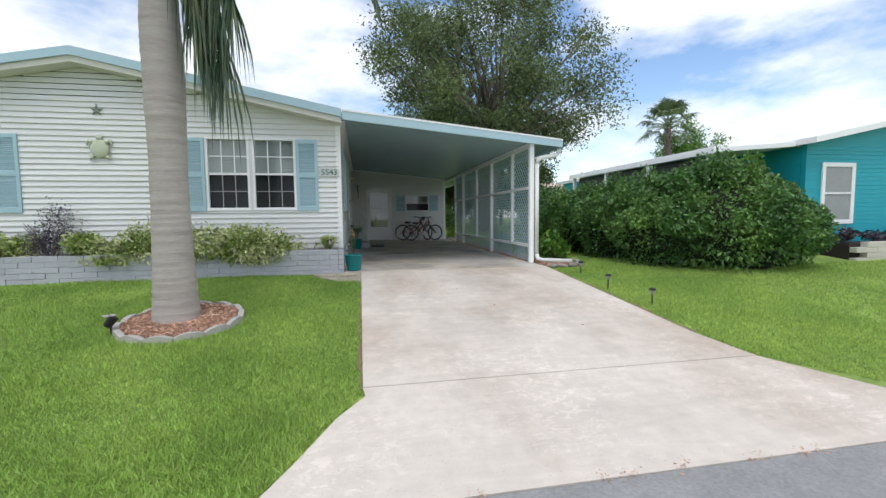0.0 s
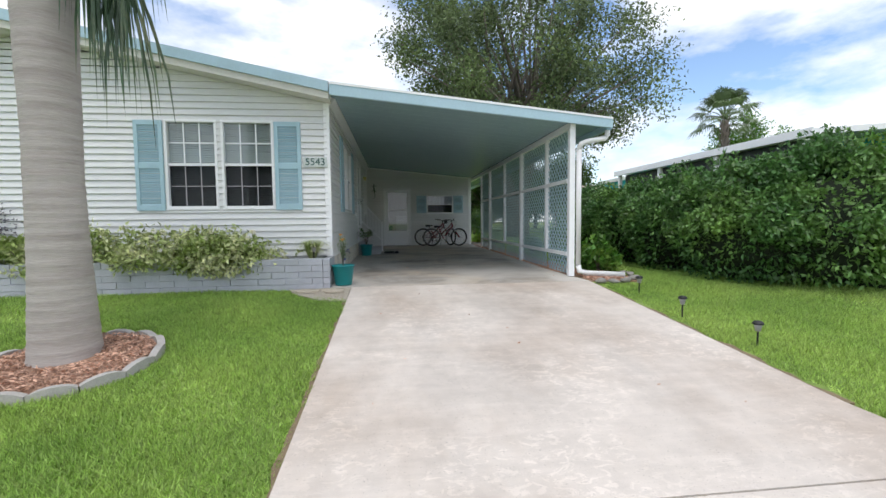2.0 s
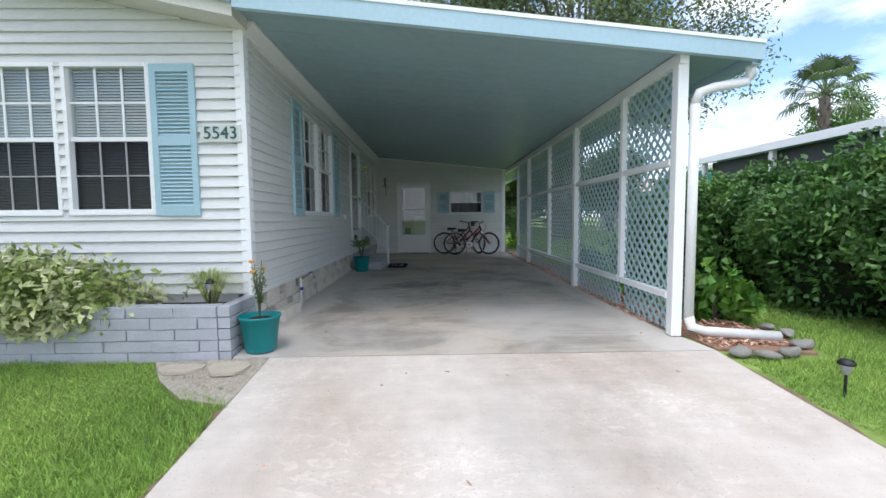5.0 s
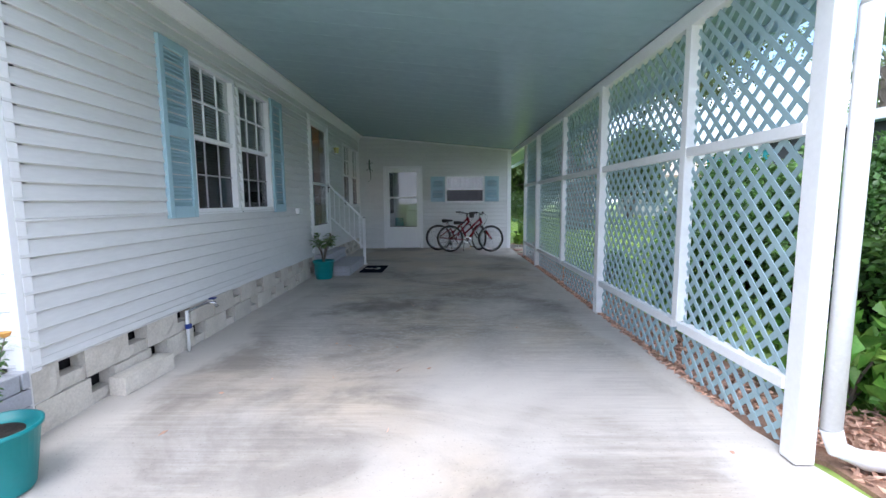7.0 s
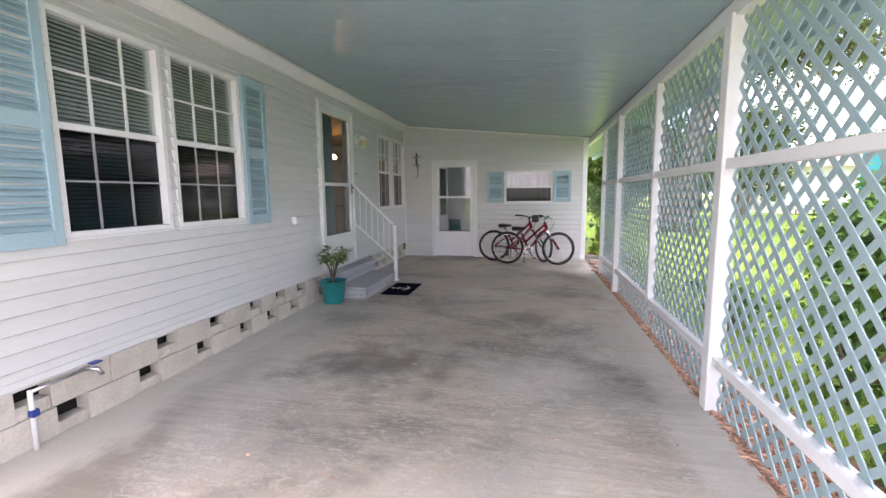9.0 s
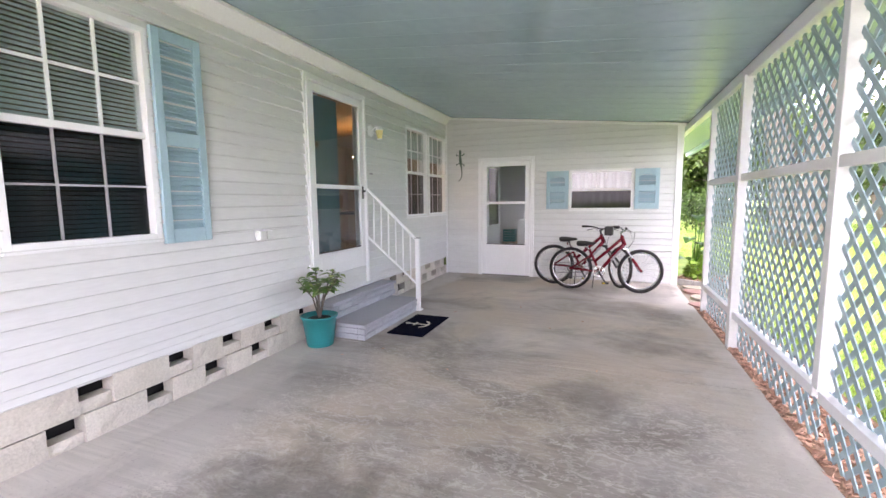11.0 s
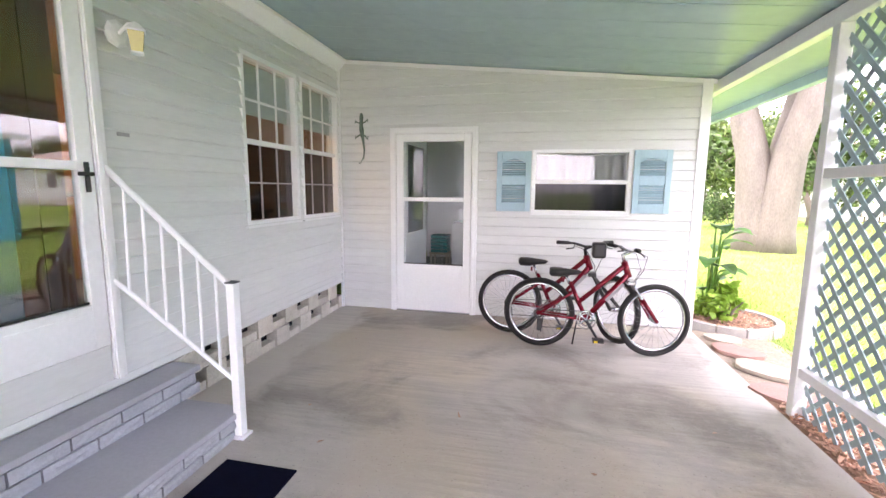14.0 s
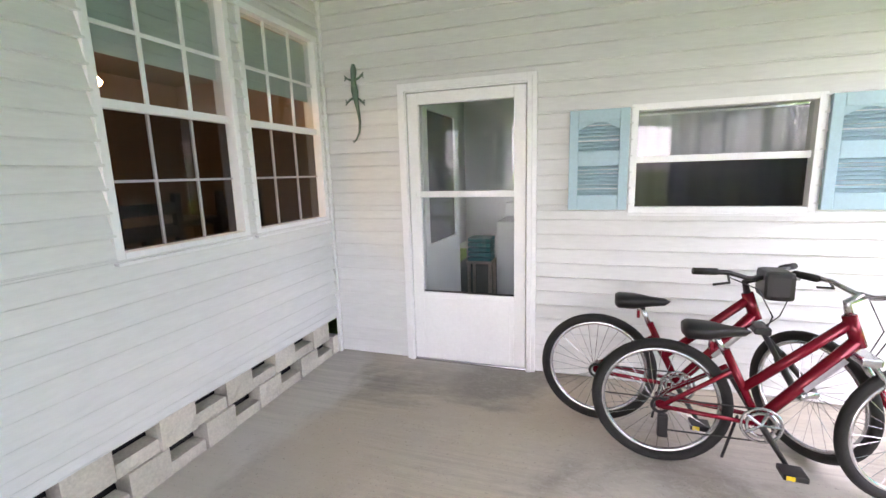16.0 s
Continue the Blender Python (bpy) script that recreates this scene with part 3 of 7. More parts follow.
def wall_core(name, axis, plane, sign, u0, u1, z0, top, holes, mat, label):
    """The solid wall behind the boards, 0.12 m thick, with openings through it."""
    bm = bmesh.new()
    us = sorted({u0, u1, *(h[0] for h in holes), *(h[1] for h in holes)})
    back = plane - sign * 0.12
    for a, b in zip(us, us[1:]):
        mid = (a + b) / 2
        zs = [z0]
        for h in sorted((h for h in holes if h[0] < mid < h[1]), key=lambda h: h[2]):
            zs += [h[2], h[3]]
        pairs = [(zs[i], zs[i + 1] if i + 1 < len(zs) else None) for i in range(0, len(zs), 2)]
        for lo, hi in pairs:
            ta, tb = (top(a), top(b)) if hi is None else (hi, hi)
            if max(ta, tb) - lo < 0.003:
                continue
            outline = [(a, lo), (b, lo), (b, tb), (a, ta)]
            prism(bm, outline, axis, min(plane, back), max(plane, back))
    return structure(link(name, bm, mat), label, "wall")


# ---- the house ----
# openings: (u0, u1, z0, z1)
FRONT_WIN = [(-2.82, -2.085, 1.11, 2.43), (-2.005, -1.25, 1.11, 2.43)]
SIDE_WIN = [(9.845, 10.625, 1.115, 2.43), (10.705, 11.50, 1.115, 2.43)]
KITCHEN_WIN = [(15.262, 16.02, 1.11, 2.42), (16.10, 16.86, 1.11, 2.42)]
SIDE_DOOR = (13.08, 14.08, 0.36, 2.52)
BACK_DOOR = (0.27, 1.12, 0.01, 2.00)
BACK_WIN = (1.765, 2.715, 1.17, 1.805)
RIDGE_X, EAVE_Z, PITCH = -4.75, 2.72, 0.2


def gable(x):
    return EAVE_Z + PITCH * (min(XW - x, x - (2 * RIDGE_X - XW)))


wall_front = wall_core("wall_front", "y", YF, -1, 2 * RIDGE_X - XW, XW, -0.15, gable, FRONT_WIN, SIDING, "white lapped vinyl gable wall")
sided_wall(wall_front, "y", YF, -1, -9.0, XW - 0.02, 0.337, gable, FRONT_WIN)
wall_side = wall_core("wall_side", "x", XW, 1, YF, 22.0, 0.30, lambda u: 2.86, SIDE_WIN + [SIDE_DOOR] + KITCHEN_WIN, SIDING, "white lapped vinyl side wall under the carport")
sided_wall(wall_side, "x", XW, 1, YF + 0.02, YB - 0.02, 0.312, lambda u: 2.74, SIDE_WIN + [SIDE_DOOR] + KITCHEN_WIN)
wall_back = wall_core("wall_back", "y", YB, -1, XW, 3.37, -0.1, lambda u: ceiling_z(u) - 0.01, [BACK_DOOR, BACK_WIN], SIDING, "white lapped vinyl end wall of the carport")
sided_wall(wall_back, "y", YB, -1, XW + 0.03, 3.31, 0.02, lambda u: ceiling_z(u) - 0.03, [BACK_DOOR, BACK_WIN])

# closing walls and rooms behind the openings
# The gap in this side wall is unseen, added to let daylight in.
structure(link("wall_shed_side", boxes((3.25, YB + 0.12, -0.1, 3.37, 17.9, 2.42), (3.25, 19.3, -0.1, 3.37, 21.0, 2.42), (3.25, 17.9, -0.1, 3.37, 19.3, 0.95), (3.25, 17.9, 2.0, 3.37, 19.3, 2.42)), SIDING), "white side wall of the shed room", "wall")
structure(link("wall_shed_rear", boxes((XW, 21.0, -0.1, 3.37, 21.12, 2.75)), SIDING), "white rear wall of the shed room", "wall")
structure(link("wall_far_side", boxes((-9.1, YF, -0.1, -8.98, 22.0, 2.85)), SIDING), "white far side wall of the house", "wall")
structure(link("wall_rear", boxes((-9.1, 22.0, -0.1, XW, 22.12, 2.85)), SIDING), "white rear wall of the house", "wall")
structure(link("floor", boxes((-8.97, YF + 0.13, 0.3, XW - 0.13, 21.99, 0.42)), CARPET), "dark floor inside the house", "floor")
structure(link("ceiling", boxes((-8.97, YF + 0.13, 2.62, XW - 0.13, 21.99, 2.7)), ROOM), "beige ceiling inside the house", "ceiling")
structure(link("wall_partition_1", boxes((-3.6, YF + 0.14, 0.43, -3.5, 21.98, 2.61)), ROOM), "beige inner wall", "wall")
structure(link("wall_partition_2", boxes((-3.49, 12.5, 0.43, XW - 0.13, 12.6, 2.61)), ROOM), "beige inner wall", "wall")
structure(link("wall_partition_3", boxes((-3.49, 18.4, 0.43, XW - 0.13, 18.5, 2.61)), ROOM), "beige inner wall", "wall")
structure(link("floor", boxes((XW + 0.0, YB + 0.12, -0.06, 3.24, 20.99, 0.01)), CARPET), "grey floor of the shed room", "floor")

# roofs
for s, x0, x1 in ((1, RIDGE_X, XW + 0.06), (-1, 2 * RIDGE_X - XW - 0.3, RIDGE_X)):
    za, zb = (EAVE_Z + PITCH * (XW - RIDGE_X), EAVE_Z - PITCH * 0.06) if s == 1 else (EAVE_Z - PITCH * 0.3, EAVE_Z + PITCH * (XW - RIDGE_X))
    bm = bmesh.new()
    prism(bm, [(x0, za + 0.17), (x1, zb + 0.17), (x1, zb + 0.26), (x0, za + 0.26)], "y", 7.9, 22.4)
    structure(link("roof", bm, SHINGLE), "pale grey low-pitched house roof", "roof")
    bm = bmesh.new()
    prism(bm, [(x0, za + 0.10), (x1, zb + 0.10), (x1, zb + 0.245), (x0, za + 0.245)], "y", 7.86, 7.897)
    structure(link("trim", bm, FASCIA), "light blue rake board along the gable", "fascia")
    bm = bmesh.new()
    prism(bm, [(x0, za - 0.0), (x1, zb - 0.0), (x1, zb + 0.165), (x0, za + 0.165)], "y", 7.9, YF - 0.016)
    structure(link("trim", bm, CREAM), "cream boxed soffit under the rake", "soffit")

bm = bmesh.new()
prism(bm, [(XW, ceiling_z(XW)), (4.02, ceiling_z(4.02)), (4.02, ceiling_z(4.02) + 0.07), (XW, ceiling_z(XW) + 0.07)], "y", 7.92, 21.3)
for k in range(0, 44):
    y = 8.1 + k * 0.3
    prism(bm, [(XW, ceiling_z(XW) - 0.0022), (3.5, ceiling_z(3.5) - 0.0022), (3.5, ceiling_z(3.5) + 0.01), (XW, ceiling_z(XW) + 0.01)], "y", y, y + 0.012) if y < 16.9 else None
structure(link("ceiling_carport", bm, PANEL), "teal-grey metal pan ceiling of the carport", "ceiling")
bm = bmesh.new()
prism(bm, [(-0.33, ceiling_z(-0.33) - 0.05), (4.1, ceiling_z(4.1) - 0.05), (4.1, ceiling_z(4.1) + 0.09), (-0.33, ceiling_z(-0.33) + 0.11)], "y", 7.86, 7.915)
structure(link("trim", bm, FASCIA), "light blue fascia across the carport front", "fascia")
bm = bmesh.new()
prism(bm, [(-0.33, ceiling_z(-0.33) + 0.105), (4.1, ceiling_z(4.1) + 0.085), (4.1, ceiling_z(4.1) + 0.115), (-0.33, ceiling_z(-0.33) + 0.14)], "y", 7.85, 7.93)
structure(link("trim", bm, TRIM), "white drip edge on the carport fascia", "fascia")
bm = bmesh.new()
prism(bm, [(XW + 0.001, 2.68), (XW + 0.03, 2.68), (XW + 0.034, 2.695), (XW + 0.105, 2.775), (XW + 0.115, 2.778), (XW + 0.115, ceiling_z(XW + 0.115) - 0.004), (XW + 0.001, ceiling_z(XW) - 0.004)], "y", YF + 0.0, YB - 0.032)
structure(link("trim", bm, TRIM), "white sloped cornice under the carport ceiling", "trim")
bm = bmesh.new()
prism(bm, [(XW + 0.03, ceiling_z(XW) - 0.045), (3.42, ceiling_z(3.42) - 0.045), (3.42, ceiling_z(3.42) - 0.008), (XW + 0.03, ceiling_z(XW) - 0.008)], "y", YB - 0.03, YB - 0.004)
structure(link("trim", bm, TRIM), "white strip along the top of the end wall", "trim")
for x0, y0, x1, y1, z0, z1 in ((XW - 0.07, YF - 0.022, XW + 0.022, YF + 0.02, 0.3, 2.74), (XW + 0.002, YB - 0.05, XW + 0.03, YB - 0.015, 0.0, 2.78), (3.30, YB - 0.03, 3.39, YB + 0.05, 0.0, 2.45)):
    structure(link("trim", boxes((x0, y0, z0, x1, y1, z1), bevel=0.004), TRIM), "white vinyl corner post", "trim")
structure(link("trim", boxes((XW + 0.001, YF + 0.0205, 0.3, XW + 0.022, YF + 0.075, 2.74), bevel=0.004), TRIM), "white vinyl corner post", "trim")

# side gutter, overhang board and downspout
bm = bmesh.new()
prism(bm, [(4.025, 2.31), (4.10, 2.31), (4.13, 2.45), (4.12, 2.45), (4.095, 2.32), (4.035, 2.32), (4.035, 2.45), (4.025, 2.45)], "y", 7.9, 21.3)
structure(link("gutter", bm, FASCIA), "light blue metal gutter along the carport edge", "gutter")
ds = thing("downspout", "white curved drain pipe beside the carport post", "downspout", (0, 0, 0))
for nm, pts in (("upper_elbow", [(4.07, 7.98, 2.33), (4.07, 7.98, 2.24), (4.03, 7.98, 2.19), (3.75, 7.98, 2.14), (3.63, 7.99, 2.1), (3.595, 7.99, 2.0)]), ("pipe", [(3.595, 7.99, 2.0), (3.595, 7.99, 0.12)]), ("outlet", [(3.595, 7.99, 0.12), (3.62, 7.98, 0.03), (3.72, 7.95, -0.01), (4.32, 7.84, -0.035)])):
    part(nm, tube(bmesh.new(), pts, 0.042 if nm != "outlet" else 0.045, 16), PVC, ds, smooth=True)

# side beam, posts, lattice
structure(link("beam", boxes((XP - 0.04, 7.95, 2.34, XP + 0.04, 21.0, ceiling_z(XP + 0.04) - 0.002), bevel=0.006), TRIM), "white beam along the carport side", "beam")
POSTS = [8.04, 10.72, 13.97]
MIDS = [9.1, 12.25, 15.26]
for y in POSTS:
    dx = 0.03 if y < 9 else 0.0
    structure(link("post", boxes((XP - 0.06 + dx, y - 0.05, gz(y) + 0.01, XP + 0.035 + dx, y + 0.05, 2.42 if y < 9 else 2.36), bevel=0.008), TRIM), "square white carport post", "post")
for y in MIDS:
    structure(link("post", boxes((XP - 0.045, y - 0.035, gz(y) + 0.01 if y > 15 else 0.33, XP + 0.03, y + 0.035, 2.339), bevel=0.006), TRIM), "slim white lattice upright", "post")
BAYS = [(8.091, 9.064), (9.136, 10.669), (10.771, 12.214), (12.286, 13.919), (14.021, 15.224)]


def lattice_panel(y0, y1):
    lat = thing("lattice_panel", "pale teal diagonal lattice screen framed by white rails", "lattice", (XP, y0, 0), "lattice screens")
    w, z0, z1 = y1 - y0, gz((y0 + y1) / 2) + 0.035, 2.34
    for za, zb, name in ((0.27, 0.33, "lower_rail"), (1.48, 1.54, "middle_rail")):
        part(name, boxes((-0.04, 0.0, za, 0.028, w, zb), bevel=0.004), TRIM, lat, "white rail")
    pitch, half = 0.128, 0.021
    h = z1 - z0
    for layer, sgn in ((0, 1), (1, -1)):
        k = -h
        while k < w:
            # a strip y = k + s, z = s (or mirrored), cut to the panel
            s0, s1 = max(0, -k), min(h, w - k)
            if s1 - s0 > 0.05:
                ya, yb, za, zb = k + s0, k + s1, z0 + s0, z0 + s1
                if sgn < 0:
                    ya, yb = w - ya, w - yb
                bm = bmesh.new()
                d = Vector((0, yb - ya, zb - za)).normalized()
                e = Vector((0, -d.z, d.y)) * half
                x0, x1 = (0.002, 0.008) if layer == 0 else (0.008, 0.014)
                vs = []
                for x in (x0, x1):
                    for p in (Vector((x, ya, za)) + e, Vector((x, ya, za)) - e, Vector((x, yb, zb)) - e, Vector((x, yb, zb)) + e):
                        p.y, p.z = min(max(p.y, 0.0), w), min(max(p.z, z0), z1)
                        vs.append(bm.verts.new(p))
                for q in ((0, 1, 2, 3), (7, 6, 5, 4), (0, 4, 5, 1), (1, 5, 6, 2), (2, 6, 7, 3), (3, 7, 4, 0)):
                    bm.faces.new([vs[i] for i in q])
                part("slat", bm, LATTICE, lat)
            k += pitch
    return lat


for a, b in BAYS:
    lattice_panel(a, b)


# ---- windows and shutters ----
def local(axis, plane, sign):
    """A pose whose x runs along the wall, y out of it and z up."""
    if axis == "y":
        return Matrix.Translation((0, plane, 0)) @ Matrix(((-1, 0, 0, 0), (0, -1, 0, 0), (0, 0, 1, 0), (0, 0, 0, 1)))
    return Matrix.Translation((plane, 0, 0)) @ Matrix(((0, 1, 0, 0), (1, 0, 0, 0), (0, 0, 1, 0), (0, 0, 0, 1)))


def wall_box(bm, axis, plane, sign, u0, u1, d0, d1, z0, z1, bevel=0.0):
    """A box on a wall: u along it, d out of it."""
    a, b = sorted((plane + sign * d0, plane + sign * d1))
    if axis == "x":
        box(bm, a, u0, z0, b, u1, z1, bevel)
    else:
        box(bm, u0, a, z0, u1, b, z1, bevel)
    return bm


win_count = [0]


def sash_window(axis, plane, sign, u0, u1, z0, z1, cols=3, rows=2, blinds=True, label="white double-hung window with divided panes", screen=True):
    win_count[0] += 1
    w = thing("window_%d" % win_count[0], label, "window")
    tagged(w, kind="structure")
    W = (axis, plane, sign)
    f = 0.026
    bm = bmesh.new()
    for r in ((u0 - 0.012, u0 + f, z0 - 0.012, z1 + 0.012), (u1 - f, u1 + 0.012, z0 - 0.012, z1 + 0.012), (u0 + f, u1 - f, z1 - f, z1 + 0.012), (u0 + f, u1 - f, z0 - 0.012, z0 + f)):
        wall_box(bm, *W, r[0], r[1], -0.09, 0.024, r[2], r[3], 0.003)
    part("window_frame", bm, TRIM, w)
    zm = z0 + (z1 - z0) * 0.5
    part("meeting_rail", wall_box(bmesh.new(), *W, u0 + f, u1 - f, -0.05, -0.005, zm - 0.02, zm + 0.02, 0.003), TRIM, w)
    part("window_sill", wall_box(bmesh.new(), *W, u0 - 0.015, u1 + 0.015, 0.0, 0.035, z0 - 0.028, z0 - 0.013, 0.003), TRIM, w)
    a, b = u0 + f, u1 - f
    for lo, hi, mat, d, bar in ((zm + 0.02, z1 - f, GLASS, -0.030, -0.026), (z0 + f, zm - 0.02, SCREENED if screen else GLASS, -0.040, -0.036)):
        pane = part("pane", wall_box(bmesh.new(), *W, a, b, d - 0.004, d, lo, hi), mat, w)
        pane.visible_shadow = False
        t = 0.009 if lo > zm else 0.006
        for k in range(1, cols):
            u = a + (b - a) * k / cols
            part("glazing_bar", wall_box(bmesh.new(), *W, u - t, u + t, d + 0.001, d + 0.012, lo, hi), TRIM if lo > zm else GREYPAINT, w)
        for k in range(1, rows):
            z = lo + (hi - lo) * k / rows
            part("glazing_bar", wall_box(bmesh.new(), *W, a, b, d + 0.001, d + 0.0115, z - t, z + t), TRIM if lo > zm else GREYPAINT, w)
    if not blinds and rows > 1:
        bm = bmesh.new()
        n = 14
        for k in range(n):
            za, zb = z1 - 0.44 + 0.4 * k / n, z1 - 0.44 + 0.4 * (k + 1) / n
            wall_box(bm, *W, u0 + 0.028, u1 - 0.028, -0.068 - 0.004 * (k % 2), -0.064 - 0.004 * (k % 2), za, zb)
        part("roller_shade", bm, BLIND, w, "pale green half-raised shade")
    if blinds:
        bm = bmesh.new()
        n = int((z1 - z0) / 0.028)
        for k in range(n):
            z = z0 + 0.03 + k * (z1 - z0 - 0.06) / n
            prof = [(-0.078, z + 0.021), (-0.062, z), (-0.0605, z + 0.001), (-0.0765, z + 0.0225)]
            if axis == "x":
                prism(bm, [(plane + sign * d, zz) for d, zz in prof], "y", u0 + 0.028, u1 - 0.028)
            else:
                prism(bm, [(plane + sign * d, zz) for d, zz in prof], "x", u0 + 0.028, u1 - 0.028)
        tagged(part("blind", bm, BLIND, w, "pale slatted blind"), kind="stuff")
    return w


def shutter(axis, plane, sign, u0, u1, z0, z1, arch=False):
    s = thing("shutter", "light blue louvred shutter on white siding", "shutter", group="window shutters")
    W = (axis, plane, sign)
    st = 0.055
    zm = z0 + (z1 - z0) * (0.52 if arch else 0.5)
    bm = bmesh.new()
    for r in ((u0, u0 + st, z0, z1), (u1 - st, u1, z0, z1), (u0 + st, u1 - st, z0, z0 + 0.09), (u0 + st, u1 - st, z1 - 0.07, z1), (u0 + st, u1 - st, zm - 0.045, zm + 0.045)):
        wall_box(bm, *W, r[0], r[1], 0.012, 0.045, r[2], r[3], 0.004)
    wall_box(bm, *W, u0 + 0.01, u1 - 0.01, 0.010, 0.016, z0 + 0.01, z1 - 0.01)
    part("frame", bm, SHUTTER, s)
    if arch:
        bm = bmesh.new()
        n = 14
        ua, ub = u0 + st, u1 - st
        low = [(ua + (ub - ua) * k / n, z1 - 0.075 - 0.045 * (1 - math.sin(math.pi * k / n)) ** 0.8) for k in range(n + 1)]
        out = low + [(ub, z1 - 0.069), (ua, z1 - 0.069)]
        a, b = sorted((plane + sign * 0.014, plane + sign * 0.041))
        prism(bm, out, "x" if axis == "x" else "y", a, b)
        part("arched_rail", bm, SHUTTER, s)
    for lo, hi in ((z0 + 0.09, zm - 0.045), (zm + 0.045, z1 - 0.07)):
        bm = bmesh.new()
        n = max(4, int((hi - lo) / (0.021 if arch else 0.032)))
        for k in range(n):
            z = lo + (hi - lo) * k / n
            e = (hi - lo) / n
            prof = [(0.016, z + e * 0.95), (0.036, z), (0.04, z + 0.004), (0.016, z + e * 0.99)]
            prism(bm, [(plane + sign * d, zz) for d, zz in prof], "y" if axis == "x" else "x", u0 + st, u1 - st)
        tagged(part("louvres", bm, SHUTTER, s), kind="stuff")
    return s


for h in FRONT_WIN:
    sash_window("y", YF, -1, *h)
for h in SIDE_WIN:
    sash_window("x", XW, 1, *h)
for h in KITCHEN_WIN:
    sash_window("x", XW, 1, *h, blinds=False)
FY, SX, BY = ("y", YF - 0.0, -1), ("x", XW, 1), ("y", YB, -1)
shutter(*FY, -1.225, -0.83, 1.07, 2.42)
shutter(*FY, -3.245, -2.845, 1.07, 2.42)
shutter(*FY, -6.18, -5.79, 1.07, 2.42)
shutter(*SX, 9.44, 9.82, 1.07, 2.47)
shutter(*SX, 11.525, 11.88, 1.07, 2.47)
shutter(*BY, 1.39, 1.742, 1.18, 1.80, True)
shutter(*BY, 2.74, 3.085, 1.18, 1.80, True)
sash_window("y", YB, -1, *BACK_WIN, cols=1, rows=1, blinds=False, label="small white sliding window with a grey curtain behind")


# ---- doors ----
def storm_door(name, axis, plane, sign, u0, u1, z0, z1, glass_low, glass_mid, sill, label, handle_left):
    """A white storm door in its casing: two lights over a kick panel."""
    d = thing(name, label, "door")
    tagged(d, kind="structure")
    W = (axis, plane, sign)
    c = 0.065
    bm = bmesh.new()
    for r in ((u0 - c, u0, z0, z1 + c), (u1, u1 + c, z0, z1 + c), (u0, u1, z1, z1 + c)):
        wall_box(bm, *W, r[0], r[1], -0.1, 0.03, r[2], r[3], 0.004)
    for r in ((u0 - c * 0.55, u0 - 0.008, z0, z1 + c * 0.55), (u1 + 0.008, u1 + c * 0.55, z0, z1 + c * 0.55), (u0 - c * 0.55, u1 + c * 0.55, z1 + 0.01, z1 + c * 0.5)):
        wall_box(bm, *W, r[0], r[1], 0.028, 0.042, r[2], r[3], 0.003)
    part("casing", bm, TRIM, d)
    st = 0.085
    bm = bmesh.new()
    for r in ((u0 + 0.005, u0 + st, sill, z1 - 0.005), (u1 - st, u1 - 0.005, sill, z1 - 0.005), (u0 + st, u1 - st, z1 - st, z1 - 0.005), (u0 + st, u1 - st, glass_mid - 0.022, glass_mid + 0.022), (u0 + st, u1 - st, sill, glass_low)):
        wall_box(bm, *W, r[0], r[1], -0.022, 0.022, r[2], r[3], 0.004)
    wall_box(bm, *W, u0 + st + 0.03, u1 - st - 0.03, 0.02, 0.026, sill + 0.04, glass_low - 0.04, 0.003)
    part("door_frame", bm, TRIM, d)
    for lo, hi, g in ((glass_mid + 0.02, z1 - st, GLASS), (glass_low, glass_mid - 0.02, GLASS)):
        p = part("pane", wall_box(bmesh.new(), *W, u0 + st, u1 - st, -0.006, -0.002, lo, hi), g, d)
        p.visible_shadow = False
    part("gasket", wall_box(bmesh.new(), *W, u0 + st, u1 - st, -0.0, 0.008, glass_low, glass_low + 0.012), BLACK, d)
    if sill > z0 + 0.03:
        part("sill_panel", wall_box(bmesh.new(), *W, u0, u1, -0.06, 0.012, z0, sill - 0.004, 0.003), SIDING, d)
    else:
        part("threshold", wall_box(bmesh.new(), *W, u0, u1, -0.06, 0.03, z0 - 0.02, sill - 0.004, 0.003), CHROME, d)
    uh = u0 + 0.045 if handle_left else u1 - 0.045
    bm = bmesh.new()
    zc = glass_mid - 0.07
    wall_box(bm, *W, uh - 0.012, uh + 0.012, 0.022, 0.032, zc - 0.06, zc + 0.09, 0.004)
    wall_box(bm, *W, uh - 0.008, uh + 0.008, 0.03, 0.065, zc + 0.02, zc + 0.04, 0.003)
    wall_box(bm, *W, min(uh, uh - 0.07 * (1 if not handle_left else -1)), max(uh, uh - 0.07 * (1 if not handle_left else -1)), 0.055, 0.068, zc + 0.02, zc + 0.04, 0.004)
    part("door_handle", bm, BLACK if not handle_left else TRIM, d, "black lever handle" if not handle_left else "white pull handle")
    return d


storm_door("door_1", "x", XW, 1, *SIDE_DOOR, 0.80, 1.50, 0.56, "white glazed storm door above grey steps", False)
storm_door("door_2", "y", YB, -1, *BACK_DOOR, 0.56, 1.29, 0.03, "white half-glazed storm door into the shed room", True)

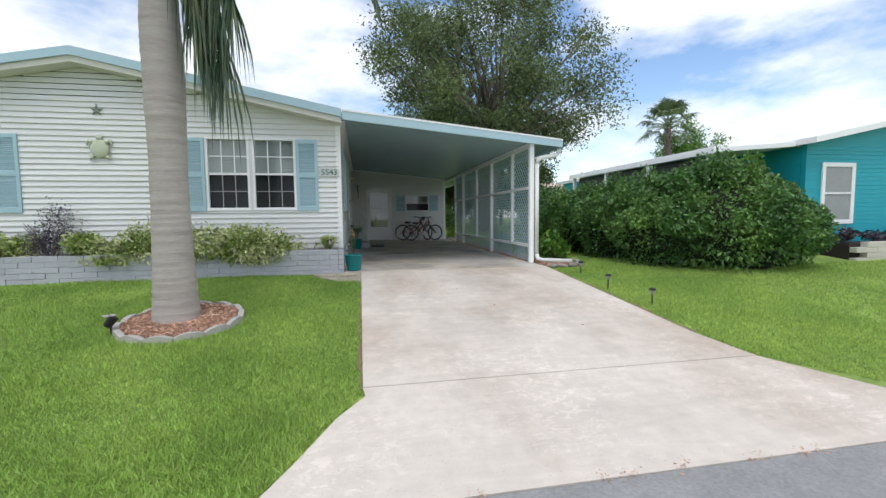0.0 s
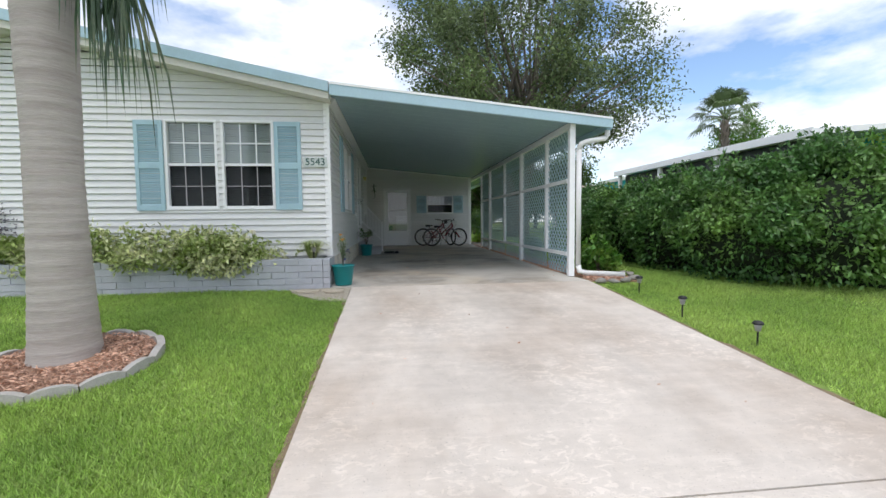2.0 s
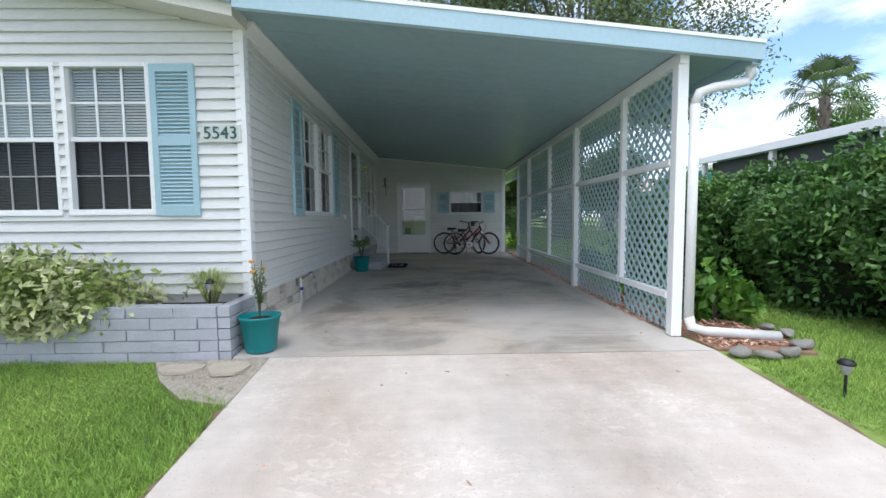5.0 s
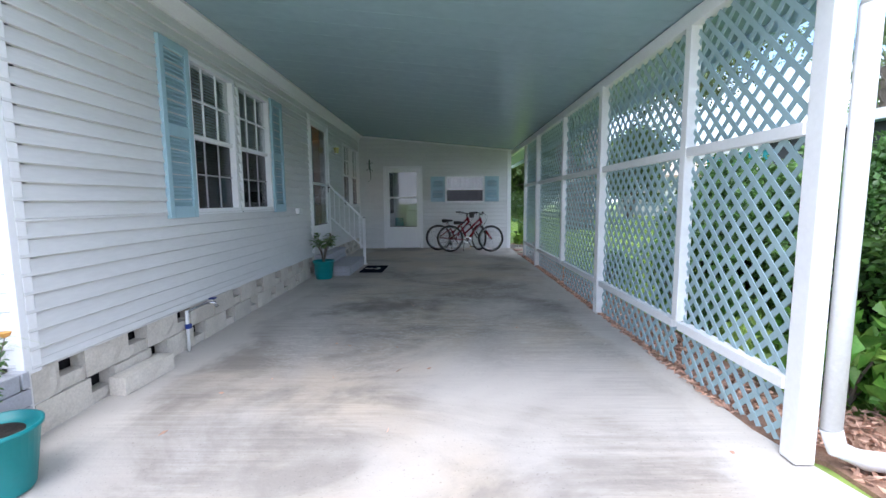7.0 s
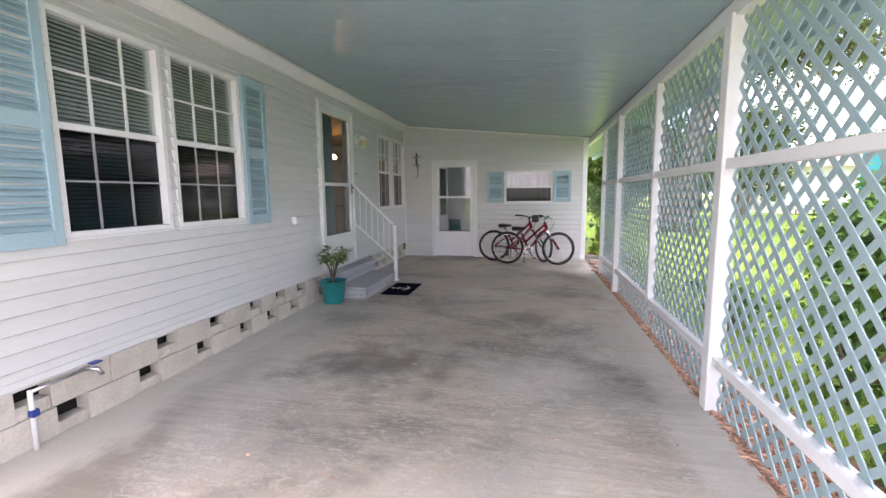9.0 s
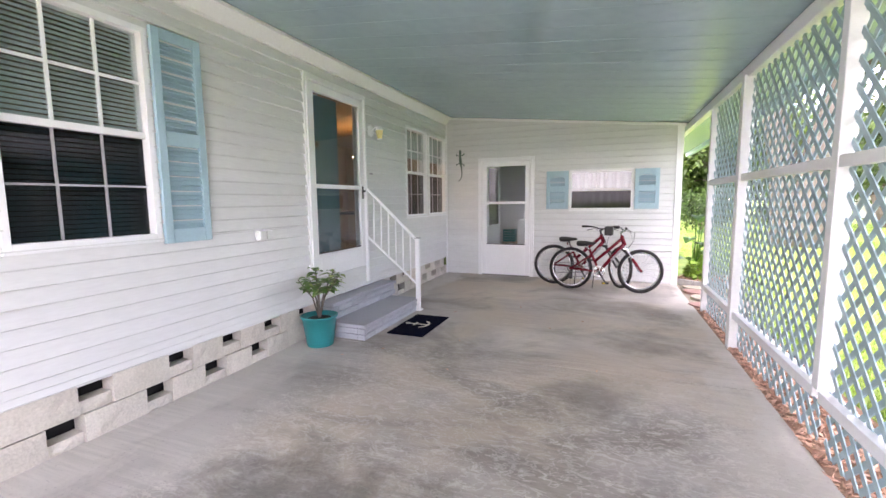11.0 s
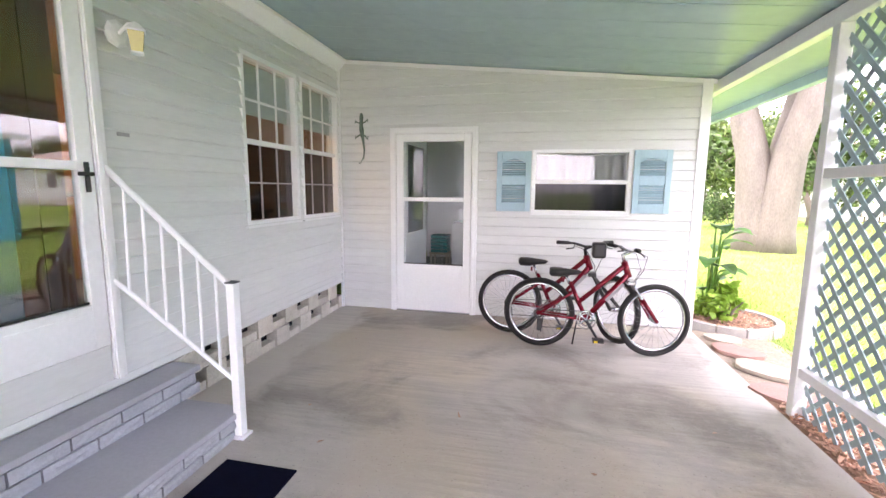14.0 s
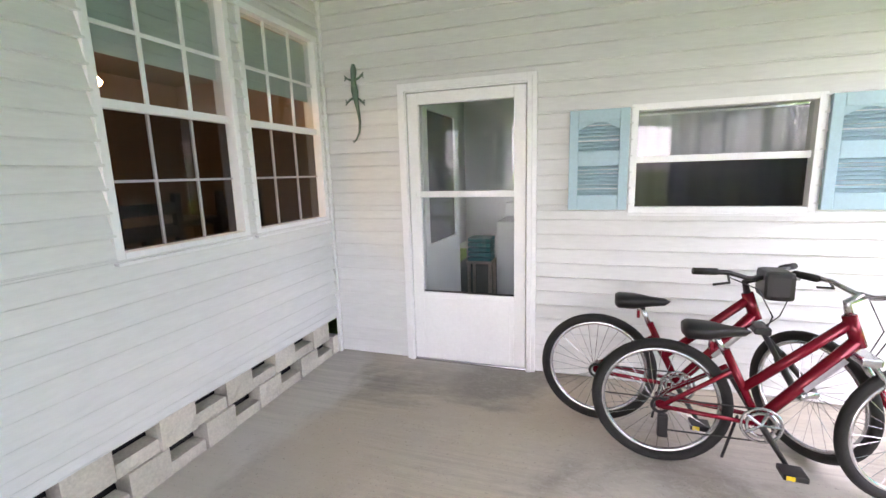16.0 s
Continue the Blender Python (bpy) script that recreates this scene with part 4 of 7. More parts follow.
# inside the side door: a teal inner door half open and wood beyond
inner = thing("inner_door", "dark teal inner door standing behind the glass", "door", (XW - 0.16, 13.12, 0.43), turn=0)
part("leaf", boxes((-0.045, 0.0, 0.0, 0.0, 0.7, 2.04), bevel=0.004), material("dark_teal_door", (0.05, 0.135, 0.16), 0.5, vary=0.06), inner)
bm = bmesh.new()
lathe(bm, [(0.002, -0.02), (0.03, -0.01), (0.036, 0.0), (0.03, 0.01), (0.002, 0.02)], 14)
kn = part("knocker", bm, BRASS, inner, "small brass door ornament", True)
kn.matrix_basis = pose(0.012, 0.3, 1.52, 0, 90, 0)
pn = thing("wood_panel", "dark reddish wooden panelling inside the doorway", "panel", (XW - 0.8, 13.0, 0.43))
for k in range(9):
    part("board", boxes((0, k * 0.17, 0, 0.03, k * 0.17 + 0.165, 2.15), bevel=0.004), DARKWOOD, pn)

# kitchen seen through its windows
cab = thing("wall_cabinet", "brown wooden kitchen wall cupboard", "cabinet", (-3.44, 14.6, 0.43))
for k in range(4):
    part("door", boxes((0.0, k * 0.62, 0.9, 0.36, k * 0.62 + 0.6, 2.12), bevel=0.006), WOOD, cab)
part("lower_unit", boxes((0.0, 0.0, 0.0, 0.55, 2.48, 0.86), bevel=0.006), WOOD, cab)
lamp = thing("pendant_lamp", "small lit pendant lamp hanging from the kitchen ceiling", "lamp", (-1.7, 16.1, 2.61))
part("cord", tube(bmesh.new(), [(0, 0, 0), (0, 0, -0.42)], 0.006, 8), BRASS, lamp)
part("shade", lathe(bmesh.new(), [(0.03, -0.42), (0.07, -0.44), (0.11, -0.5), (0.10, -0.52), (0.03, -0.53)], 20), glow_material("warm_lamp_shade", (1.0, 0.66, 0.25), 9.0), lamp, smooth=True)
bulb = new("pendant_bulb", bpy.data.lights.new("pendant_bulb", "POINT"))
bulb.data.energy, bulb.data.color, bulb.data.shadow_soft_size = 0.8, (1.0, 0.72, 0.42), 0.06
bulb.matrix_basis = pose(-1.7, 16.1, 1.98)
tab = thing("dining_table", "dark wooden dining table inside the kitchen", "table", (-1.5, 16.0, 0.42))
part("tabletop", boxes((-0.45, -0.6, 0.71, 0.45, 0.6, 0.75), bevel=0.008), DARK, tab)
for a in (-1, 1):
    for b in (-1, 1):
        part("leg", boxes((a * 0.38 - 0.03, b * 0.52 - 0.03, 0, a * 0.38 + 0.03, b * 0.52 + 0.03, 0.71), bevel=0.004), DARK, tab)
for dy in (-0.35, 0.3):
    ch = thing("dining_chair", "dark wooden dining chair with a slatted back", "chair", (-0.86, 16.0 + dy, 0.42), "kitchen chairs")
    part("seat", boxes((-0.2, -0.2, 0.43, 0.2, 0.2, 0.46), bevel=0.008), DARK, ch)
    for a in (-1, 1):
        for b in (-1, 1):
            part("leg", boxes((a * 0.17 - 0.018, b * 0.17 - 0.018, 0, a * 0.17 + 0.018, b * 0.17 + 0.018, 0.43 if a < 0 else 0.95)), DARK, ch)
    for k in range(3):
        part("back_slat", boxes((0.16, -0.16, 0.58 + k * 0.13, 0.185, 0.16, 0.64 + k * 0.13)), DARK, ch)

# shed room seen through the back door and window
cur = thing("curtain", "grey gathered curtain behind the shed window", "curtain", (1.77, YB + 0.11, 1.1))
bm = bmesh.new()
pts = [(x, 0.02 * math.sin(x * 52) + 0.008 * math.sin(x * 23)) for x in [k * 0.012 for k in range(80)]]
f = [(bm.verts.new((x, y, 0)), bm.verts.new((x, y, 0.66))) for x, y in pts]
for p, q in zip(f, f[1:]):
    bm.faces.new((p[0], q[0], q[1], p[1]))
bmesh.ops.solidify(bm, geom=bm.faces, thickness=0.003)
part("cloth", bm, CURTAIN, cur, smooth=True)
part("rod", tube(bmesh.new(), [(-0.02, 0, 0.665), (0.98, 0, 0.665)], 0.008, 8), TRIM, cur)
wash = thing("washing_machine", "white top-loading washing machine in the shed room", "washing machine", (0.68, 18.35, 0.012))
part("body", boxes((-0.05, 0, 0, 0.62, 0.68, 0.92), bevel=0.015), TRIM, wash)
part("control_panel", boxes((-0.05, 0.55, 0.92, 0.62, 0.68, 1.08), bevel=0.012), TRIM, wash)
crate = thing("plastic_crate", "teal slatted plastic crate on a wooden stool", "crate", (0.38, 18.75, 0.45))
for k in range(5):
    part("slat", boxes((-0.13, -0.13, k * 0.055, 0.13, 0.13, k * 0.055 + 0.04), bevel=0.006), TEAL_POT, crate)
stool = thing("wooden_stool", "small pale wooden stool under the crate", "stool", (0.38, 18.75, 0.012))
part("seat", boxes((-0.15, -0.15, 0.41, 0.15, 0.15, 0.437), bevel=0.005), TANSTONE, stool)
for a in (-1, 1):
    for b in (-1, 1):
        part("leg", boxes((a * 0.12 - 0.015, b * 0.12 - 0.015, 0, a * 0.12 + 0.015, b * 0.12 + 0.015, 0.41)), TANSTONE, stool)

leaf = thing("inner_door", "white half-glazed inner door standing open in the shed room", "door", (0.29, YB + 0.14, 0.02), turn=-3)
part("lower_panel", boxes((0.0, 0.0, 0.0, 0.04, 0.8, 0.86), bevel=0.004), TRIM, leaf)
for y0, y1, z0, z1, nm in ((0.0, 0.09, 0.861, 2.0, "stile"), (0.71, 0.8, 0.861, 2.0, "stile"), (0.091, 0.709, 1.9, 2.0, "top_rail")):
    part(nm, boxes((0.0, y0, z0, 0.04, y1, z1), bevel=0.004), TRIM, leaf)
inner_pane = part("pane", boxes((0.017, 0.091, 0.861, 0.023, 0.709, 1.899)), SCREENED, leaf, "dark glass pane")
inner_pane.visible_shadow = False

# ---- skirting blocks under the side wall ----
rng = np.random.default_rng(4)
# Black sheet stands in for the shade inside the vent gaps.
structure(link("vent_shade_sheet", boxes((XW - 0.16, YF + 0.02, -0.12, XW - 0.13, YB, 0.31)), DARK), "black sheet standing in for crawl space shade behind the skirting blocks", "skirting")
skirt = structure(link("skirting", boxes((XW - 0.12, YF + 0.01, -0.12, XW - 0.1, YF + 0.03, 0.3)), BLOCK), "cream rough-faced concrete block skirting with vent gaps", "skirting")


def split_block(bm, x0, y0, z0, x1, y1, z1, seed):
    """A rough-faced block: a box whose outer face is chipped and bowed."""
    nx, nz = 5, 3
    r = np.random.default_rng(seed)
    g = [[bm.verts.new((x1 + (r.uniform(-0.008, 0.006) if 0 < i < nx and 0 < j < nz else -0.006), y0 + (y1 - y0) * i / nx, z0 + (z1 - z0) * j / nz)) for j in range(nz + 1)] for i in range(nx + 1)]
    for i in range(nx):
        for j in range(nz):
            bm.faces.new((g[i][j], g[i + 1][j], g[i + 1][j + 1], g[i][j + 1]))
    b = [bm.verts.new((x0, y, z)) for y, z in ((y0, z0), (y1, z0), (y1, z1), (y0, z1))]
    bm.faces.new(b[::-1])
    bm.faces.new([g[i][0] for i in range(nx, -1, -1)] + [b[0], b[1]])
    bm.faces.new([g[i][nz] for i in range(nx + 1)] + [b[2], b[3]])
    bm.faces.new([g[0][j] for j in range(nz + 1)] + [b[3], b[0]])
    bm.faces.new([g[nx][j] for j in range(nz, -1, -1)] + [b[1], b[2]])
    bmesh.ops.recalc_face_normals(bm, faces=bm.faces)


for row in (0, 1):
    y = YF + 0.03 - 0.2 * row
    k = 0
    while y < YB - 0.05:
        zf = gz(y) + 0.005
        zt = 0.314
        h = (zt - zf) / 2
        z0, z1 = zf + row * h, zf + row * h + h - 0.006
        L = 0.36 if y < 11.5 else 0.26 if y < 14.5 else 0.2
        a, b = max(y, YF + 0.03), min(y + L, YB - 0.03)
        if b - a > 0.06:
            bm = bmesh.new()
            split_block(bm, XW - 0.1, a, z0, XW + 0.005 + rng.uniform(-0.008, 0.008), b, z1, int(y * 100) + row)
            part("block", bm, BLOCK, skirt)
        y += L + 0.006
        if rng.random() < (1.0 if y > 14.4 else 0.8):
            gap = 0.18 if y < 14.4 else 0.21
            bm = bmesh.new()
            if y + gap < YB - 0.03 and y > YF + 0.03:
                split_block(bm, XW - 0.1, y, z0, XW - 0.005, y + gap - 0.006, z0 + h * 0.42, int(y * 77) + row)
                part("block", bm, BLOCK, skirt)
            y += gap
        k += 1
loose = thing("loose_block", "pale rough concrete block lying against the skirting", "block", (XW + 0.085, 8.95, gz(8.95) + 0.014), turn=-3)
bm = bmesh.new()
split_block(bm, -0.06, -0.23, 0, 0.06, 0.23, 0.12, 5)
part("block_body", bm, BLOCK, loose)

spig = thing("hose_spigot", "grey water pipe with a blue-handled tap on the skirting", "tap", (XW + 0.045, 9.54, 0))
part("riser", tube(bmesh.new(), [(0, 0, gz(9.5) + 0.01), (0, 0, 0.3)], 0.013, 10), PVC, spig, "white riser pipe", True)
part("pipe", tube(bmesh.new(), [(0, 0, 0.29), (0.0, 0.33, 0.30)], 0.011, 10), CHROME, spig, smooth=True)
bm = tube(bmesh.new(), [(0, 0.3, 0.3), (0.05, 0.34, 0.29), (0.07, 0.35, 0.25)], 0.015, 10)
part("tap", bm, CHROME, spig, smooth=True)
BLUEPL = material("blue_plastic", (0.02, 0.05, 0.25), 0.4)
part("tap_handle", boxes((0.01, 0.31, 0.325, 0.06, 0.37, 0.337), bevel=0.005), BLUEPL, spig, "blue tap handle")
part("valve_handle", boxes((-0.012, -0.018, 0.15, 0.026, 0.022, 0.19), bevel=0.006), BLUEPL, spig, "blue shut-off valve")

# ---- steps and rail ----
steps = thing("steps", "grey painted two-step stair with rough stone risers", "steps", (0, 0, 0))
for x1, y0, y1, z0, z1 in ((0.20, 13.04, 14.34, gz(13.5) + 0.015, 0.14), (-0.19, 13.08, 14.45, 0.141, 0.315)):
    part("tread", boxes((XW + 0.02, y0 - 0.004, z1 - 0.035, x1 + 0.006, y1 + 0.004, z1), bevel=0.008), TREAD, steps)
    h = (z1 - 0.036 - z0) / 2
    for row in (0, 1):
        y = y0 - 0.12 * row
        while y < y1 - 0.02:
            a, b = max(y, y0), min(y + 0.235, y1)
            if b - a > 0.03:
                bm = bmesh.new()
                split_block(bm, x1 - 0.08, a, z0 + row * h, x1, b, z0 + row * h + h - 0.009, int(y * 91) + row + int(z1 * 50))
                part("riser_stone", bm, STONE, steps)
            y += 0.245
        part("side_stone", boxes((XW + 0.02, y0 + 0.002, z0 + row * h, x1 - 0.085, y0 + 0.07, z0 + row * h + h - 0.005), bevel=0.005), STONE, steps)
        part("side_stone", boxes((XW + 0.02, y1 - 0.07, z0 + row * h, x1 - 0.085, y1 - 0.002, z0 + row * h + h - 0.005), bevel=0.005), STONE, steps)

rail = thing("stair_rail", "white painted metal stair railing", "railing", (0, 0, 0))
P0, P1 = Vector((XW + 0.02, 14.13, 1.50)), Vector((0.21, 14.285, 0.855))
Q0, Q1 = Vector((XW + 0.02, 14.11, 0.92)), Vector((0.21, 14.285, 0.31))
part("post", boxes((0.186, 14.26, gz(14.3) + 0.016, 0.234, 14.31, 0.885), bevel=0.004), TRIM, rail)
part("foot", boxes((0.165, 14.24, gz(14.3) + 0.0145, 0.255, 14.33, gz(14.3) + 0.03), bevel=0.003), TRIM, rail)
part("post_cap", boxes((0.183, 14.257, 0.886, 0.237, 14.313, 0.893)), BLACK, rail)
part("top_rail", tube(bmesh.new(), [P0, P1], 0.017, 8), TRIM, rail)
part("lower_rail", tube(bmesh.new(), [Q0, Q1], 0.013, 8), TRIM, rail)
for k in range(1, 7):
    f = k / 7
    part("baluster", tube(bmesh.new(), [Q0.lerp(Q1, f), P0.lerp(P1, f)], 0.0085, 6), TRIM, rail)

# ---- mat ----
mz = gz(13.8) + 0.0155
mat_ob = thing("door_mat", "dark navy door mat with a cream anchor", "mat", (0.49, 13.69, mz))
part("pad", boxes((-0.2, -0.38, 0, 0.2, 0.38, 0.012), bevel=0.004), NAVY, mat_ob)
bm = bmesh.new()
for r in ((-0.115, -0.012, 0.1, 0.012), (-0.06, -0.055, -0.038, 0.055)):
    box(bm, r[0], r[1], 0.0121, r[2], r[3], 0.0145)
n = 18
arc = [(0.02 + 0.095 * math.cos(a), 0.13 * math.sin(a)) for a in (radians(-80 + 160 * k / n) for k in range(n + 1))]
inn = [(0.02 + 0.065 * math.cos(a), 0.10 * math.sin(a)) for a in (radians(-80 + 160 * k / n) for k in range(n + 1))]
lo = [bm.verts.new((x, y, 0.0147)) for x, y in arc]
hi = [bm.verts.new((x, y, 0.0147)) for x, y in inn]
for k in range(n):
    bm.faces.new((lo[k], lo[k + 1], hi[k + 1], hi[k]))
torus(bm, (-0.135, 0, 0.0125), (0, 0, 1), 0.024, 0.006, 20, 6)
part("anchor", bm, MATWHITE, mat_ob, "cream woven anchor")


# ---- pots and their plants ----
def pot(at, r, h, label):
    p = thing("plant_pot", label, "pot", at, "teal plant pots")
    part("pot_body", lathe(bmesh.new(), [(r * 0.72, 0), (r * 0.76, 0.01), (r * 0.97, h * 0.93), (r * 1.04, h * 0.94), (r * 1.05, h), (r * 0.97, h), (r * 0.94, h * 0.9), (r * 0.3, h * 0.88)], 32), TEAL_POT, p, smooth=True)
    part("soil", lathe(bmesh.new(), [(r * 0.2, h * 0.86), (r * 0.94, h * 0.875), (r * 0.5, h * 0.9), (0.01, h * 0.91)], 20), SOIL, p)
    return p


def broad_leaf(bm, base, d, length, width, sag=0.35):
    """A pointed leaf with a midrib fold and a downward curve."""
    base, d = Vector(base), Vector(d).normalized()
    s = d.cross(Vector((0, 0, 1)))
    s = (s if s.length > 0.05 else Vector((1, 0, 0))).normalized()
    n = s.cross(d)
    rows = []
    for k in range(6):
        f = k / 5
        w = width * 0.5 * math.sin(math.pi * min(0.03 + f * 0.97, 1)) ** 0.8 * (1.1 - 0.25 * f)
        c = base + d * length * f - Vector((0, 0, sag * length * f * f))
        rows.append((bm.verts.new(c + s * w + n * w * 0.25), bm.verts.new(c), bm.verts.new(c - s * w + n * w * 0.25)))
    for a, b in zip(rows, rows[1:]):
        bm.faces.new((a[0], a[1], b[1], b[0]))
        bm.faces.new((a[1], a[2], b[2], b[1]))


def potted_shrub(at, h, seed, label, leaf_mat, leaf_len, n_stems, flowers=False):
    r = random.Random(seed)
    t = thing("potted_plant", label, "plant", at)
    leaves = bmesh.new()
    for s in range(n_stems):
        stems = bmesh.new()
        a = r.uniform(0, 6.28)
        lean = r.uniform(0.05, 0.3) if flowers else r.uniform(0.1, 0.45)
        top = Vector((math.cos(a) * lean * h, math.sin(a) * lean * h, h * r.uniform(0.7, 1.0)))
        mid = Vector((top.x * 0.3, top.y * 0.3, top.z * 0.5))
        tube(stems, [(0, 0, -0.02), mid, top], [0.004, 0.0035, 0.002] if flowers else [0.009, 0.007, 0.004], 6)
        for k in range(11 if not flowers else 24):
            f = r.uniform(0.35, 1.0) if flowers else r.uniform(0.62, 1.0)
            p = Vector((0, 0, 0)).lerp(mid, f * 2) if f < 0.5 else mid.lerp(top, f * 2 - 1)
            b = r.uniform(0, 6.28)
            broad_leaf(leaves, p, (math.cos(b), math.sin(b), r.uniform(0.0, 0.8)), leaf_len * r.uniform(0.7, 1.2), leaf_len * (0.5 if flowers else 0.62), r.uniform(0.2, 0.6))
        if flowers:
            if s % 3 == 0:
                part("flower", lathe(bmesh.new(), [(0.004, 0), (0.02, 0.01), (0.026, 0.026), (0.008, 0.022)], 8, (top.x, top.y, top.z)), ORANGEFLOWER, t, "small orange flower")
        part("stem", stems, BARK, t, "thin woody stem", True)
    tagged(part("leaves", leaves, leaf_mat, t), kind="stuff")
    return t


pot((-0.185, 7.82, gz(7.82) + 0.014), 0.165, 0.30, "teal plastic plant pot beside the planter wall")
potted_shrub((-0.185, 7.82, gz(7.82) + 0.28), 0.5, 3, "thin flowering shrub with small orange blooms", LEAF_FICUS, 0.045, 9, True)
pot((-0.165, 12.83, gz(12.83) + 0.014), 0.165, 0.29, "teal plastic plant pot beside the steps")
potted_shrub((-0.165, 12.83, gz(12.83) + 0.28), 0.46, 8, "young variegated shrub in a teal pot", LEAF_FICUS, 0.125, 8)

# ---- wall fittings ----
wl_ = thing("wall_lantern", "white carriage lantern with amber glass", "lamp", (XW + 0.012, 14.27, 2.2))
bp = part("backplate", lathe(bmesh.new(), [(0.01, 0.0), (0.07, 0.0), (0.072, 0.012), (0.05, 0.022), (0.02, 0.026)], 8), TRIM, wl_)
bp.matrix_basis = pose(0, 0, 0, 0, 90, 0)
part("arm", tube(bmesh.new(), [(0.02, 0, 0.0), (0.09, 0.0, 0.045), (0.13, 0.0, 0.04)], 0.009, 8), TRIM, wl_)
part("glass", lathe(bmesh.new(), [(0.035, -0.1), (0.052, 0.0)], 4, (0.13, 0.0, 0.0)), LAMPGLASS, wl_, "amber glass sides")
part("roof", lathe(bmesh.new(), [(0.06, 0.0), (0.062, 0.006), (0.03, 0.035), (0.008, 0.05)], 4, (0.13, 0, 0.001)), TRIM, wl_)
part("base", lathe(bmesh.new(), [(0.02, -0.115), (0.04, -0.108), (0.04, -0.1)], 4, (0.13, 0, 0)), TRIM, wl_)
box_ = thing("outlet_box", "small white covered outlet box on the siding", "outlet", (XW + 0.008, 12.40, 1.06))
part("cover", boxes((0, -0.075, -0.042, 0.055, 0.075, 0.042), bevel=0.006), TRIM, box_)
part("lid", boxes((0.055, -0.07, -0.034, 0.064, -0.003, 0.036), bevel=0.003), PVC, box_)
part("lid", boxes((0.055, 0.003, -0.034, 0.064, 0.07, 0.036), bevel=0.003), PVC, box_)
plate = thing("wall_plate", "tiny dark name plate on the siding", "plate", (XW + 0.012, 14.26, 1.68))
part("plate_body", boxes((0, -0.035, -0.01, 0.006, 0.035, 0.01)), GREYPAINT, plate)

# gecko on the back wall
gecko = bmesh.new()
tube(gecko, [(0, 0, 0.28), (0.0, 0, 0.24), (-0.005, 0, 0.17), (0.0, 0, 0.10), (0.006, 0, 0.04), (0.02, 0, -0.04), (0.03, 0, -0.12), (0.02, 0, -0.2), (-0.01, 0, -0.25), (-0.03, 0, -0.27), (-0.035, 0, -0.25)], [0.012, 0.024, 0.018, 0.027, 0.02, 0.013, 0.01, 0.008, 0.006, 0.005, 0.003], 8)
for sx, z, dz in ((1, 0.17, 0.03), (-1, 0.17, 0.02), (1, 0.05, -0.04), (-1, 0.05, -0.03)):
    tube(gecko, [(0, 0, z), (sx * 0.04, 0, z + dz * 0.4), (sx * 0.06, 0, z + dz)], [0.009, 0.008, 0.006], 6)
    for a in (-0.018, 0, 0.018):
        tube(gecko, [(sx * 0.06, 0, z + dz), (sx * 0.078, 0, z + dz + a)], [0.005, 0.004], 5)
g = link("gecko_ornament", gecko, VERDIGRIS, True)
g.matrix_basis = pose(-0.125, YB - 0.036, 1.95)
tagged(g, "green patinated metal gecko hung on white siding", "wall ornament")

# turtle and starfish on the gable wall
tur = bmesh.new()
for (cx, cz, rx, rz) in ((0, 0, 0.15, 0.165), (0, 0.19, 0.05, 0.055)):
    b0 = len(tur.verts)
    res = bmesh.ops.create_uvsphere(tur, u_segments=20, v_segments=10, radius=1)
    bmesh.ops.transform(tur, matrix=Matrix.Translation((cx, 0, cz)) @ Matrix.Diagonal((rx, 0.045, rz, 1)), verts=res["verts"])
for sx, z, dx, dz in ((1, 0.09, 0.09, 0.05), (-1, 0.09, 0.09, 0.05), (1, -0.13, 0.06, -0.05), (-1, -0.13, 0.06, -0.05)):
    tube(tur, [(sx * 0.11, 0, z), (sx * (0.11 + dx * 0.6), 0, z + dz), (sx * (0.11 + dx), 0, z - dz * 0.6)], [0.035, 0.03, 0.012], 8)
tu = link("turtle_ornament", tur, SHELL, True)
tu.matrix_basis = pose(-4.53, YF - 0.05, 2.19)
tagged(tu, "pale green sea turtle ornament on white siding", "wall ornament")
st = bmesh.new()
for k in range(5):
    a = radians(90 + 72 * k)
    tube(st, [(0, 0, 0), (0.1 * math.cos(a), 0, 0.1 * math.sin(a))], [0.03, 0.008], 7)
so = link("starfish_ornament", st, GREYFLIP, True)
so.matrix_basis = pose(-4.55, YF - 0.03, 2.86)
tagged(so, "small grey starfish ornament on white siding", "wall ornament")

# house number
num = thing("house_number", "house number plaque with dark green numerals", "sign", (-0.614, YF - 0.03, 1.807))
part("plaque", boxes((-0.18, -0.012, -0.075, 0.18, 0.0, 0.075), bevel=0.003), PLAQUE, num)
fc = bpy.data.curves.new("numerals", "FONT")
fc.body, fc.size, fc.align_x, fc.align_y, fc.extrude = "5543", 0.155, "CENTER", "CENTER", 0.004
fc.materials.append(NUMBER)
tmp = new("numerals", fc)
digits = bpy.data.meshes.new_from_object(tmp)
bpy.data.objects.remove(tmp)
tx = new("numerals", digits)
tx.parent = num
tx.matrix_basis = pose(0, -0.017, 0, 90, 0, 0)


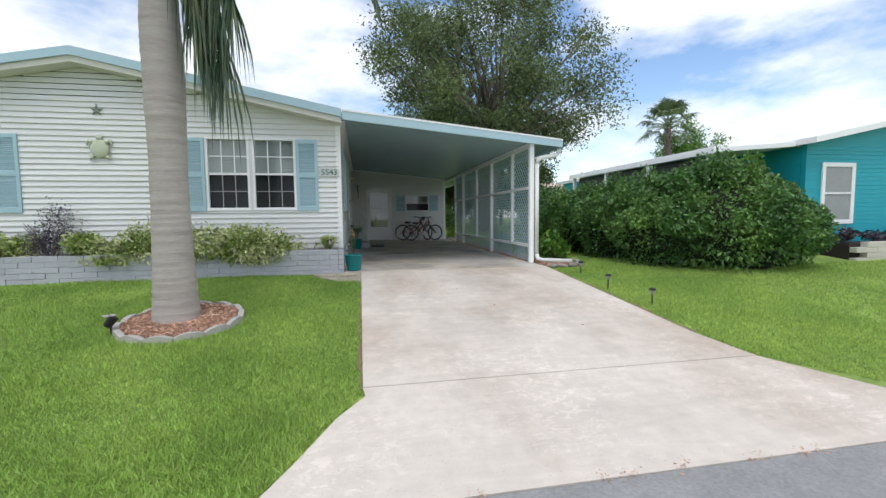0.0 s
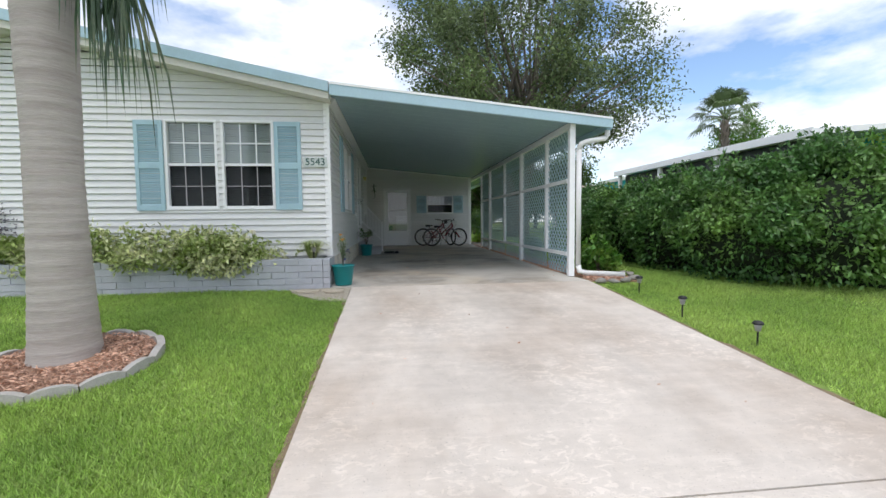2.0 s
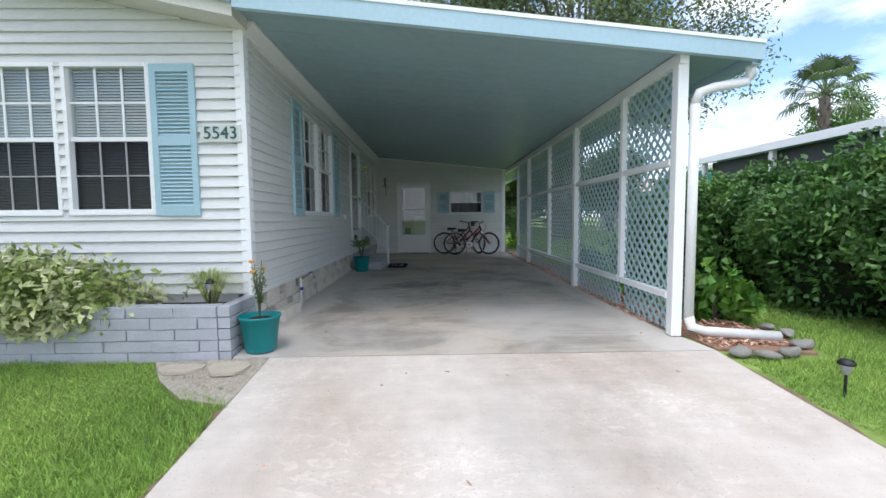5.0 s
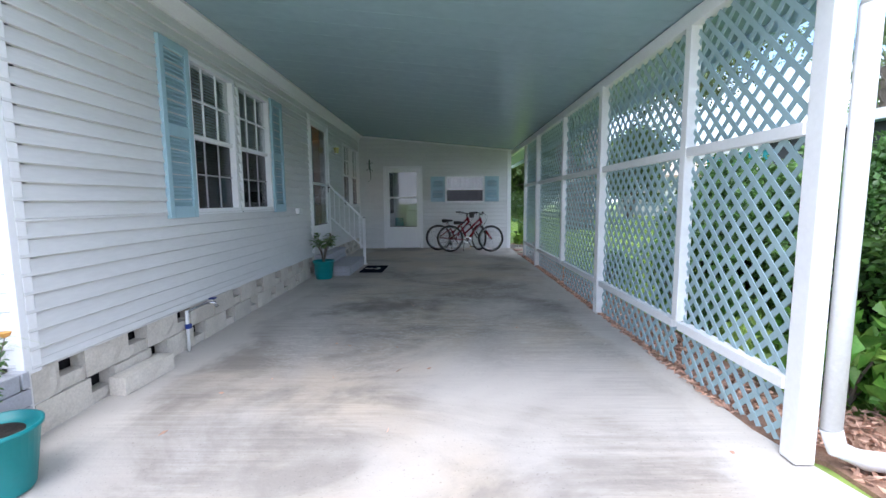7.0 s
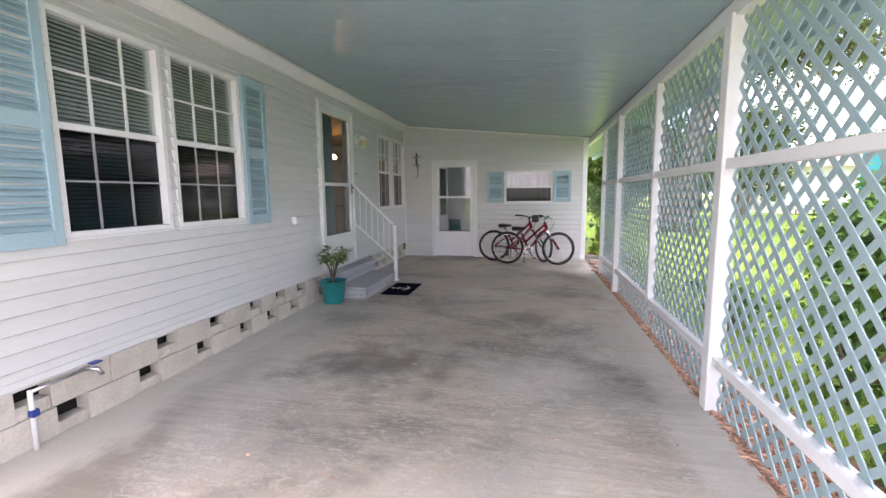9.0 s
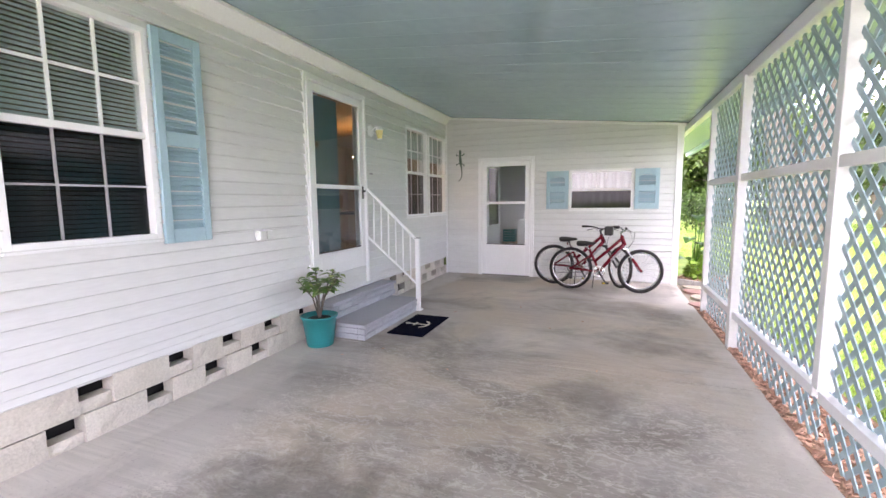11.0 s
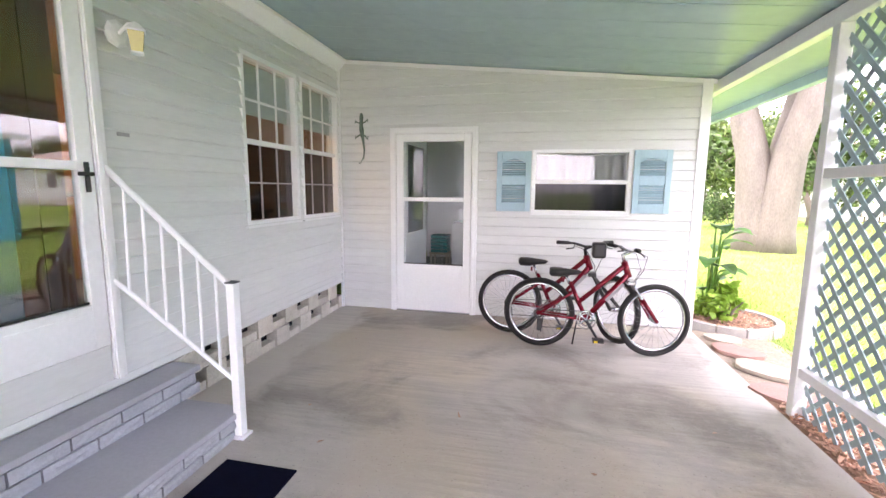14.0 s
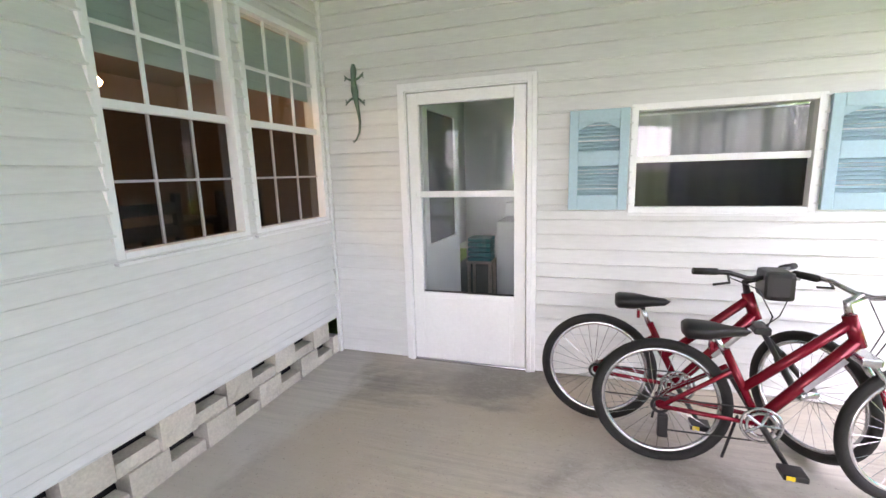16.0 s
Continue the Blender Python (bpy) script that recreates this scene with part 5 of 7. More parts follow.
# ---- bicycles ----
def bicycle(at, turn, lean, steer, seat_z, bag, label, base=0.97):
    b = thing("bicycle", label, "bicycle", at, "bicycles against the wall", turn)
    b.matrix_basis = pose(*at, 0, 0, turn) @ pose(0, 0, 0, lean, 0, 0)
    R = 0.310
    fx = base

    def wheel(cx, yaw):
        m = pose(cx, 0, R + 0.004, 0, 0, yaw)
        ty = part("tyre", torus(bmesh.new(), (0, 0, 0), (0, 1, 0), R - 0.022, 0.023, 56, 10), RUBBER, b, "knobbly black tyre", True)
        ri = part("rim", torus(bmesh.new(), (0, 0, 0), (0, 1, 0), R - 0.052, 0.012, 56, 8), CHROME, b, "silver rim", True)
        sp = bmesh.new()
        for k in range(28):
            a = 2 * math.pi * k / 28
            s = 0.028 if k % 2 else -0.028
            tube(sp, [(0.02 * math.cos(a + 0.9), s, 0.02 * math.sin(a + 0.9)), ((R - 0.06) * math.cos(a), 0, (R - 0.06) * math.sin(a))], 0.0013, 4, False)
        sk = part("spokes", sp, CHROME, b)
        hb = part("hub", tube(bmesh.new(), [(0, -0.05, 0), (0, 0.05, 0)], 0.02, 12), CHROME if cx else RED, b, smooth=True)
        for o in (ty, ri, sk, hb):
            o.matrix_basis = m
    wheel(0, 0)
    wheel(fx, steer)
    bbx, bbz = 0.405, 0.285
    seat = Vector((0.26, 0, 0.60))
    headt, headb = Vector((0.69, 0, 0.80)), Vector((0.735, 0, 0.67))
    bbp = Vector((bbx, 0, bbz))
    rear = Vector((0, 0, R))
    fr = bmesh.new()
    tube(fr, [bbp, headb + Vector((-0.01, 0, 0.02))], [0.024, 0.027], 12)
    tube(fr, [bbp.lerp(seat, 0.45), headt + Vector((0, 0, -0.04))], [0.02, 0.022], 12)
    tube(fr, [bbp, seat], 0.018, 12)
    tube(fr, [headb, headt], 0.027, 12)
    for s in (-1, 1):
        tube(fr, [rear + Vector((0, s * 0.06, 0)), bbp + Vector((-0.03, s * 0.045, 0))], 0.011, 8)
        tube(fr, [rear + Vector((0, s * 0.06, 0)), bbp.lerp(seat, 0.72) + Vector((-0.02, s * 0.035, 0))], 0.011, 8)
    tube(fr, [bbp + Vector((0, -0.04, 0)), bbp + Vector((0, 0.04, 0))], 0.026, 12)
    part("frame", fr, RED, b, "metallic red frame", True)
    dec = bmesh.new()
    tube(dec, [bbp.lerp(headb, 0.45) + Vector((0, 0, 0.004)), bbp.lerp(headb, 0.85) + Vector((0, 0, 0.004))], 0.0262, 12, False)
    part("decal", dec, GREYPAINT, b, "pale band on the down tube", True)
    fk = bmesh.new()
    fm = Matrix.Translation((fx, 0, R)) @ pose(0, 0, 0, 0, 0, steer)
    crown = Vector((headb.x + 0.012, 0, headb.z - 0.04))
    for s in (-1, 1):
        e = fm @ Vector((0, s * 0.055, 0))
        t = crown + Vector((0.01, s * 0.055, -0.01))
        tube(fk, [e, e.lerp(t, 0.6)], [0.015, 0.018], 10)
    part("fork_leg", fk, RED if not bag else BLACK, b, smooth=True)
    cr = bmesh.new()
    for s in (-1, 1):
        e = fm @ Vector((0, s * 0.055, 0))
        t = crown + Vector((0.01, s * 0.055, -0.01))
        tube(cr, [e.lerp(t, 0.6), t], 0.013, 10)
    box(cr, crown.x - 0.03, -0.075, crown.z - 0.02, crown.x + 0.04, 0.075, crown.z + 0.015, 0.008)
    part("fork_crown", cr, CHROME if not bag else BLACK, b, smooth=False)
    ch = bmesh.new()
    torus(ch, (bbx, -0.055, bbz), (0, 1, 0), 0.078, 0.007, 32, 6)
    torus(ch, (bbx, -0.05, bbz), (0, 1, 0), 0.055, 0.009, 28, 6)
    for k in range(5):
        a = 2 * math.pi * k / 5
        tube(ch, [(bbx, -0.055, bbz), (bbx + 0.07 * math.cos(a), -0.055, bbz + 0.07 * math.sin(a))], 0.007, 6)
    part("chainring", ch, CHROME, b)
    ck = bmesh.new()
    tube(ck, [(bbx, -0.08, bbz), (bbx + 0.09, -0.09, bbz - 0.145)], [0.014, 0.01], 8)
    part("crank", ck, BLACK, b)
    part("crank", tube(bmesh.new(), [(bbx, 0.08, bbz), (bbx - 0.09, 0.09, bbz + 0.145)], [0.014, 0.01], 8), BLACK, b)
    part("pedal", boxes((bbx + 0.05, -0.19, bbz - 0.16, bbx + 0.14, -0.1, bbz - 0.135), bevel=0.005), BLACK, b)
    part("pedal", boxes((bbx - 0.14, 0.1, bbz + 0.135, bbx - 0.05, 0.19, bbz + 0.16), bevel=0.005), BLACK, b)
    part("pedal_reflector", boxes((bbx + 0.06, -0.194, bbz - 0.156, bbx + 0.09, -0.19, bbz - 0.138)), YELLOW, b, "small yellow reflector")
    cn = bmesh.new()
    tube(cn, [(bbx, -0.055, bbz + 0.076), (0.0, -0.05, R + 0.035)], 0.004, 5)
    tube(cn, [(bbx, -0.055, bbz - 0.076), (0.02, -0.05, R - 0.12), (0.0, -0.05, R - 0.04)], 0.004, 5)
    part("chain", cn, BLACK, b)
    dr = boxes((-0.01, -0.075, R - 0.15, 0.035, -0.04, R - 0.04), bevel=0.008)
    torus(dr, (0, -0.05, R), (0, 1, 0), 0.035, 0.008, 20, 6)
    part("derailleur", dr, BLACK, b)
    part("kickstand", tube(bmesh.new(), [(bbx - 0.07, 0.03, bbz - 0.01), (bbx - 0.1, 0.11, 0.012)], 0.007, 8), BLACK, b)
    part("seat_post", tube(bmesh.new(), [seat - Vector((0, 0, 0.02)), (seat.x - 0.045, 0, seat_z - 0.05)], 0.013, 10), CHROME, b, smooth=True)
    sd = bmesh.new()
    rows = []
    for k, (x, w, h) in enumerate(((-0.13, 0.05, 0.02), (-0.11, 0.085, 0.03), (-0.03, 0.08, 0.03), (0.05, 0.035, 0.02), (0.12, 0.022, 0.014), (0.145, 0.012, 0.0))):
        rows.append([sd.verts.new((seat.x - 0.05 + x, w * math.cos(a), seat_z - 0.02 + h * math.sin(a) * (1 if math.sin(a) > 0 else 1.8))) for a in (2 * math.pi * j / 12 for j in range(12))])
    for p, q in zip(rows, rows[1:]):
        for j in range(12):
            sd.faces.new((p[j], p[(j + 1) % 12], q[(j + 1) % 12], q[j]))
    sd.faces.new(rows[0][::-1])
    sd.faces.new(rows[-1])
    part("saddle", sd, BLACK, b, "black padded saddle", True)
    hz = 0.885
    sm = Matrix.Translation((headt.x, 0, 0)) @ pose(0, 0, 0, 0, 0, steer)
    part("stem", tube(bmesh.new(), [headt, (headt.x - 0.012, 0, hz - 0.03), sm @ Vector((0.05, 0, hz))], 0.016, 10), CHROME if not bag else BLACK, b, smooth=True)
    hb = bmesh.new()
    tube(hb, [sm @ Vector(p) for p in ((-0.02, -0.29, hz + 0.035), (0.03, -0.15, hz + 0.03), (0.05, -0.05, hz), (0.05, 0.05, hz), (0.03, 0.15, hz + 0.03), (-0.02, 0.29, hz + 0.035))], 0.0115, 10)
    part("handlebar", hb, CHROME if not bag else BLACK, b, smooth=True)
    for s in (-1, 1):
        part("grip", tube(bmesh.new(), [sm @ Vector((0.005, s * 0.19, hz + 0.032)), sm @ Vector((-0.022, s * 0.3, hz + 0.035))], 0.017, 10), RUBBER, b, smooth=True)
        part("brake_lever", tube(bmesh.new(), [sm @ Vector((0.03, s * 0.15, hz + 0.02)), sm @ Vector((0.07, s * 0.18, hz - 0.01)), sm @ Vector((0.05, s * 0.25, hz - 0.02))], 0.006, 6), BLACK, b, smooth=True)
        part("cable", tube(bmesh.new(), [sm @ Vector((0.05, s * 0.16, hz + 0.01)), sm @ Vector((0.15, s * 0.1, hz - 0.03)), sm @ Vector((0.16, s * 0.02, hz - 0.16)), (crown.x + 0.03, s * 0.02, crown.z)], 0.003, 5), BLACK, b, smooth=True)
    if bag:
        part("handlebar_bag", boxes((headt.x + 0.05, -0.1, hz - 0.1, headt.x + 0.17, 0.1, hz + 0.04), bevel=0.025), BLACK, b, "black handlebar bag")
    part("reflector", boxes((seat.x - 0.066, -0.02, seat_z - 0.12, seat.x - 0.05, 0.02, seat_z - 0.08), bevel=0.004), RED, b)
    return b


bicycle((1.865, 16.13, gz(16.1) + 0.014), -2.6, -2.5, 16, 0.715, False, "red mountain bicycle leaning on another bicycle", 0.95)
bicycle((1.585, 16.43, gz(16.4) + 0.014), -4.5, -3.0, -56, 0.745, True, "dark red bicycle with a black handlebar bag")

# ---- stone planter and its shrubs ----
plz = gz(7.65) - 0.02
planter = thing("stone_planter", "grey painted stone planter along the gable wall", "planter", (0, 0, 0))
H5 = (0.34 - plz) / 5
for row in range(5):
    z0 = plz + row * H5
    x = -6.9 + (0.19 if row % 2 else 0.0)
    k = 0
    while x < -0.47:
        a, b2 = x, min(x + 0.375, -0.462)
        if b2 - a > 0.04:
            bm = bmesh.new()
            d = 0.004 * ((k * 7 + row * 3) % 5)
            box(bm, a, 7.65 - d * 0.6, z0, b2, 7.77, z0 + H5 - 0.004, 0.006)
            for v in bm.verts:
                v.co += 0.009 * noise.noise_vector(v.co * 7.0 + Vector((row * 3.1, 0, k)))
            part("stone", bm, STONE, planter)
        x += 0.381
        k += 1
    y = 7.65 - (0.12 if row % 2 else 0)
    while y < 8.18:
        a, b2 = max(y, 7.652), min(y + 0.24, 8.19)
        if b2 - a > 0.04:
            part("stone", boxes((-0.458, a, z0, -0.36, b2 - 0.006, z0 + H5 - 0.006), bevel=0.006), STONE, planter)
        y += 0.246
part("mortar", boxes((-6.9, 7.665, plz, -0.468, 7.769, 0.325)), STONE, planter)
part("soil", boxes((-6.9, 7.775, plz, -0.465, 8.18, 0.27)), SOIL, planter)


def shrub(name, centre, radii, n, mat, label, seed, length, width, z_min, stems=True, category="shrub", jitter=0.9, shell=0.35, clumps=7):
    """A shrub: several leafy lumps with twigs inside."""
    r = np.random.default_rng(seed)
    t = thing(name, label, category, (centre[0], centre[1], z_min))
    ps, ds = [], []
    for k in range(clumps):
        off = r.normal(0, 0.38, 3) * np.array(radii)
        f = r.uniform(0.45, 0.75)
        p, d = lumps(r, n // clumps, np.array(centre) + off, np.array(radii) * f, shell, None)
        ps.append(p)
        ds.append(d)
    p, d = np.concatenate(ps), np.concatenate(ds)
    keep = p[:, 2] > z_min + 0.02
    p, d = p[keep] - np.array((centre[0], centre[1], z_min)), d[keep]
    lv = leaf_mesh("leaves", p, d, mat, length, width, r, 0.2, jitter)
    lv.parent = t
    tagged(lv, kind="stuff")
    if stems:
        h = centre[2] - z_min
        for k in range(7):
            bm = bmesh.new()
            a = r.uniform(0, 6.28)
            e = Vector((math.cos(a) * radii[0] * 0.7, math.sin(a) * radii[1] * 0.7, h * r.uniform(0.8, 1.5)))
            tube(bm, [(0, 0, 0), e * 0.5 + Vector((0, 0, h * 0.15)), e], [0.02, 0.012, 0.005], 6)
            part("stem", bm, BARK, t)
    return t


shrub("variegated_shrub", (-2.2, 7.72, 0.4), (1.1, 0.36, 0.4), 7600, LEAF_VARIEGATED, "cream and green variegated shrub spilling over the planter", 21, 0.085, 0.042, 0.08, shell=0.2, clumps=14)
shrub("variegated_shrub", (-3.85, 7.78, 0.42), (0.66, 0.34, 0.36), 3600, LEAF_VARIEGATED, "cream and green variegated shrub in the planter", 22, 0.085, 0.042, 0.15, shell=0.2, clumps=10)
shrub("variegated_shrub", (-4.6, 7.83, 0.5), (0.4, 0.3, 0.3), 2000, LEAF_VARIEGATED, "yellow-green variegated shrub in the planter", 23, 0.09, 0.045, 0.2, shell=0.2)
shrub("variegated_shrub", (-6.15, 7.83, 0.47), (0.62, 0.3, 0.32), 2600, LEAF_VARIEGATED, "yellow-green variegated shrub in the planter", 24, 0.09, 0.045, 0.15, shell=0.2, clumps=9)
shrub("purple_shrub", (-5.3, 7.98, 0.68), (0.5, 0.26, 0.42), 1700, LEAF_PURPLE, "sparse purple-grey twiggy shrub", 25, 0.05, 0.02, 0.26, shell=0.2, clumps=12)
fl = thing("cream_flowers", "clusters of cream flowers on the planter shrub", "flowers", (-2.15, 7.62, 0.4))
bm = bmesh.new()
rr = random.Random(5)
for k in range(16):
    x, z = rr.uniform(-0.85, 0.8), rr.uniform(-0.15, 0.4)
    c = (x, -0.14 - rr.uniform(0, 0.1) + abs(x) * 0.1, z)
    for j in range(6):
        a = j * 1.05
        lathe(bm, [(0.002, 0), (0.016, 0.004), (0.012, 0.012)], 6, (c[0] + 0.022 * math.cos(a), c[1], c[2] + 0.022 * math.sin(a)))
tagged(part("petals", bm, WHITEFLOWER, fl), kind="stuff")


def grass_tuft(at, n, h, seed, label, mat):
    r = random.Random(seed)
    t = thing("grass_tuft", label, "plant", at)
    bm = bmesh.new()
    for k in range(n):
        a, l, s = r.uniform(0, 6.28), h * r.uniform(0.6, 1.2), r.uniform(0.3, 1.05)
        d = Vector((math.cos(a), math.sin(a), 0))
        e = Vector((-d.y, d.x, 0)) * 0.004
        pts = [d * 0.02, d * s * l * 0.4 + Vector((0, 0, l * 0.7)), d * s * l + Vector((0, 0, l * (0.95 - 0.5 * s)))]
        vs = [(bm.verts.new(p + e * (1 - i * 0.45)), bm.verts.new(p - e * (1 - i * 0.45))) for i, p in enumerate(pts)]
        for p, q in zip(vs, vs[1:]):
            bm.faces.new((p[0], p[1], q[1], q[0]))
    tagged(part("blade_clump", bm, mat, t), kind="stuff")


grass_tuft((-0.66, 7.97, 0.27), 460, 0.4, 4, "pale spiky grass tuft in the planter", LEAF_VARIEGATED)


def path_light(at, h, label, name="solar_light"):
    s = thing(name, label, "solar light", at, "garden path lights")
    part("stake", tube(bmesh.new(), [(0, 0, 0), (0, 0, h * 0.62)], 0.009, 8), BLACK, s)
    part("lens", lathe(bmesh.new(), [(0.022, h * 0.6), (0.034, h * 0.8), (0.034, h * 0.86)], 14), GREYPAINT, s, "clear ribbed lens", True)
    part("cap", lathe(bmesh.new(), [(0.05, h * 0.86), (0.052, h * 0.9), (0.035, h * 0.98), (0.012, h)], 16), BLACK, s, smooth=True)


path_light((-0.62, 7.86, 0.27), 0.26, "small black lantern light in the planter")
for x, y in ((4.05, 6.95), (3.97, 5.9), (4.11, 4.98)):
    path_light((x, y, gz(y) - 0.02), 0.26, "small black solar stake light beside the driveway")

# ---- palm with its mulch ring ----
PX, PY = -2.34, 5.34
pz = gz(PY) - 0.02
ring = thing("mulch_ring", "scalloped stone edging round a bed of red mulch", "edging", (PX + 0.1, PY - 0.1, gz(PY - 0.1) - 0.02))
for k in range(14):
    a0, a1 = 2 * math.pi * k / 14, 2 * math.pi * (k + 0.97) / 14
    bm = bmesh.new()
    cols = []
    for j in range(7):
        f = j / 6
        a = a0 + (a1 - a0) * f
        h = 0.055 + 0.035 * math.sin(math.pi * f) ** 0.7
        dz = 0.066 * math.sin(a)
        cols.append([bm.verts.new((r * math.cos(a), r * math.sin(a), z + dz)) for r, z in ((0.7, -0.03), (0.7, h), (0.635, h), (0.635, -0.03))])
    for p, q in zip(cols, cols[1:]):
        for i in range(4):
            bm.faces.new((p[i], q[i], q[(i + 1) % 4], p[(i + 1) % 4]))
    bm.faces.new(cols[0][::-1])
    bm.faces.new(cols[-1])
    bmesh.ops.recalc_face_normals(bm, faces=bm.faces)
    part("edging_stone", bm, EDGING, ring)
bm = bmesh.new()
bed = [[bm.verts.new((r * math.cos(2 * math.pi * k / 28), r * math.sin(2 * math.pi * k / 28), 0.1 * r * math.sin(2 * math.pi * k / 28) + h)) for k in range(28)] for r, h in ((0.64, 0.035), (0.35, 0.06), (0.05, 0.07))]
for p, q in zip(bed, bed[1:]):
    for k in range(28):
        bm.faces.new((p[k], p[(k + 1) % 28], q[(k + 1) % 28], q[k]))
part("bed", bm, MULCH_BED, ring, "red-brown mulch")


def mulch_chips(name, pts, seed, label, parent=None, size=0.05):
    r = np.random.default_rng(seed)
    d = r.normal(0, 1, (len(pts), 3))
    d[:, 2] *= 0.25
    ob = leaf_mesh(name, pts, d, MULCH, size, size * 0.32, r, 0.0, 0.2)
    if parent:
        ob.parent = parent
        return tagged(ob, kind="stuff")
    return tagged(ob, label, "mulch", kind="stuff")


r = np.random.default_rng(12)
rad, ang = 0.62 * np.sqrt(r.uniform(0.1, 1, 2600)), r.uniform(0, 6.283, 2600)
mulch_chips("mulch", np.stack([rad * np.cos(ang), rad * np.sin(ang), 0.1 * rad * np.sin(ang) + 0.055 + r.uniform(0, 0.03, 2600)], 1), 13, "", ring)

palm = thing("palm_tree", "tall palm with a smooth grey ringed trunk", "tree", (PX, PY, pz))
bm = bmesh.new()
prof, z = [], 0.0
while z < 4.9:
    rad = 0.218 + 0.05 * math.exp(-z * 3.5) - 0.012 * max(0, z - 2.4) + 0.012 * math.sin(z * 2.1 + 1)
    prof += [(rad, z), (rad + 0.0045, z + 0.02), (rad + 0.0005, z + 0.04)]
    z += 0.11 + 0.03 * math.sin(z * 9)
lathe(bm, prof, 30)
for v in bm.verts:
    v.co += 0.012 * noise.noise_vector(v.co * 1.6) + 0.004 * noise.noise_vector(v.co * 9.0)
part("trunk", bm, BARK_PALM, palm, "grey ringed trunk", True)
part("crownshaft", lathe(bmesh.new(), [(0.2, 4.88), (0.21, 5.0), (0.15, 5.6), (0.08, 6.0)], 20), LEAF_BRIGHT, palm, smooth=True)


def frond(bm, base, side, out, rise, drop, leaf, seed):
    """A feather frond: an arching rib with hanging leaflets."""
    rr = random.Random(seed)
    base, out = Vector(base), Vector(out)
    s = Vector((-out.y, out.x, 0)).normalized()
    n = 46
    pts = []
    for k in range(n + 1):
        f = k / n
        pts.append(base + out * (f ** 0.8) + Vector((0, 0, rise * math.sin(min(f * 2.4, math.pi) / 2 * 1.0) * (1 - f) * 2 - drop * f ** 1.6)))
    tube(bm, pts[::4], [0.02 - 0.0016 * i for i in range(len(pts[::4]))], 6)
    for k in range(5, n):
        f = k / n
        L = leaf * (0.35 + math.sin(math.pi * min(f + 0.1, 1)) * 0.8)
        for sg in (-1, 1):
            for rep in range(3):
                d = (s * sg * rr.uniform(0.3, 1.3) + (pts[k] - pts[k - 1]).normalized() * rr.uniform(0.4, 0.9) + Vector((0, 0, -rr.uniform(0.3, 1.1)))).normalized()
                p0 = pts[k]
                p1 = p0 + d * L * 0.5
                p2 = p1 + (d + Vector((0, 0, -0.8))).normalized() * L * 0.5
                e = d.cross(Vector((0.3, 0.5, 1))).normalized() * 0.019
                v = [bm.verts.new(q) for q in (p0 - e * 0.6, p0 + e * 0.6, p1 + e, p1 - e, p2)]
                bm.faces.new((v[0], v[1], v[2], v[3]))
                bm.faces.new((v[3], v[2], v[4]))


def hanging_frond(bm, base, out, drop, reach, seed):
    """An old drooping frond: a short bent rib with a curtain of long thin leaflets."""
    rr = random.Random(seed)
    base, out = Vector(base), Vector(out)
    s = Vector((-out.y, out.x, 0)).normalized()
    pts = [base + out * (k / 24) ** 0.75 + Vector((0, 0, -drop * (k / 24) ** 1.8)) for k in range(25)]
    tube(bm, pts[::3], [0.02 - 0.0018 * i for i in range(9)], 6)
    for k in range(6, 25):
        for rep in range(9):
            L = reach * rr.uniform(0.5, 1.0) * (1.0 if rep else 1.15)
            side = s * rr.choice((-1, 1)) * rr.uniform(0.02, 0.22) + out.normalized() * rr.uniform(-0.12, 0.25)
            p = [pts[k]]
            for q in range(3):
                p.append(p[-1] + (side * (1.3 - 0.5 * q) + Vector((0, 0, -1))).normalized() * L / 3)
            a = rr.uniform(0, 3.14)
            e = Vector((math.cos(a), math.sin(a), 0))
            ws = (0.008, 0.013, 0.009)
            v = [(bm.verts.new(p[q] - e * ws[q]), bm.verts.new(p[q] + e * ws[q])) for q in range(3)]
            tip = bm.verts.new(p[3])
            for q in range(2):
                bm.faces.new((v[q][0], v[q][1], v[q + 1][1], v[q + 1][0]))
            bm.faces.new((v[2][0], v[2][1], tip))


for k, (out, drop, reach) in enumerate((((0.42, -0.15, 0), 1.5, 1.4), ((0.62, -0.1, 0), 1.65, 1.5), ((0.8, -0.3, 0), 1.2, 1.2))):
    bm = bmesh.new()
    hanging_frond(bm, (0.1, -0.02, 4.98 + 0.03 * k), out, drop, reach, 60 + k)
    part("frond", bm, LEAF_PALM, palm, "hanging old frond")
for k, (out, rise, drop, leaf) in enumerate((((2.5, -0.6, 0), 0.9, 1.95, 0.75), ((-1.6, -1.9, 0), 1.0, 1.0, 0.7), ((-2.3, 0.4, 0), 1.0, 0.9, 0.7), ((-0.6, 2.4, 0), 1.0, 0.6, 0.7), ((1.7, 1.7, 0), 1.2, 0.5, 0.7), ((0.2, -2.5, 0), 1.3, 0.5, 0.7))):
    bm = bmesh.new()
    frond(bm, (0.08 * (1 if out[0] > 0 else -1), 0, 5.7), 1, out, rise, drop, leaf, 32 + k)
    part("frond", bm, LEAF_PALM, palm)

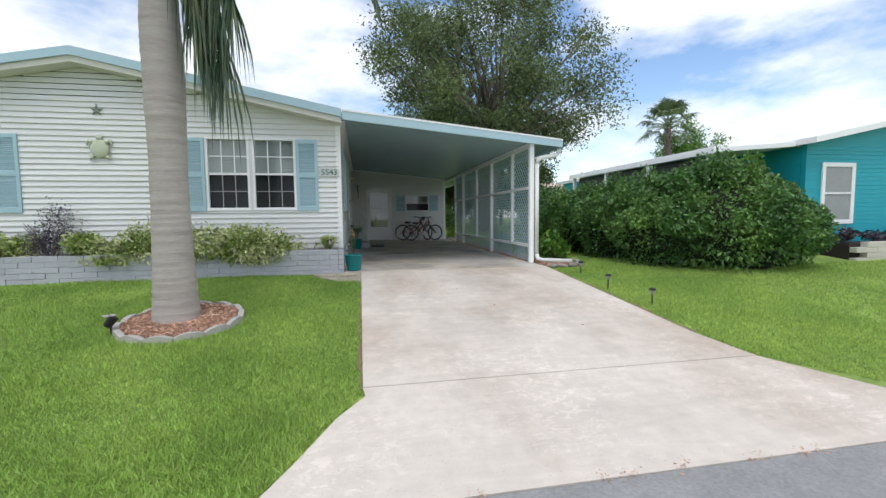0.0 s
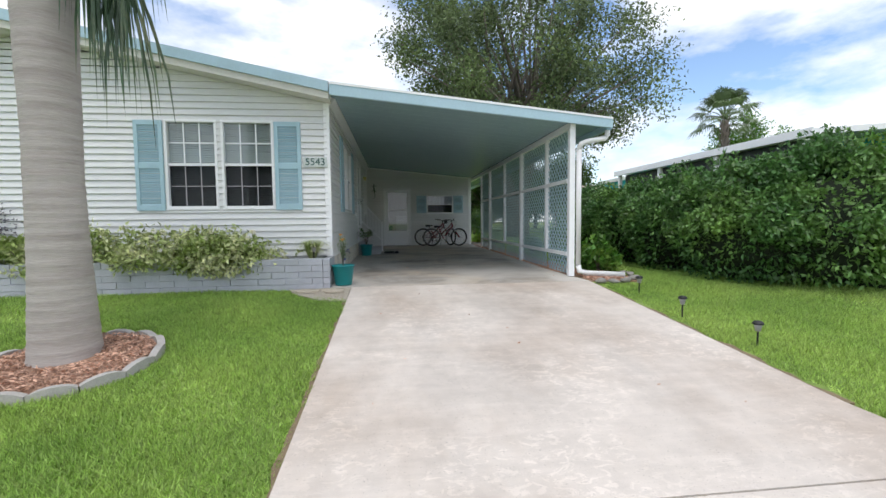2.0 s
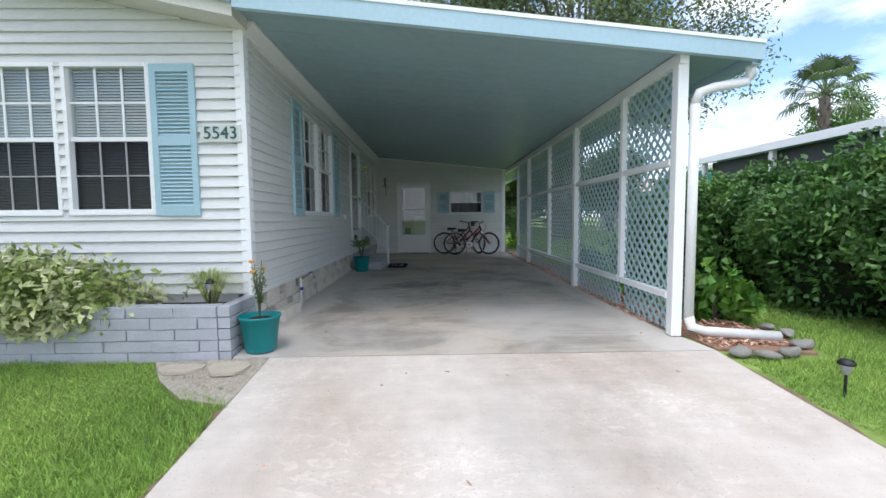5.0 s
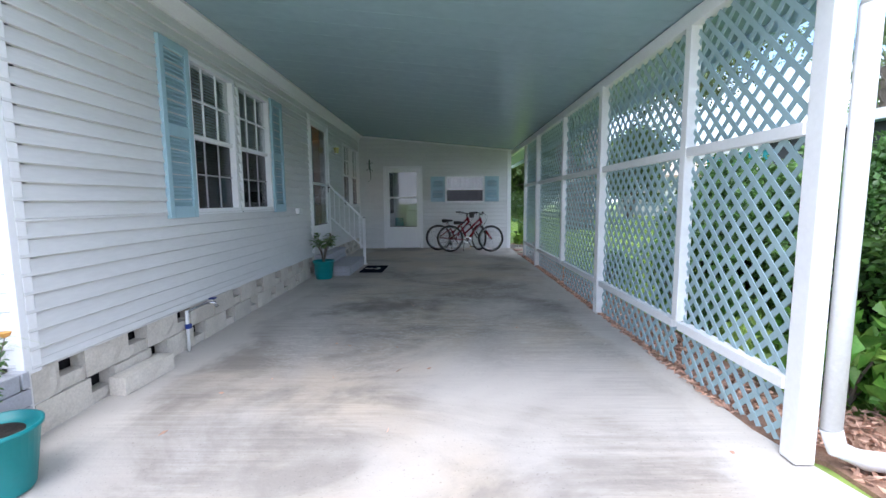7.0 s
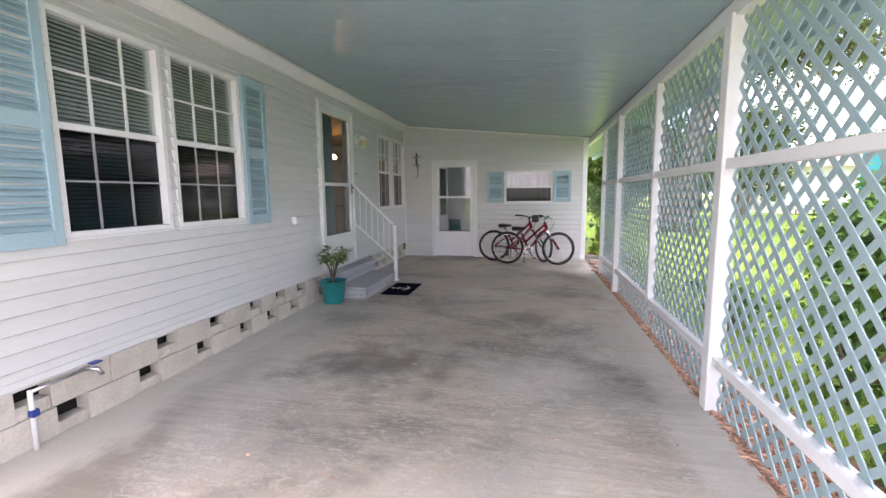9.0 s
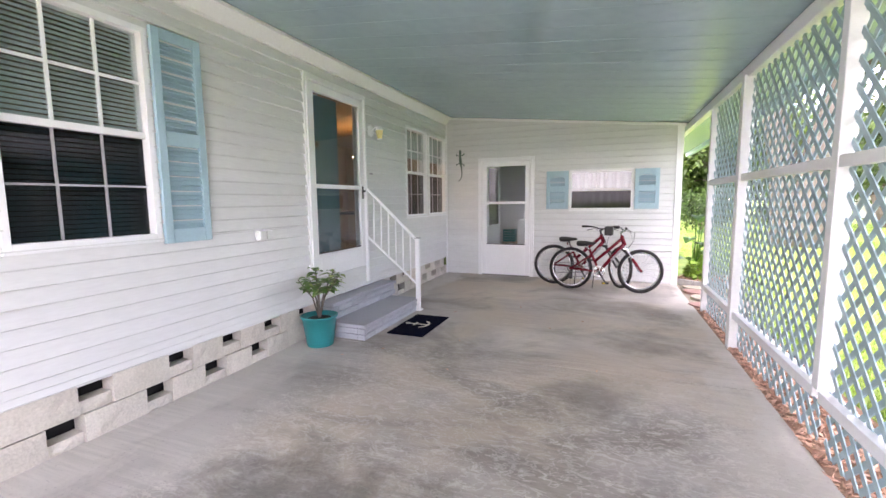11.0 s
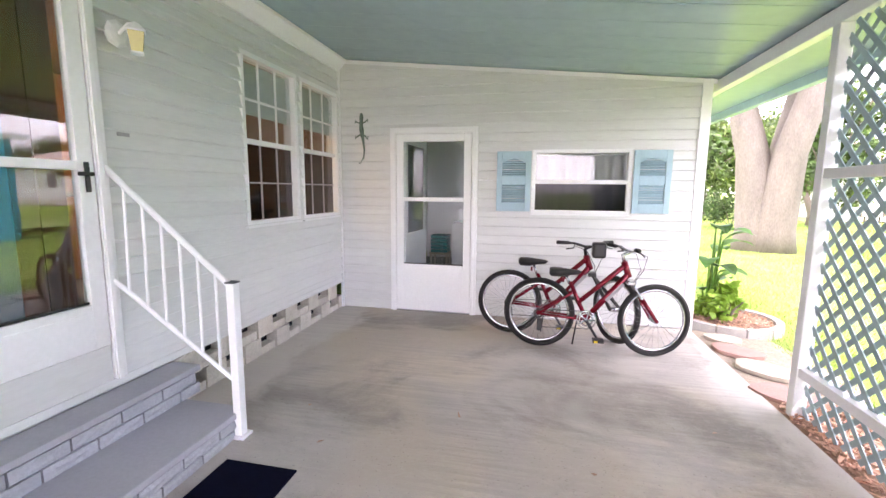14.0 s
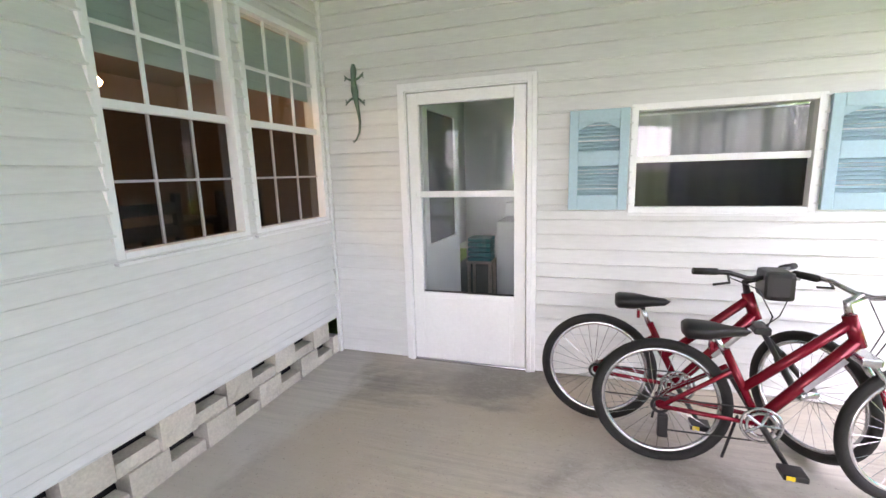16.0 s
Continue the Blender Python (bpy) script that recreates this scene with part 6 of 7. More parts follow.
spot = thing("spotlight", "small black garden spotlight aimed at the palm", "spotlight", (-2.87, 4.92, gz(4.92) - 0.02), turn=30)
part("stake", tube(bmesh.new(), [(0, 0, 0), (0, 0, 0.12)], 0.012, 8), BLACK, spot)
hd = part("head", lathe(bmesh.new(), [(0.03, -0.07), (0.045, -0.05), (0.05, 0.04), (0.062, 0.06), (0.055, 0.062), (0.04, 0.03)], 16), BLACK, spot, smooth=True)
hd.matrix_basis = pose(0.0, 0, 0.17, 0, 35, 0)
part("solar_panel", boxes((-0.07, -0.05, 0.235, 0.05, 0.05, 0.245), bevel=0.003), GREYPAINT, spot, "small pale solar panel")

# ---- hedge and side shrubs ----
HEDGE = [((7.25, 7.35, 0.72), (1.35, 1.2, 1.22)), ((6.3, 7.7, 0.62), (1.05, 1.0, 1.05)), ((8.0, 7.2, 0.5), (1.15, 1.0, 1.12)), ((8.75, 7.3, 0.3), (0.75, 0.8, 0.95)), ((6.1, 9.0, 0.6), (0.95, 1.05, 1.0)), ((6.05, 10.5, 0.6), (0.9, 1.1, 0.98)), ((6.1, 12.2, 0.6), (0.95, 1.2, 1.0))]
hedge = thing("hedge", "large rounded dark green hedge beside the lawn", "hedge", (6.5, 8.5, -0.2))
r = np.random.default_rng(50)
ps, ds = [], []
for c, rd in HEDGE:
    n = int(4600 * rd[0] * rd[1])
    p, d = lumps(r, n, c, rd, 0.72, -0.12, 0.1)
    ps.append(p)
    ds.append(d)
    for k in range(46):
        dd = r.normal(0, 1, 3)
        dd[2] = abs(dd[2]) * 0.9
        dd /= np.linalg.norm(dd)
        p, d = lumps(r, 380, np.array(c) + dd * np.array(rd) * r.uniform(0.9, 1.03), np.array((1, 1, 1)) * r.uniform(0.16, 0.36), 0.2)
        ps.append(p)
        ds.append(d)
p, d = np.concatenate(ps), np.concatenate(ds)
k = p[:, 2] > -0.2
lv = leaf_mesh("leaves", p[k] - np.array((6.5, 8.5, -0.2)), d[k], LEAF_HEDGE, 0.09, 0.05, r, 0.25, 0.7)
lv.parent = hedge
tagged(lv, kind="stuff")
# Near-black lumps put shade into the gaps between leaves; the tubes are stems.
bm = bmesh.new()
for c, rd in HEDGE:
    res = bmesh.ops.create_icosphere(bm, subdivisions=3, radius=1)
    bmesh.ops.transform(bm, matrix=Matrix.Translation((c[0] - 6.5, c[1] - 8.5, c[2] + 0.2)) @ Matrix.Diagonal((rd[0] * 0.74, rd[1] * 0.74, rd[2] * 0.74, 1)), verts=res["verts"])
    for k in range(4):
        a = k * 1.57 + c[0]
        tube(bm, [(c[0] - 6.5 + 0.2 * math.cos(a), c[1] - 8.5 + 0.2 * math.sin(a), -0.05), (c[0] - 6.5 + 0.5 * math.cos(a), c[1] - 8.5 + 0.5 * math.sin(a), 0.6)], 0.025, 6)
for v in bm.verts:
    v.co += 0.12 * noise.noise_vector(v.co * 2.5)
part("shade_core", bm, material("hedge_shade_core", (0.012, 0.02, 0.008), 0.95, vary=0.3, scale=6), hedge, "near-black core standing in for shade among the hedge leaves, with stems")
shrub("green_shrub", (4.25, 8.62, 0.2), (0.34, 0.34, 0.32), 900, LEAF_BRIGHT, "bright green leafy shrub by the drain pipe", 61, 0.14, 0.085, -0.08, shell=0.3)
shrub("hedge_shoot", (7.75, 6.9, 1.75), (0.16, 0.16, 0.42), 240, LEAF_BRIGHT, "upright pale shoot above the hedge", 62, 0.1, 0.045, 1.3, stems=False, category="shrub")
for i, (x, y, h) in enumerate(((4.2, 10.0, 0.55), (4.4, 11.0, 0.7), (4.3, 12.6, 0.45))):
    shrub("green_shrub", (x, y, h * 0.5), (0.35, 0.4, h * 0.55), 600, LEAF_HEDGE, "green shrub growing behind the lattice", 63 + i, 0.1, 0.05, -0.07, shell=0.3)

# mulch strip, drain stones, gravel patch
structure(slab("mulch_strip", [(3.43, 8.3), (3.38, 15.5), (3.9, 15.5), (4.0, 8.6), (4.5, 8.2), (4.45, 7.6), (3.68, 7.72), (3.62, 8.02)], MULCH_BED, "red-brown mulch strip along the lattice", 0.004, 0.05), category="mulch")
n = 6500
ys_ = r.uniform(7.75, 15.4, n)
xs_ = np.where(ys_ < 8.5, r.uniform(3.66, 4.35, n), r.uniform(3.42, 3.88, n))
mulch_chips("mulch_chips", np.stack([xs_, ys_, np.array([gz(y) for y in ys_]) + r.uniform(0.005, 0.035, n)], 1), 71, "loose red-brown mulch chips", None, 0.065)
for i, (x, y, s, tn) in enumerate(((4.42, 7.72, 0.085, 10), (4.2, 7.58, 0.08, 30), (3.98, 7.54, 0.085, -15), (4.5, 7.98, 0.075, 60), (4.48, 8.2, 0.07, 80), (3.8, 7.6, 0.07, 12))):
    bm = bmesh.new()
    res = bmesh.ops.create_icosphere(bm, subdivisions=2, radius=s)
    for v in bm.verts:
        v.co = Vector((v.co.x * 1.3, v.co.y * 0.8, v.co.z * 0.55)) + 0.03 * noise.noise_vector(v.co * 9 + Vector((i, 0, 0)))
    o = link("edging_rock", bm, ROCK, True)
    o.matrix_basis = pose(x, y, gz(y) + 0.03, 0, 0, tn)
    tagged(o, "pale rough rock edging the mulch", "rock", "edging rocks")
structure(slab("gravel_patch", [(-0.95, 7.62), (-0.72, 7.3), (-0.42, 7.03), (-0.06, 6.93), (-0.06, 7.65), (-0.34, 7.65), (-0.5, 7.63)], material("pebbly_paver", (0.42, 0.38, 0.31), 0.95, vary=0.35, scale=26, bump=0.9, bump_scale=80), "worn pebbly paving by the planter", 0.006, 0.05))

# back corner: stepping stones, bed and broad-leaved plant
for i, (x, y, rx, ry, mt, lab) in enumerate(((3.58, 16.38, 0.2, 0.15, PINKSTONE, "pink"), (3.64, 15.99, 0.24, 0.16, TANSTONE, "tan"), (3.86, 15.83, 0.2, 0.13, PINKSTONE, "pink"), (3.55, 15.56, 0.2, 0.15, PINKSTONE, "pink"), (3.6, 16.7, 0.16, 0.12, TANSTONE, "tan"))):
    bm = bmesh.new()
    top = [(rx * math.cos(a) * (1 + 0.12 * math.sin(3 * a + i)), ry * math.sin(a) * (1 + 0.1 * math.cos(2 * a + i))) for a in (2 * math.pi * k / 14 for k in range(14))]
    prism(bm, top, "z", 0, 0.03)
    o = link("stepping_stone", bm, mt)
    o.matrix_basis = pose(x, y, gz(y) + 0.0, 0, 0, -35)
    tagged(o, lab + " flat stepping stone beside the carport floor", "stepping stone", "stepping stones")
structure(slab("gravel_strip", [(3.38, 15.5), (3.375, 17.0), (4.0, 17.0), (4.2, 15.9), (4.0, 15.4)], material("leafy_gravel", (0.36, 0.3, 0.23), 0.95, vary=0.4, scale=30, bump=0.8), "gravelly strip round the stepping stones", -0.004, 0.05))
bed = thing("edged_bed", "small mulch bed with curved concrete edging", "flower bed", (3.85, 17.32, gz(17.3)))
for k in range(9):
    a0, a1 = radians(-150 + k * 30), radians(-150 + k * 30 + 28.5)
    out = [(r_ * math.cos(a), r_ * math.sin(a)) for r_, aa in ((0.5, (a0, a1)), (0.43, (a1, a0))) for a in (aa[0], (aa[0] + aa[1]) / 2, aa[1])]
    bm = bmesh.new()
    prism(bm, out, "z", -0.02, 0.08)
    part("edging_stone", bm, EDGING, bed)
bm = bmesh.new()
prism(bm, [(0.42 * math.cos(2 * math.pi * k / 16), 0.42 * math.sin(2 * math.pi * k / 16)) for k in range(16)], "z", -0.02, 0.045)
part("bed_soil", bm, MULCH_BED, bed, "red-brown mulch")
rad, ang = 0.4 * np.sqrt(r.uniform(0, 1, 700)), r.uniform(0, 6.283, 700)
mulch_chips("mulch", np.stack([rad * np.cos(ang), rad * np.sin(ang), 0.055 + r.uniform(0, 0.02, 700)], 1), 81, "", bed)
can = thing("broad_leaf_plant", "tall plant with large glossy green leaves", "plant", (3.68, 17.42, gz(17.4) + 0.04))
bm, sm = bmesh.new(), bmesh.new()
rr = random.Random(9)
for k in range(11):
    a, h = -2.4 + k * 0.33 + rr.uniform(-0.1, 0.1), 0.3 + 0.68 * ((k * 5) % 11) / 10
    x, y = 0.1 * math.cos(a), 0.1 * math.sin(a)
    tube(sm, [(0, 0, 0), (x * 0.6, y * 0.6, h * 0.5), (x, y, h)], [0.016, 0.012, 0.008], 6)
    broad_leaf(bm, (x, y, h), (math.cos(a), math.sin(a), rr.uniform(0.5, 1.1)), rr.uniform(0.34, 0.46), 0.2, 0.55)
part("stems", sm, LEAF_BRIGHT, can, "green stems")
part("leaves", bm, LEAF_HEDGE, can, "large drooping leaves")
shrub("bright_shrub", (3.8, 17.22, 0.24), (0.2, 0.22, 0.2), 300, LEAF_LIME, "low bright green plant in the edged bed", 64, 0.13, 0.08, 0.03, shell=0.2)


# ---- trees ----
def tree(name, at, trunk_h, trunk_r, crown, radii, n_clumps, per_clump, leaf, mat, label, seed, clump_r=(1.0, 1.7), stems=3, bark=BARK, low=0.0):
    r = np.random.default_rng(seed)
    t = thing(name, label, "tree", at)
    bm = bmesh.new()
    ends = []
    for s in range(stems):
        a = 2.4 * s + 0.5
        lean = Vector((math.cos(a), math.sin(a), 0)) * trunk_r * (1.1 if stems > 1 else 0)
        p = [lean * 0.3 + Vector((0, 0, -0.1)), lean * 0.4 + Vector((0, 0, 0.5)), lean * 0.8 + Vector((0, 0, trunk_h * 0.5)), lean * 2.0 + Vector((0, 0, trunk_h))]
        tube(bm, p, [trunk_r * 1.25, trunk_r * 0.95, trunk_r * 0.75, trunk_r * 0.6], 14)
        ends.append(p[-1])
    cen = Vector(crown)
    cs = []
    for k in range(n_clumps):
        d = r.normal(0, 1, 3)
        d /= np.linalg.norm(d)
        rr_ = r.uniform(0.25, 1.0) ** 0.45
        c = np.array(crown) + d * rr_ * np.array(radii)
        c[2] = max(c[2], low + r.uniform(0, 0.8))
        cs.append(c)
        if k % 4 != 3:
            e = ends[k % len(ends)]
            mid = e.lerp(Vector(c), 0.5) + Vector((0, 0, 0.4))
            tube(bm, [e, mid, Vector(c)], [trunk_r * 0.3, trunk_r * 0.15, 0.03], 7)
    for v in bm.verts:
        v.co += trunk_r * 0.12 * noise.noise_vector(v.co * 2.0)
    part("trunk", bm, bark, t, "grey-brown trunk and limbs", True)
    ps, ds = [], []
    for c in cs:
        cr = r.uniform(*clump_r)
        p, d = lumps(r, per_clump, c, (cr, cr, cr * 0.7), 0.1, None, 0.25)
        ps.append(p)
        ds.append(d)
    lv = leaf_mesh("crown", np.concatenate(ps), np.concatenate(ds), mat, leaf, leaf * 0.5, r, 0.35, 0.9)
    lv.parent = t
    tagged(lv, "crown of small dark green leaves", kind="stuff")
    return t


tree("large_tree", (7.25, 24.2, 0.0), 4.6, 0.45, (0.0, 0, 8.3), (7.1, 5.0, 5.6), 150, 430, 0.19, LEAF_TREE, "large spreading tree with a forked grey trunk", 90, (1.0, 1.9), low=5.6)
tree("leafy_tree", (13.3, 33.5, 0.0), 1.4, 0.18, (0, 0, 3.3), (2.6, 2.2, 2.5), 30, 300, 0.25, FARLEAF, "green leafy tree beside the far white house", 91, (0.6, 1.3), 2)
tree("leafy_tree", (21.5, 25.0, 0.0), 2.5, 0.16, (0, 0, 5.6), (1.9, 1.9, 1.3), 16, 330, 0.16, LEAF_BRIGHT, "pale green tree beyond the turquoise house", 92, (0.6, 1.0), 1)
for i, (x, y, h) in enumerate(((-3, 62, 7), (5, 58, 8), (11, 64, 9), (19, 60, 7.5), (27, 66, 9), (37, 62, 8), (48, 66, 9), (60, 58, 8), (9.0, 41, 6), (12.2, 43, 7), (6.0, 42, 7), (15.5, 46, 7), (62, 40, 8), (60, 20, 8), (62, 4, 8), (58, -14, 8))):
    tree("far_tree", (x, y, 0), h * 0.35, 0.22, (0, 0, h * 0.6), (3.6, 3.0, h * 0.38), 22, 260, 0.4, FARLEAF, "distant leafy tree at the edge of the lawns", 100 + i, (1.1, 1.9), 1)
for i, (x, y) in enumerate(((6.4, 34.5), (5.9, 30.0), (9.2, 31.0), (7.2, 33.0))):
    shrub("garden_shrub", (x, y, 0.7), (1.0, 0.9, 0.9), 1300, FARLEAF, "dense green garden shrub in the back yard", 120 + i, 0.16, 0.09, 0.0, shell=0.3)

# fan palm beyond the neighbour's roof
fan = thing("fan_palm", "tall fan palm beyond the neighbour's roof", "tree", (18.6, 23.3, 0))
part("trunk", tube(bmesh.new(), [(0, 0, 0), (0.1, 0, 3), (0, 0, 6.2)], [0.22, 0.17, 0.19], 12), BARK, fan, smooth=True)
rr = random.Random(77)
FANLEAF = material("fan_palm_leaf", (0.13, 0.19, 0.08), 0.5, vary=0.2, per_object=0.35)
for k in range(30):
    el, a = radians(-38 + 118 * (k / 29) ** 0.8 + rr.uniform(-8, 8)), k * 2.4 + rr.uniform(-0.2, 0.2)
    d = Vector((math.cos(a) * math.cos(el), math.sin(a) * math.cos(el), math.sin(el)))
    s = d.cross(Vector((0, 0, 1))).normalized()
    up = s.cross(d)
    bm = bmesh.new()
    b0 = Vector((0, 0, 6.3))
    c = b0 + d * rr.uniform(0.95, 1.25)
    tube(bm, [b0, b0.lerp(c, 0.5) + up * 0.08, c], [0.03, 0.02, 0.014], 5)
    for j in range(23):
        g = radians(-105 + 9.5 * j)
        e = (d * math.cos(g) + s * math.sin(g)).normalized()
        w = e.cross(up).normalized() * 0.035
        L = rr.uniform(0.72, 0.95) * (0.7 + 0.3 * math.cos(g * 0.8))
        m_ = c + e * L * 0.55 + up * 0.06
        tip = c + e * L + Vector((0, 0, -0.28 * L - 0.1 * rr.random()))
        v = [bm.verts.new(q) for q in (c, m_ + w, tip, m_ - w)]
        bm.faces.new(v)
    part("leaf", bm, FANLEAF, fan)
for k in range(26):
    bm = bmesh.new()
    a, z = k * 2.4, 4.6 + k * 0.065
    tube(bm, [(0.15 * math.cos(a), 0.15 * math.sin(a), z), (0.3 * math.cos(a), 0.3 * math.sin(a), z + 0.3)], [0.05, 0.02], 5)
    part("leaf_boot", bm, BARK, fan)

# ---- the neighbour's turquoise house ----
NX, NY = 10.6, 8.2
nh = thing("neighbour_house", "turquoise house with white trim and an open side porch", "house", (0, 0, 0))
bm = bmesh.new()
z = -0.2
while z < 2.62:
    part("siding_board", boxes((NX, NY - 0.016, z, 21.0, NY, z + 0.1), bevel=0.003), TEALWALL, nh)
    z += 0.106
bm = bmesh.new()
prism(bm, [(NX, 2.6), (15.6, 3.55), (20.6, 2.6)], "y", NY - 0.012, NY + 0.1)
part("gable", bm, TEALWALL, nh, "turquoise gable")
part("front_wall", boxes((NX, NY, -0.2, 21.0, NY + 0.12, 2.6)), TEALWALL, nh)
part("side_wall", boxes((NX, NY + 0.13, -0.2, NX + 0.12, 21.0, 2.6)), TEALWALL, nh)
bm = bmesh.new()
prism(bm, [(NX - 0.2, 2.56), (15.6, 3.62), (20.8, 2.6), (20.8, 2.72), (15.6, 3.76), (NX - 0.2, 2.7)], "y", NY - 0.4, 21.3)
part("roof", bm, TRIM, nh, "white metal roof with a pale fascia")
bm = bmesh.new()
prism(bm, [(8.1, 2.36), (NX - 0.02, 2.56), (NX - 0.02, 2.66), (8.1, 2.47)], "y", 8.3, 15.3)
part("porch_roof", bm, TRIM, nh, "flat white porch roof")
part("porch_fascia", boxes((8.05, 8.25, 2.33, 8.098, 15.32, 2.49), bevel=0.01), TRIM, nh)
for y in (8.5, 10.7, 12.9, 15.1):
    part("porch_post", boxes((8.12, y - 0.05, -0.2, 8.22, y + 0.05, 2.36), bevel=0.006), TRIM, nh)
part("porch_screen", boxes((8.3, 8.7, 0.6, 8.32, 15.0, 2.34)), DARKWALL, nh, "dark insect screen")
for (ax, pl, sg, u0, u1, z0, z1) in (("y", NY - 0.02, -1, 11.15, 11.95, 0.75, 2.05), ("x", NX, -1, 12.0, 12.9, 0.8, 2.0), ("x", NX, -1, 16.2, 17.0, 0.8, 2.0)):
    bm = bmesh.new()
    for rw in ((u0 - 0.1, u0, z0 - 0.1, z1 + 0.1), (u1, u1 + 0.1, z0 - 0.1, z1 + 0.1), (u0, u1, z1, z1 + 0.1), (u0, u1, z0 - 0.1, z0), (u0, u1, (z0 + z1) / 2 - 0.02, (z0 + z1) / 2 + 0.02)):
        wall_box(bm, ax, pl, sg, rw[0], rw[1], 0.0, 0.04, rw[2], rw[3], 0.004)
    wf = part("window", bm, TRIM, nh, "white window frame")
    pn_ = wall_box(bmesh.new(), ax, pl, sg, u0, u1, 0.004, 0.012, z0, z1)
    part("pane", pn_, material("dull_window", (0.28, 0.3, 0.3), 0.15, vary=0.1), wf)
npl = thing("neighbour_planter", "low cream block planter before the turquoise wall", "planter", (0, 0, 0))
for row in range(4):
    for k in range(16):
        part("stone", boxes((10.9 + k * 0.6 + 0.3 * (row % 2), 7.2, -0.22 + row * 0.12, 11.49 + k * 0.6 + 0.3 * (row % 2), 7.35, -0.105 + row * 0.12), bevel=0.006), BLOCK, npl)
part("soil", boxes((10.9, 7.36, -0.22, 20.8, 8.17, 0.2)), SOIL, npl)
for k in range(5):
    shrub("dark_purple_plant", (11.3 + k * 0.75, 7.6, 0.38), (0.3, 0.25, 0.2), 260, LEAF_PURPLE, "dark purple leafy plant in the neighbour's planter", 140 + k, 0.14, 0.06, 0.2, stems=False, category="plant")

# ---- white house beyond the back lawn ----
wh = thing("white_house", "long white house with a tan roof beyond the lawn", "house", (0, 0, 0))
z = 0.55
while z < 2.75:
    part("siding_board", boxes((17.0, 36.98, z, 36.0, 37.02, z + 0.19), bevel=0.004), SIDING, wh)
    z += 0.2
part("front_wall", boxes((17.0, 37.03, 0, 36.0, 37.2, 2.8)), SIDING, wh)
part("end_wall", boxes((17.0, 37.21, 0, 17.2, 45.0, 2.8)), SIDING, wh)
bm = bmesh.new()
prism(bm, [(36.4, 2.75), (41.0, 4.0), (45.4, 2.75), (45.4, 2.9), (41.0, 4.2), (36.4, 2.9)], "x", 16.6, 36.4)
part("roof", bm, material("tan_roof", (0.5, 0.4, 0.33), 0.9, vary=0.1), wh, "tan low-pitched roof")
bm = bmesh.new()
for row in range(2):
    for k in range(62):
        box(bm, 17.0 + k * 0.305 + 0.15 * row, 36.9, 0.06 + row * 0.24, 17.21 + k * 0.305 + 0.15 * row, 36.97, 0.27 + row * 0.24)
tagged(part("skirting_blocks", bm, BLOCK, wh, "pierced block skirting"), kind="stuff")
part("skirting_shadow", boxes((17.0, 36.975, 0.0, 36.0, 37.0, 0.54)), DARK, wh)
for x in (20.6, 26.2, 31.0):
    w_ = part("window", boxes((x - 0.08, 36.93, 1.22, x + 0.88, 36.97, 2.38), bevel=0.01), TRIM, wh, "white window frame")
    part("pane", boxes((x, 36.915, 1.3, x + 0.8, 36.928, 2.3)), material("far_pane", (0.1, 0.11, 0.12), 0.1), w_)

# ---- lawn blades ----
def blades(name, x0, x1, y0, y1, density, h, seed, mask=None):
    r = np.random.default_rng(seed)
    n = int((x1 - x0) * (y1 - y0) * density)
    x, y = r.uniform(x0, x1, n), r.uniform(y0, y1, n)
    if mask is not None:
        k = mask(x, y)
        x, y = x[k], y[k]
    n = len(x)
    z = np.where(y >= 8, np.minimum(-0.0716 + 0.008 * (y - 8), 0.0), np.maximum(-0.0716 - 0.1 * (8 - y), -0.68)) - 0.02
    a = r.uniform(0, 6.283, n)
    patch = 0.75 + 0.35 * np.sin(x * 1.7 + np.sin(y * 1.3) * 2) * np.sin(y * 2.1 + x)
    hh = h * r.uniform(0.5, 1.25, n) * patch
    w = np.clip(h * 0.085, 0.003, 0.02) * r.uniform(0.7, 1.3, n)
    lx, ly = r.normal(0, 0.5, n) * hh, r.normal(0, 0.5, n) * hh
    c = np.stack([x, y, z], 1)
    s = np.stack([np.cos(a) * w, np.sin(a) * w, np.zeros(n)], 1)
    v = np.stack([c - s, c + s, c + np.stack([lx, ly, hh], 1)], 1).reshape(-1, 3)
    ob = array_mesh(name, v, np.arange(3 * n).reshape(-1, 3), BLADE)
    return tagged(ob, "mown green grass blades", "grass", kind="stuff")


def left_of_drive(x, y):
    edge = np.where(y > 3.1, -0.065, -0.065 - (3.1 - y) * 0.5)
    return (x < edge + 0.02 * np.sin(y * 9) + 0.02 * np.sin(y * 31)) & ((x - PX - 0.1) ** 2 + (y - PY + 0.1) ** 2 > 0.71 ** 2) & ~((x > -0.9) & (y > 7.25 - (x + 0.55) * 0.6)) & (y < 7.63)


def right_of_drive(x, y):
    edge = np.where(y > 3.3, 3.7 + (8 - y) * 0.05, 3.95 + (3.3 - y) * 0.85)
    return (x > edge + 0.03 + 0.03 * np.sin(y * 8) + 0.02 * np.sin(y * 29)) & ~((x < 4.55) & (y > 7.5))


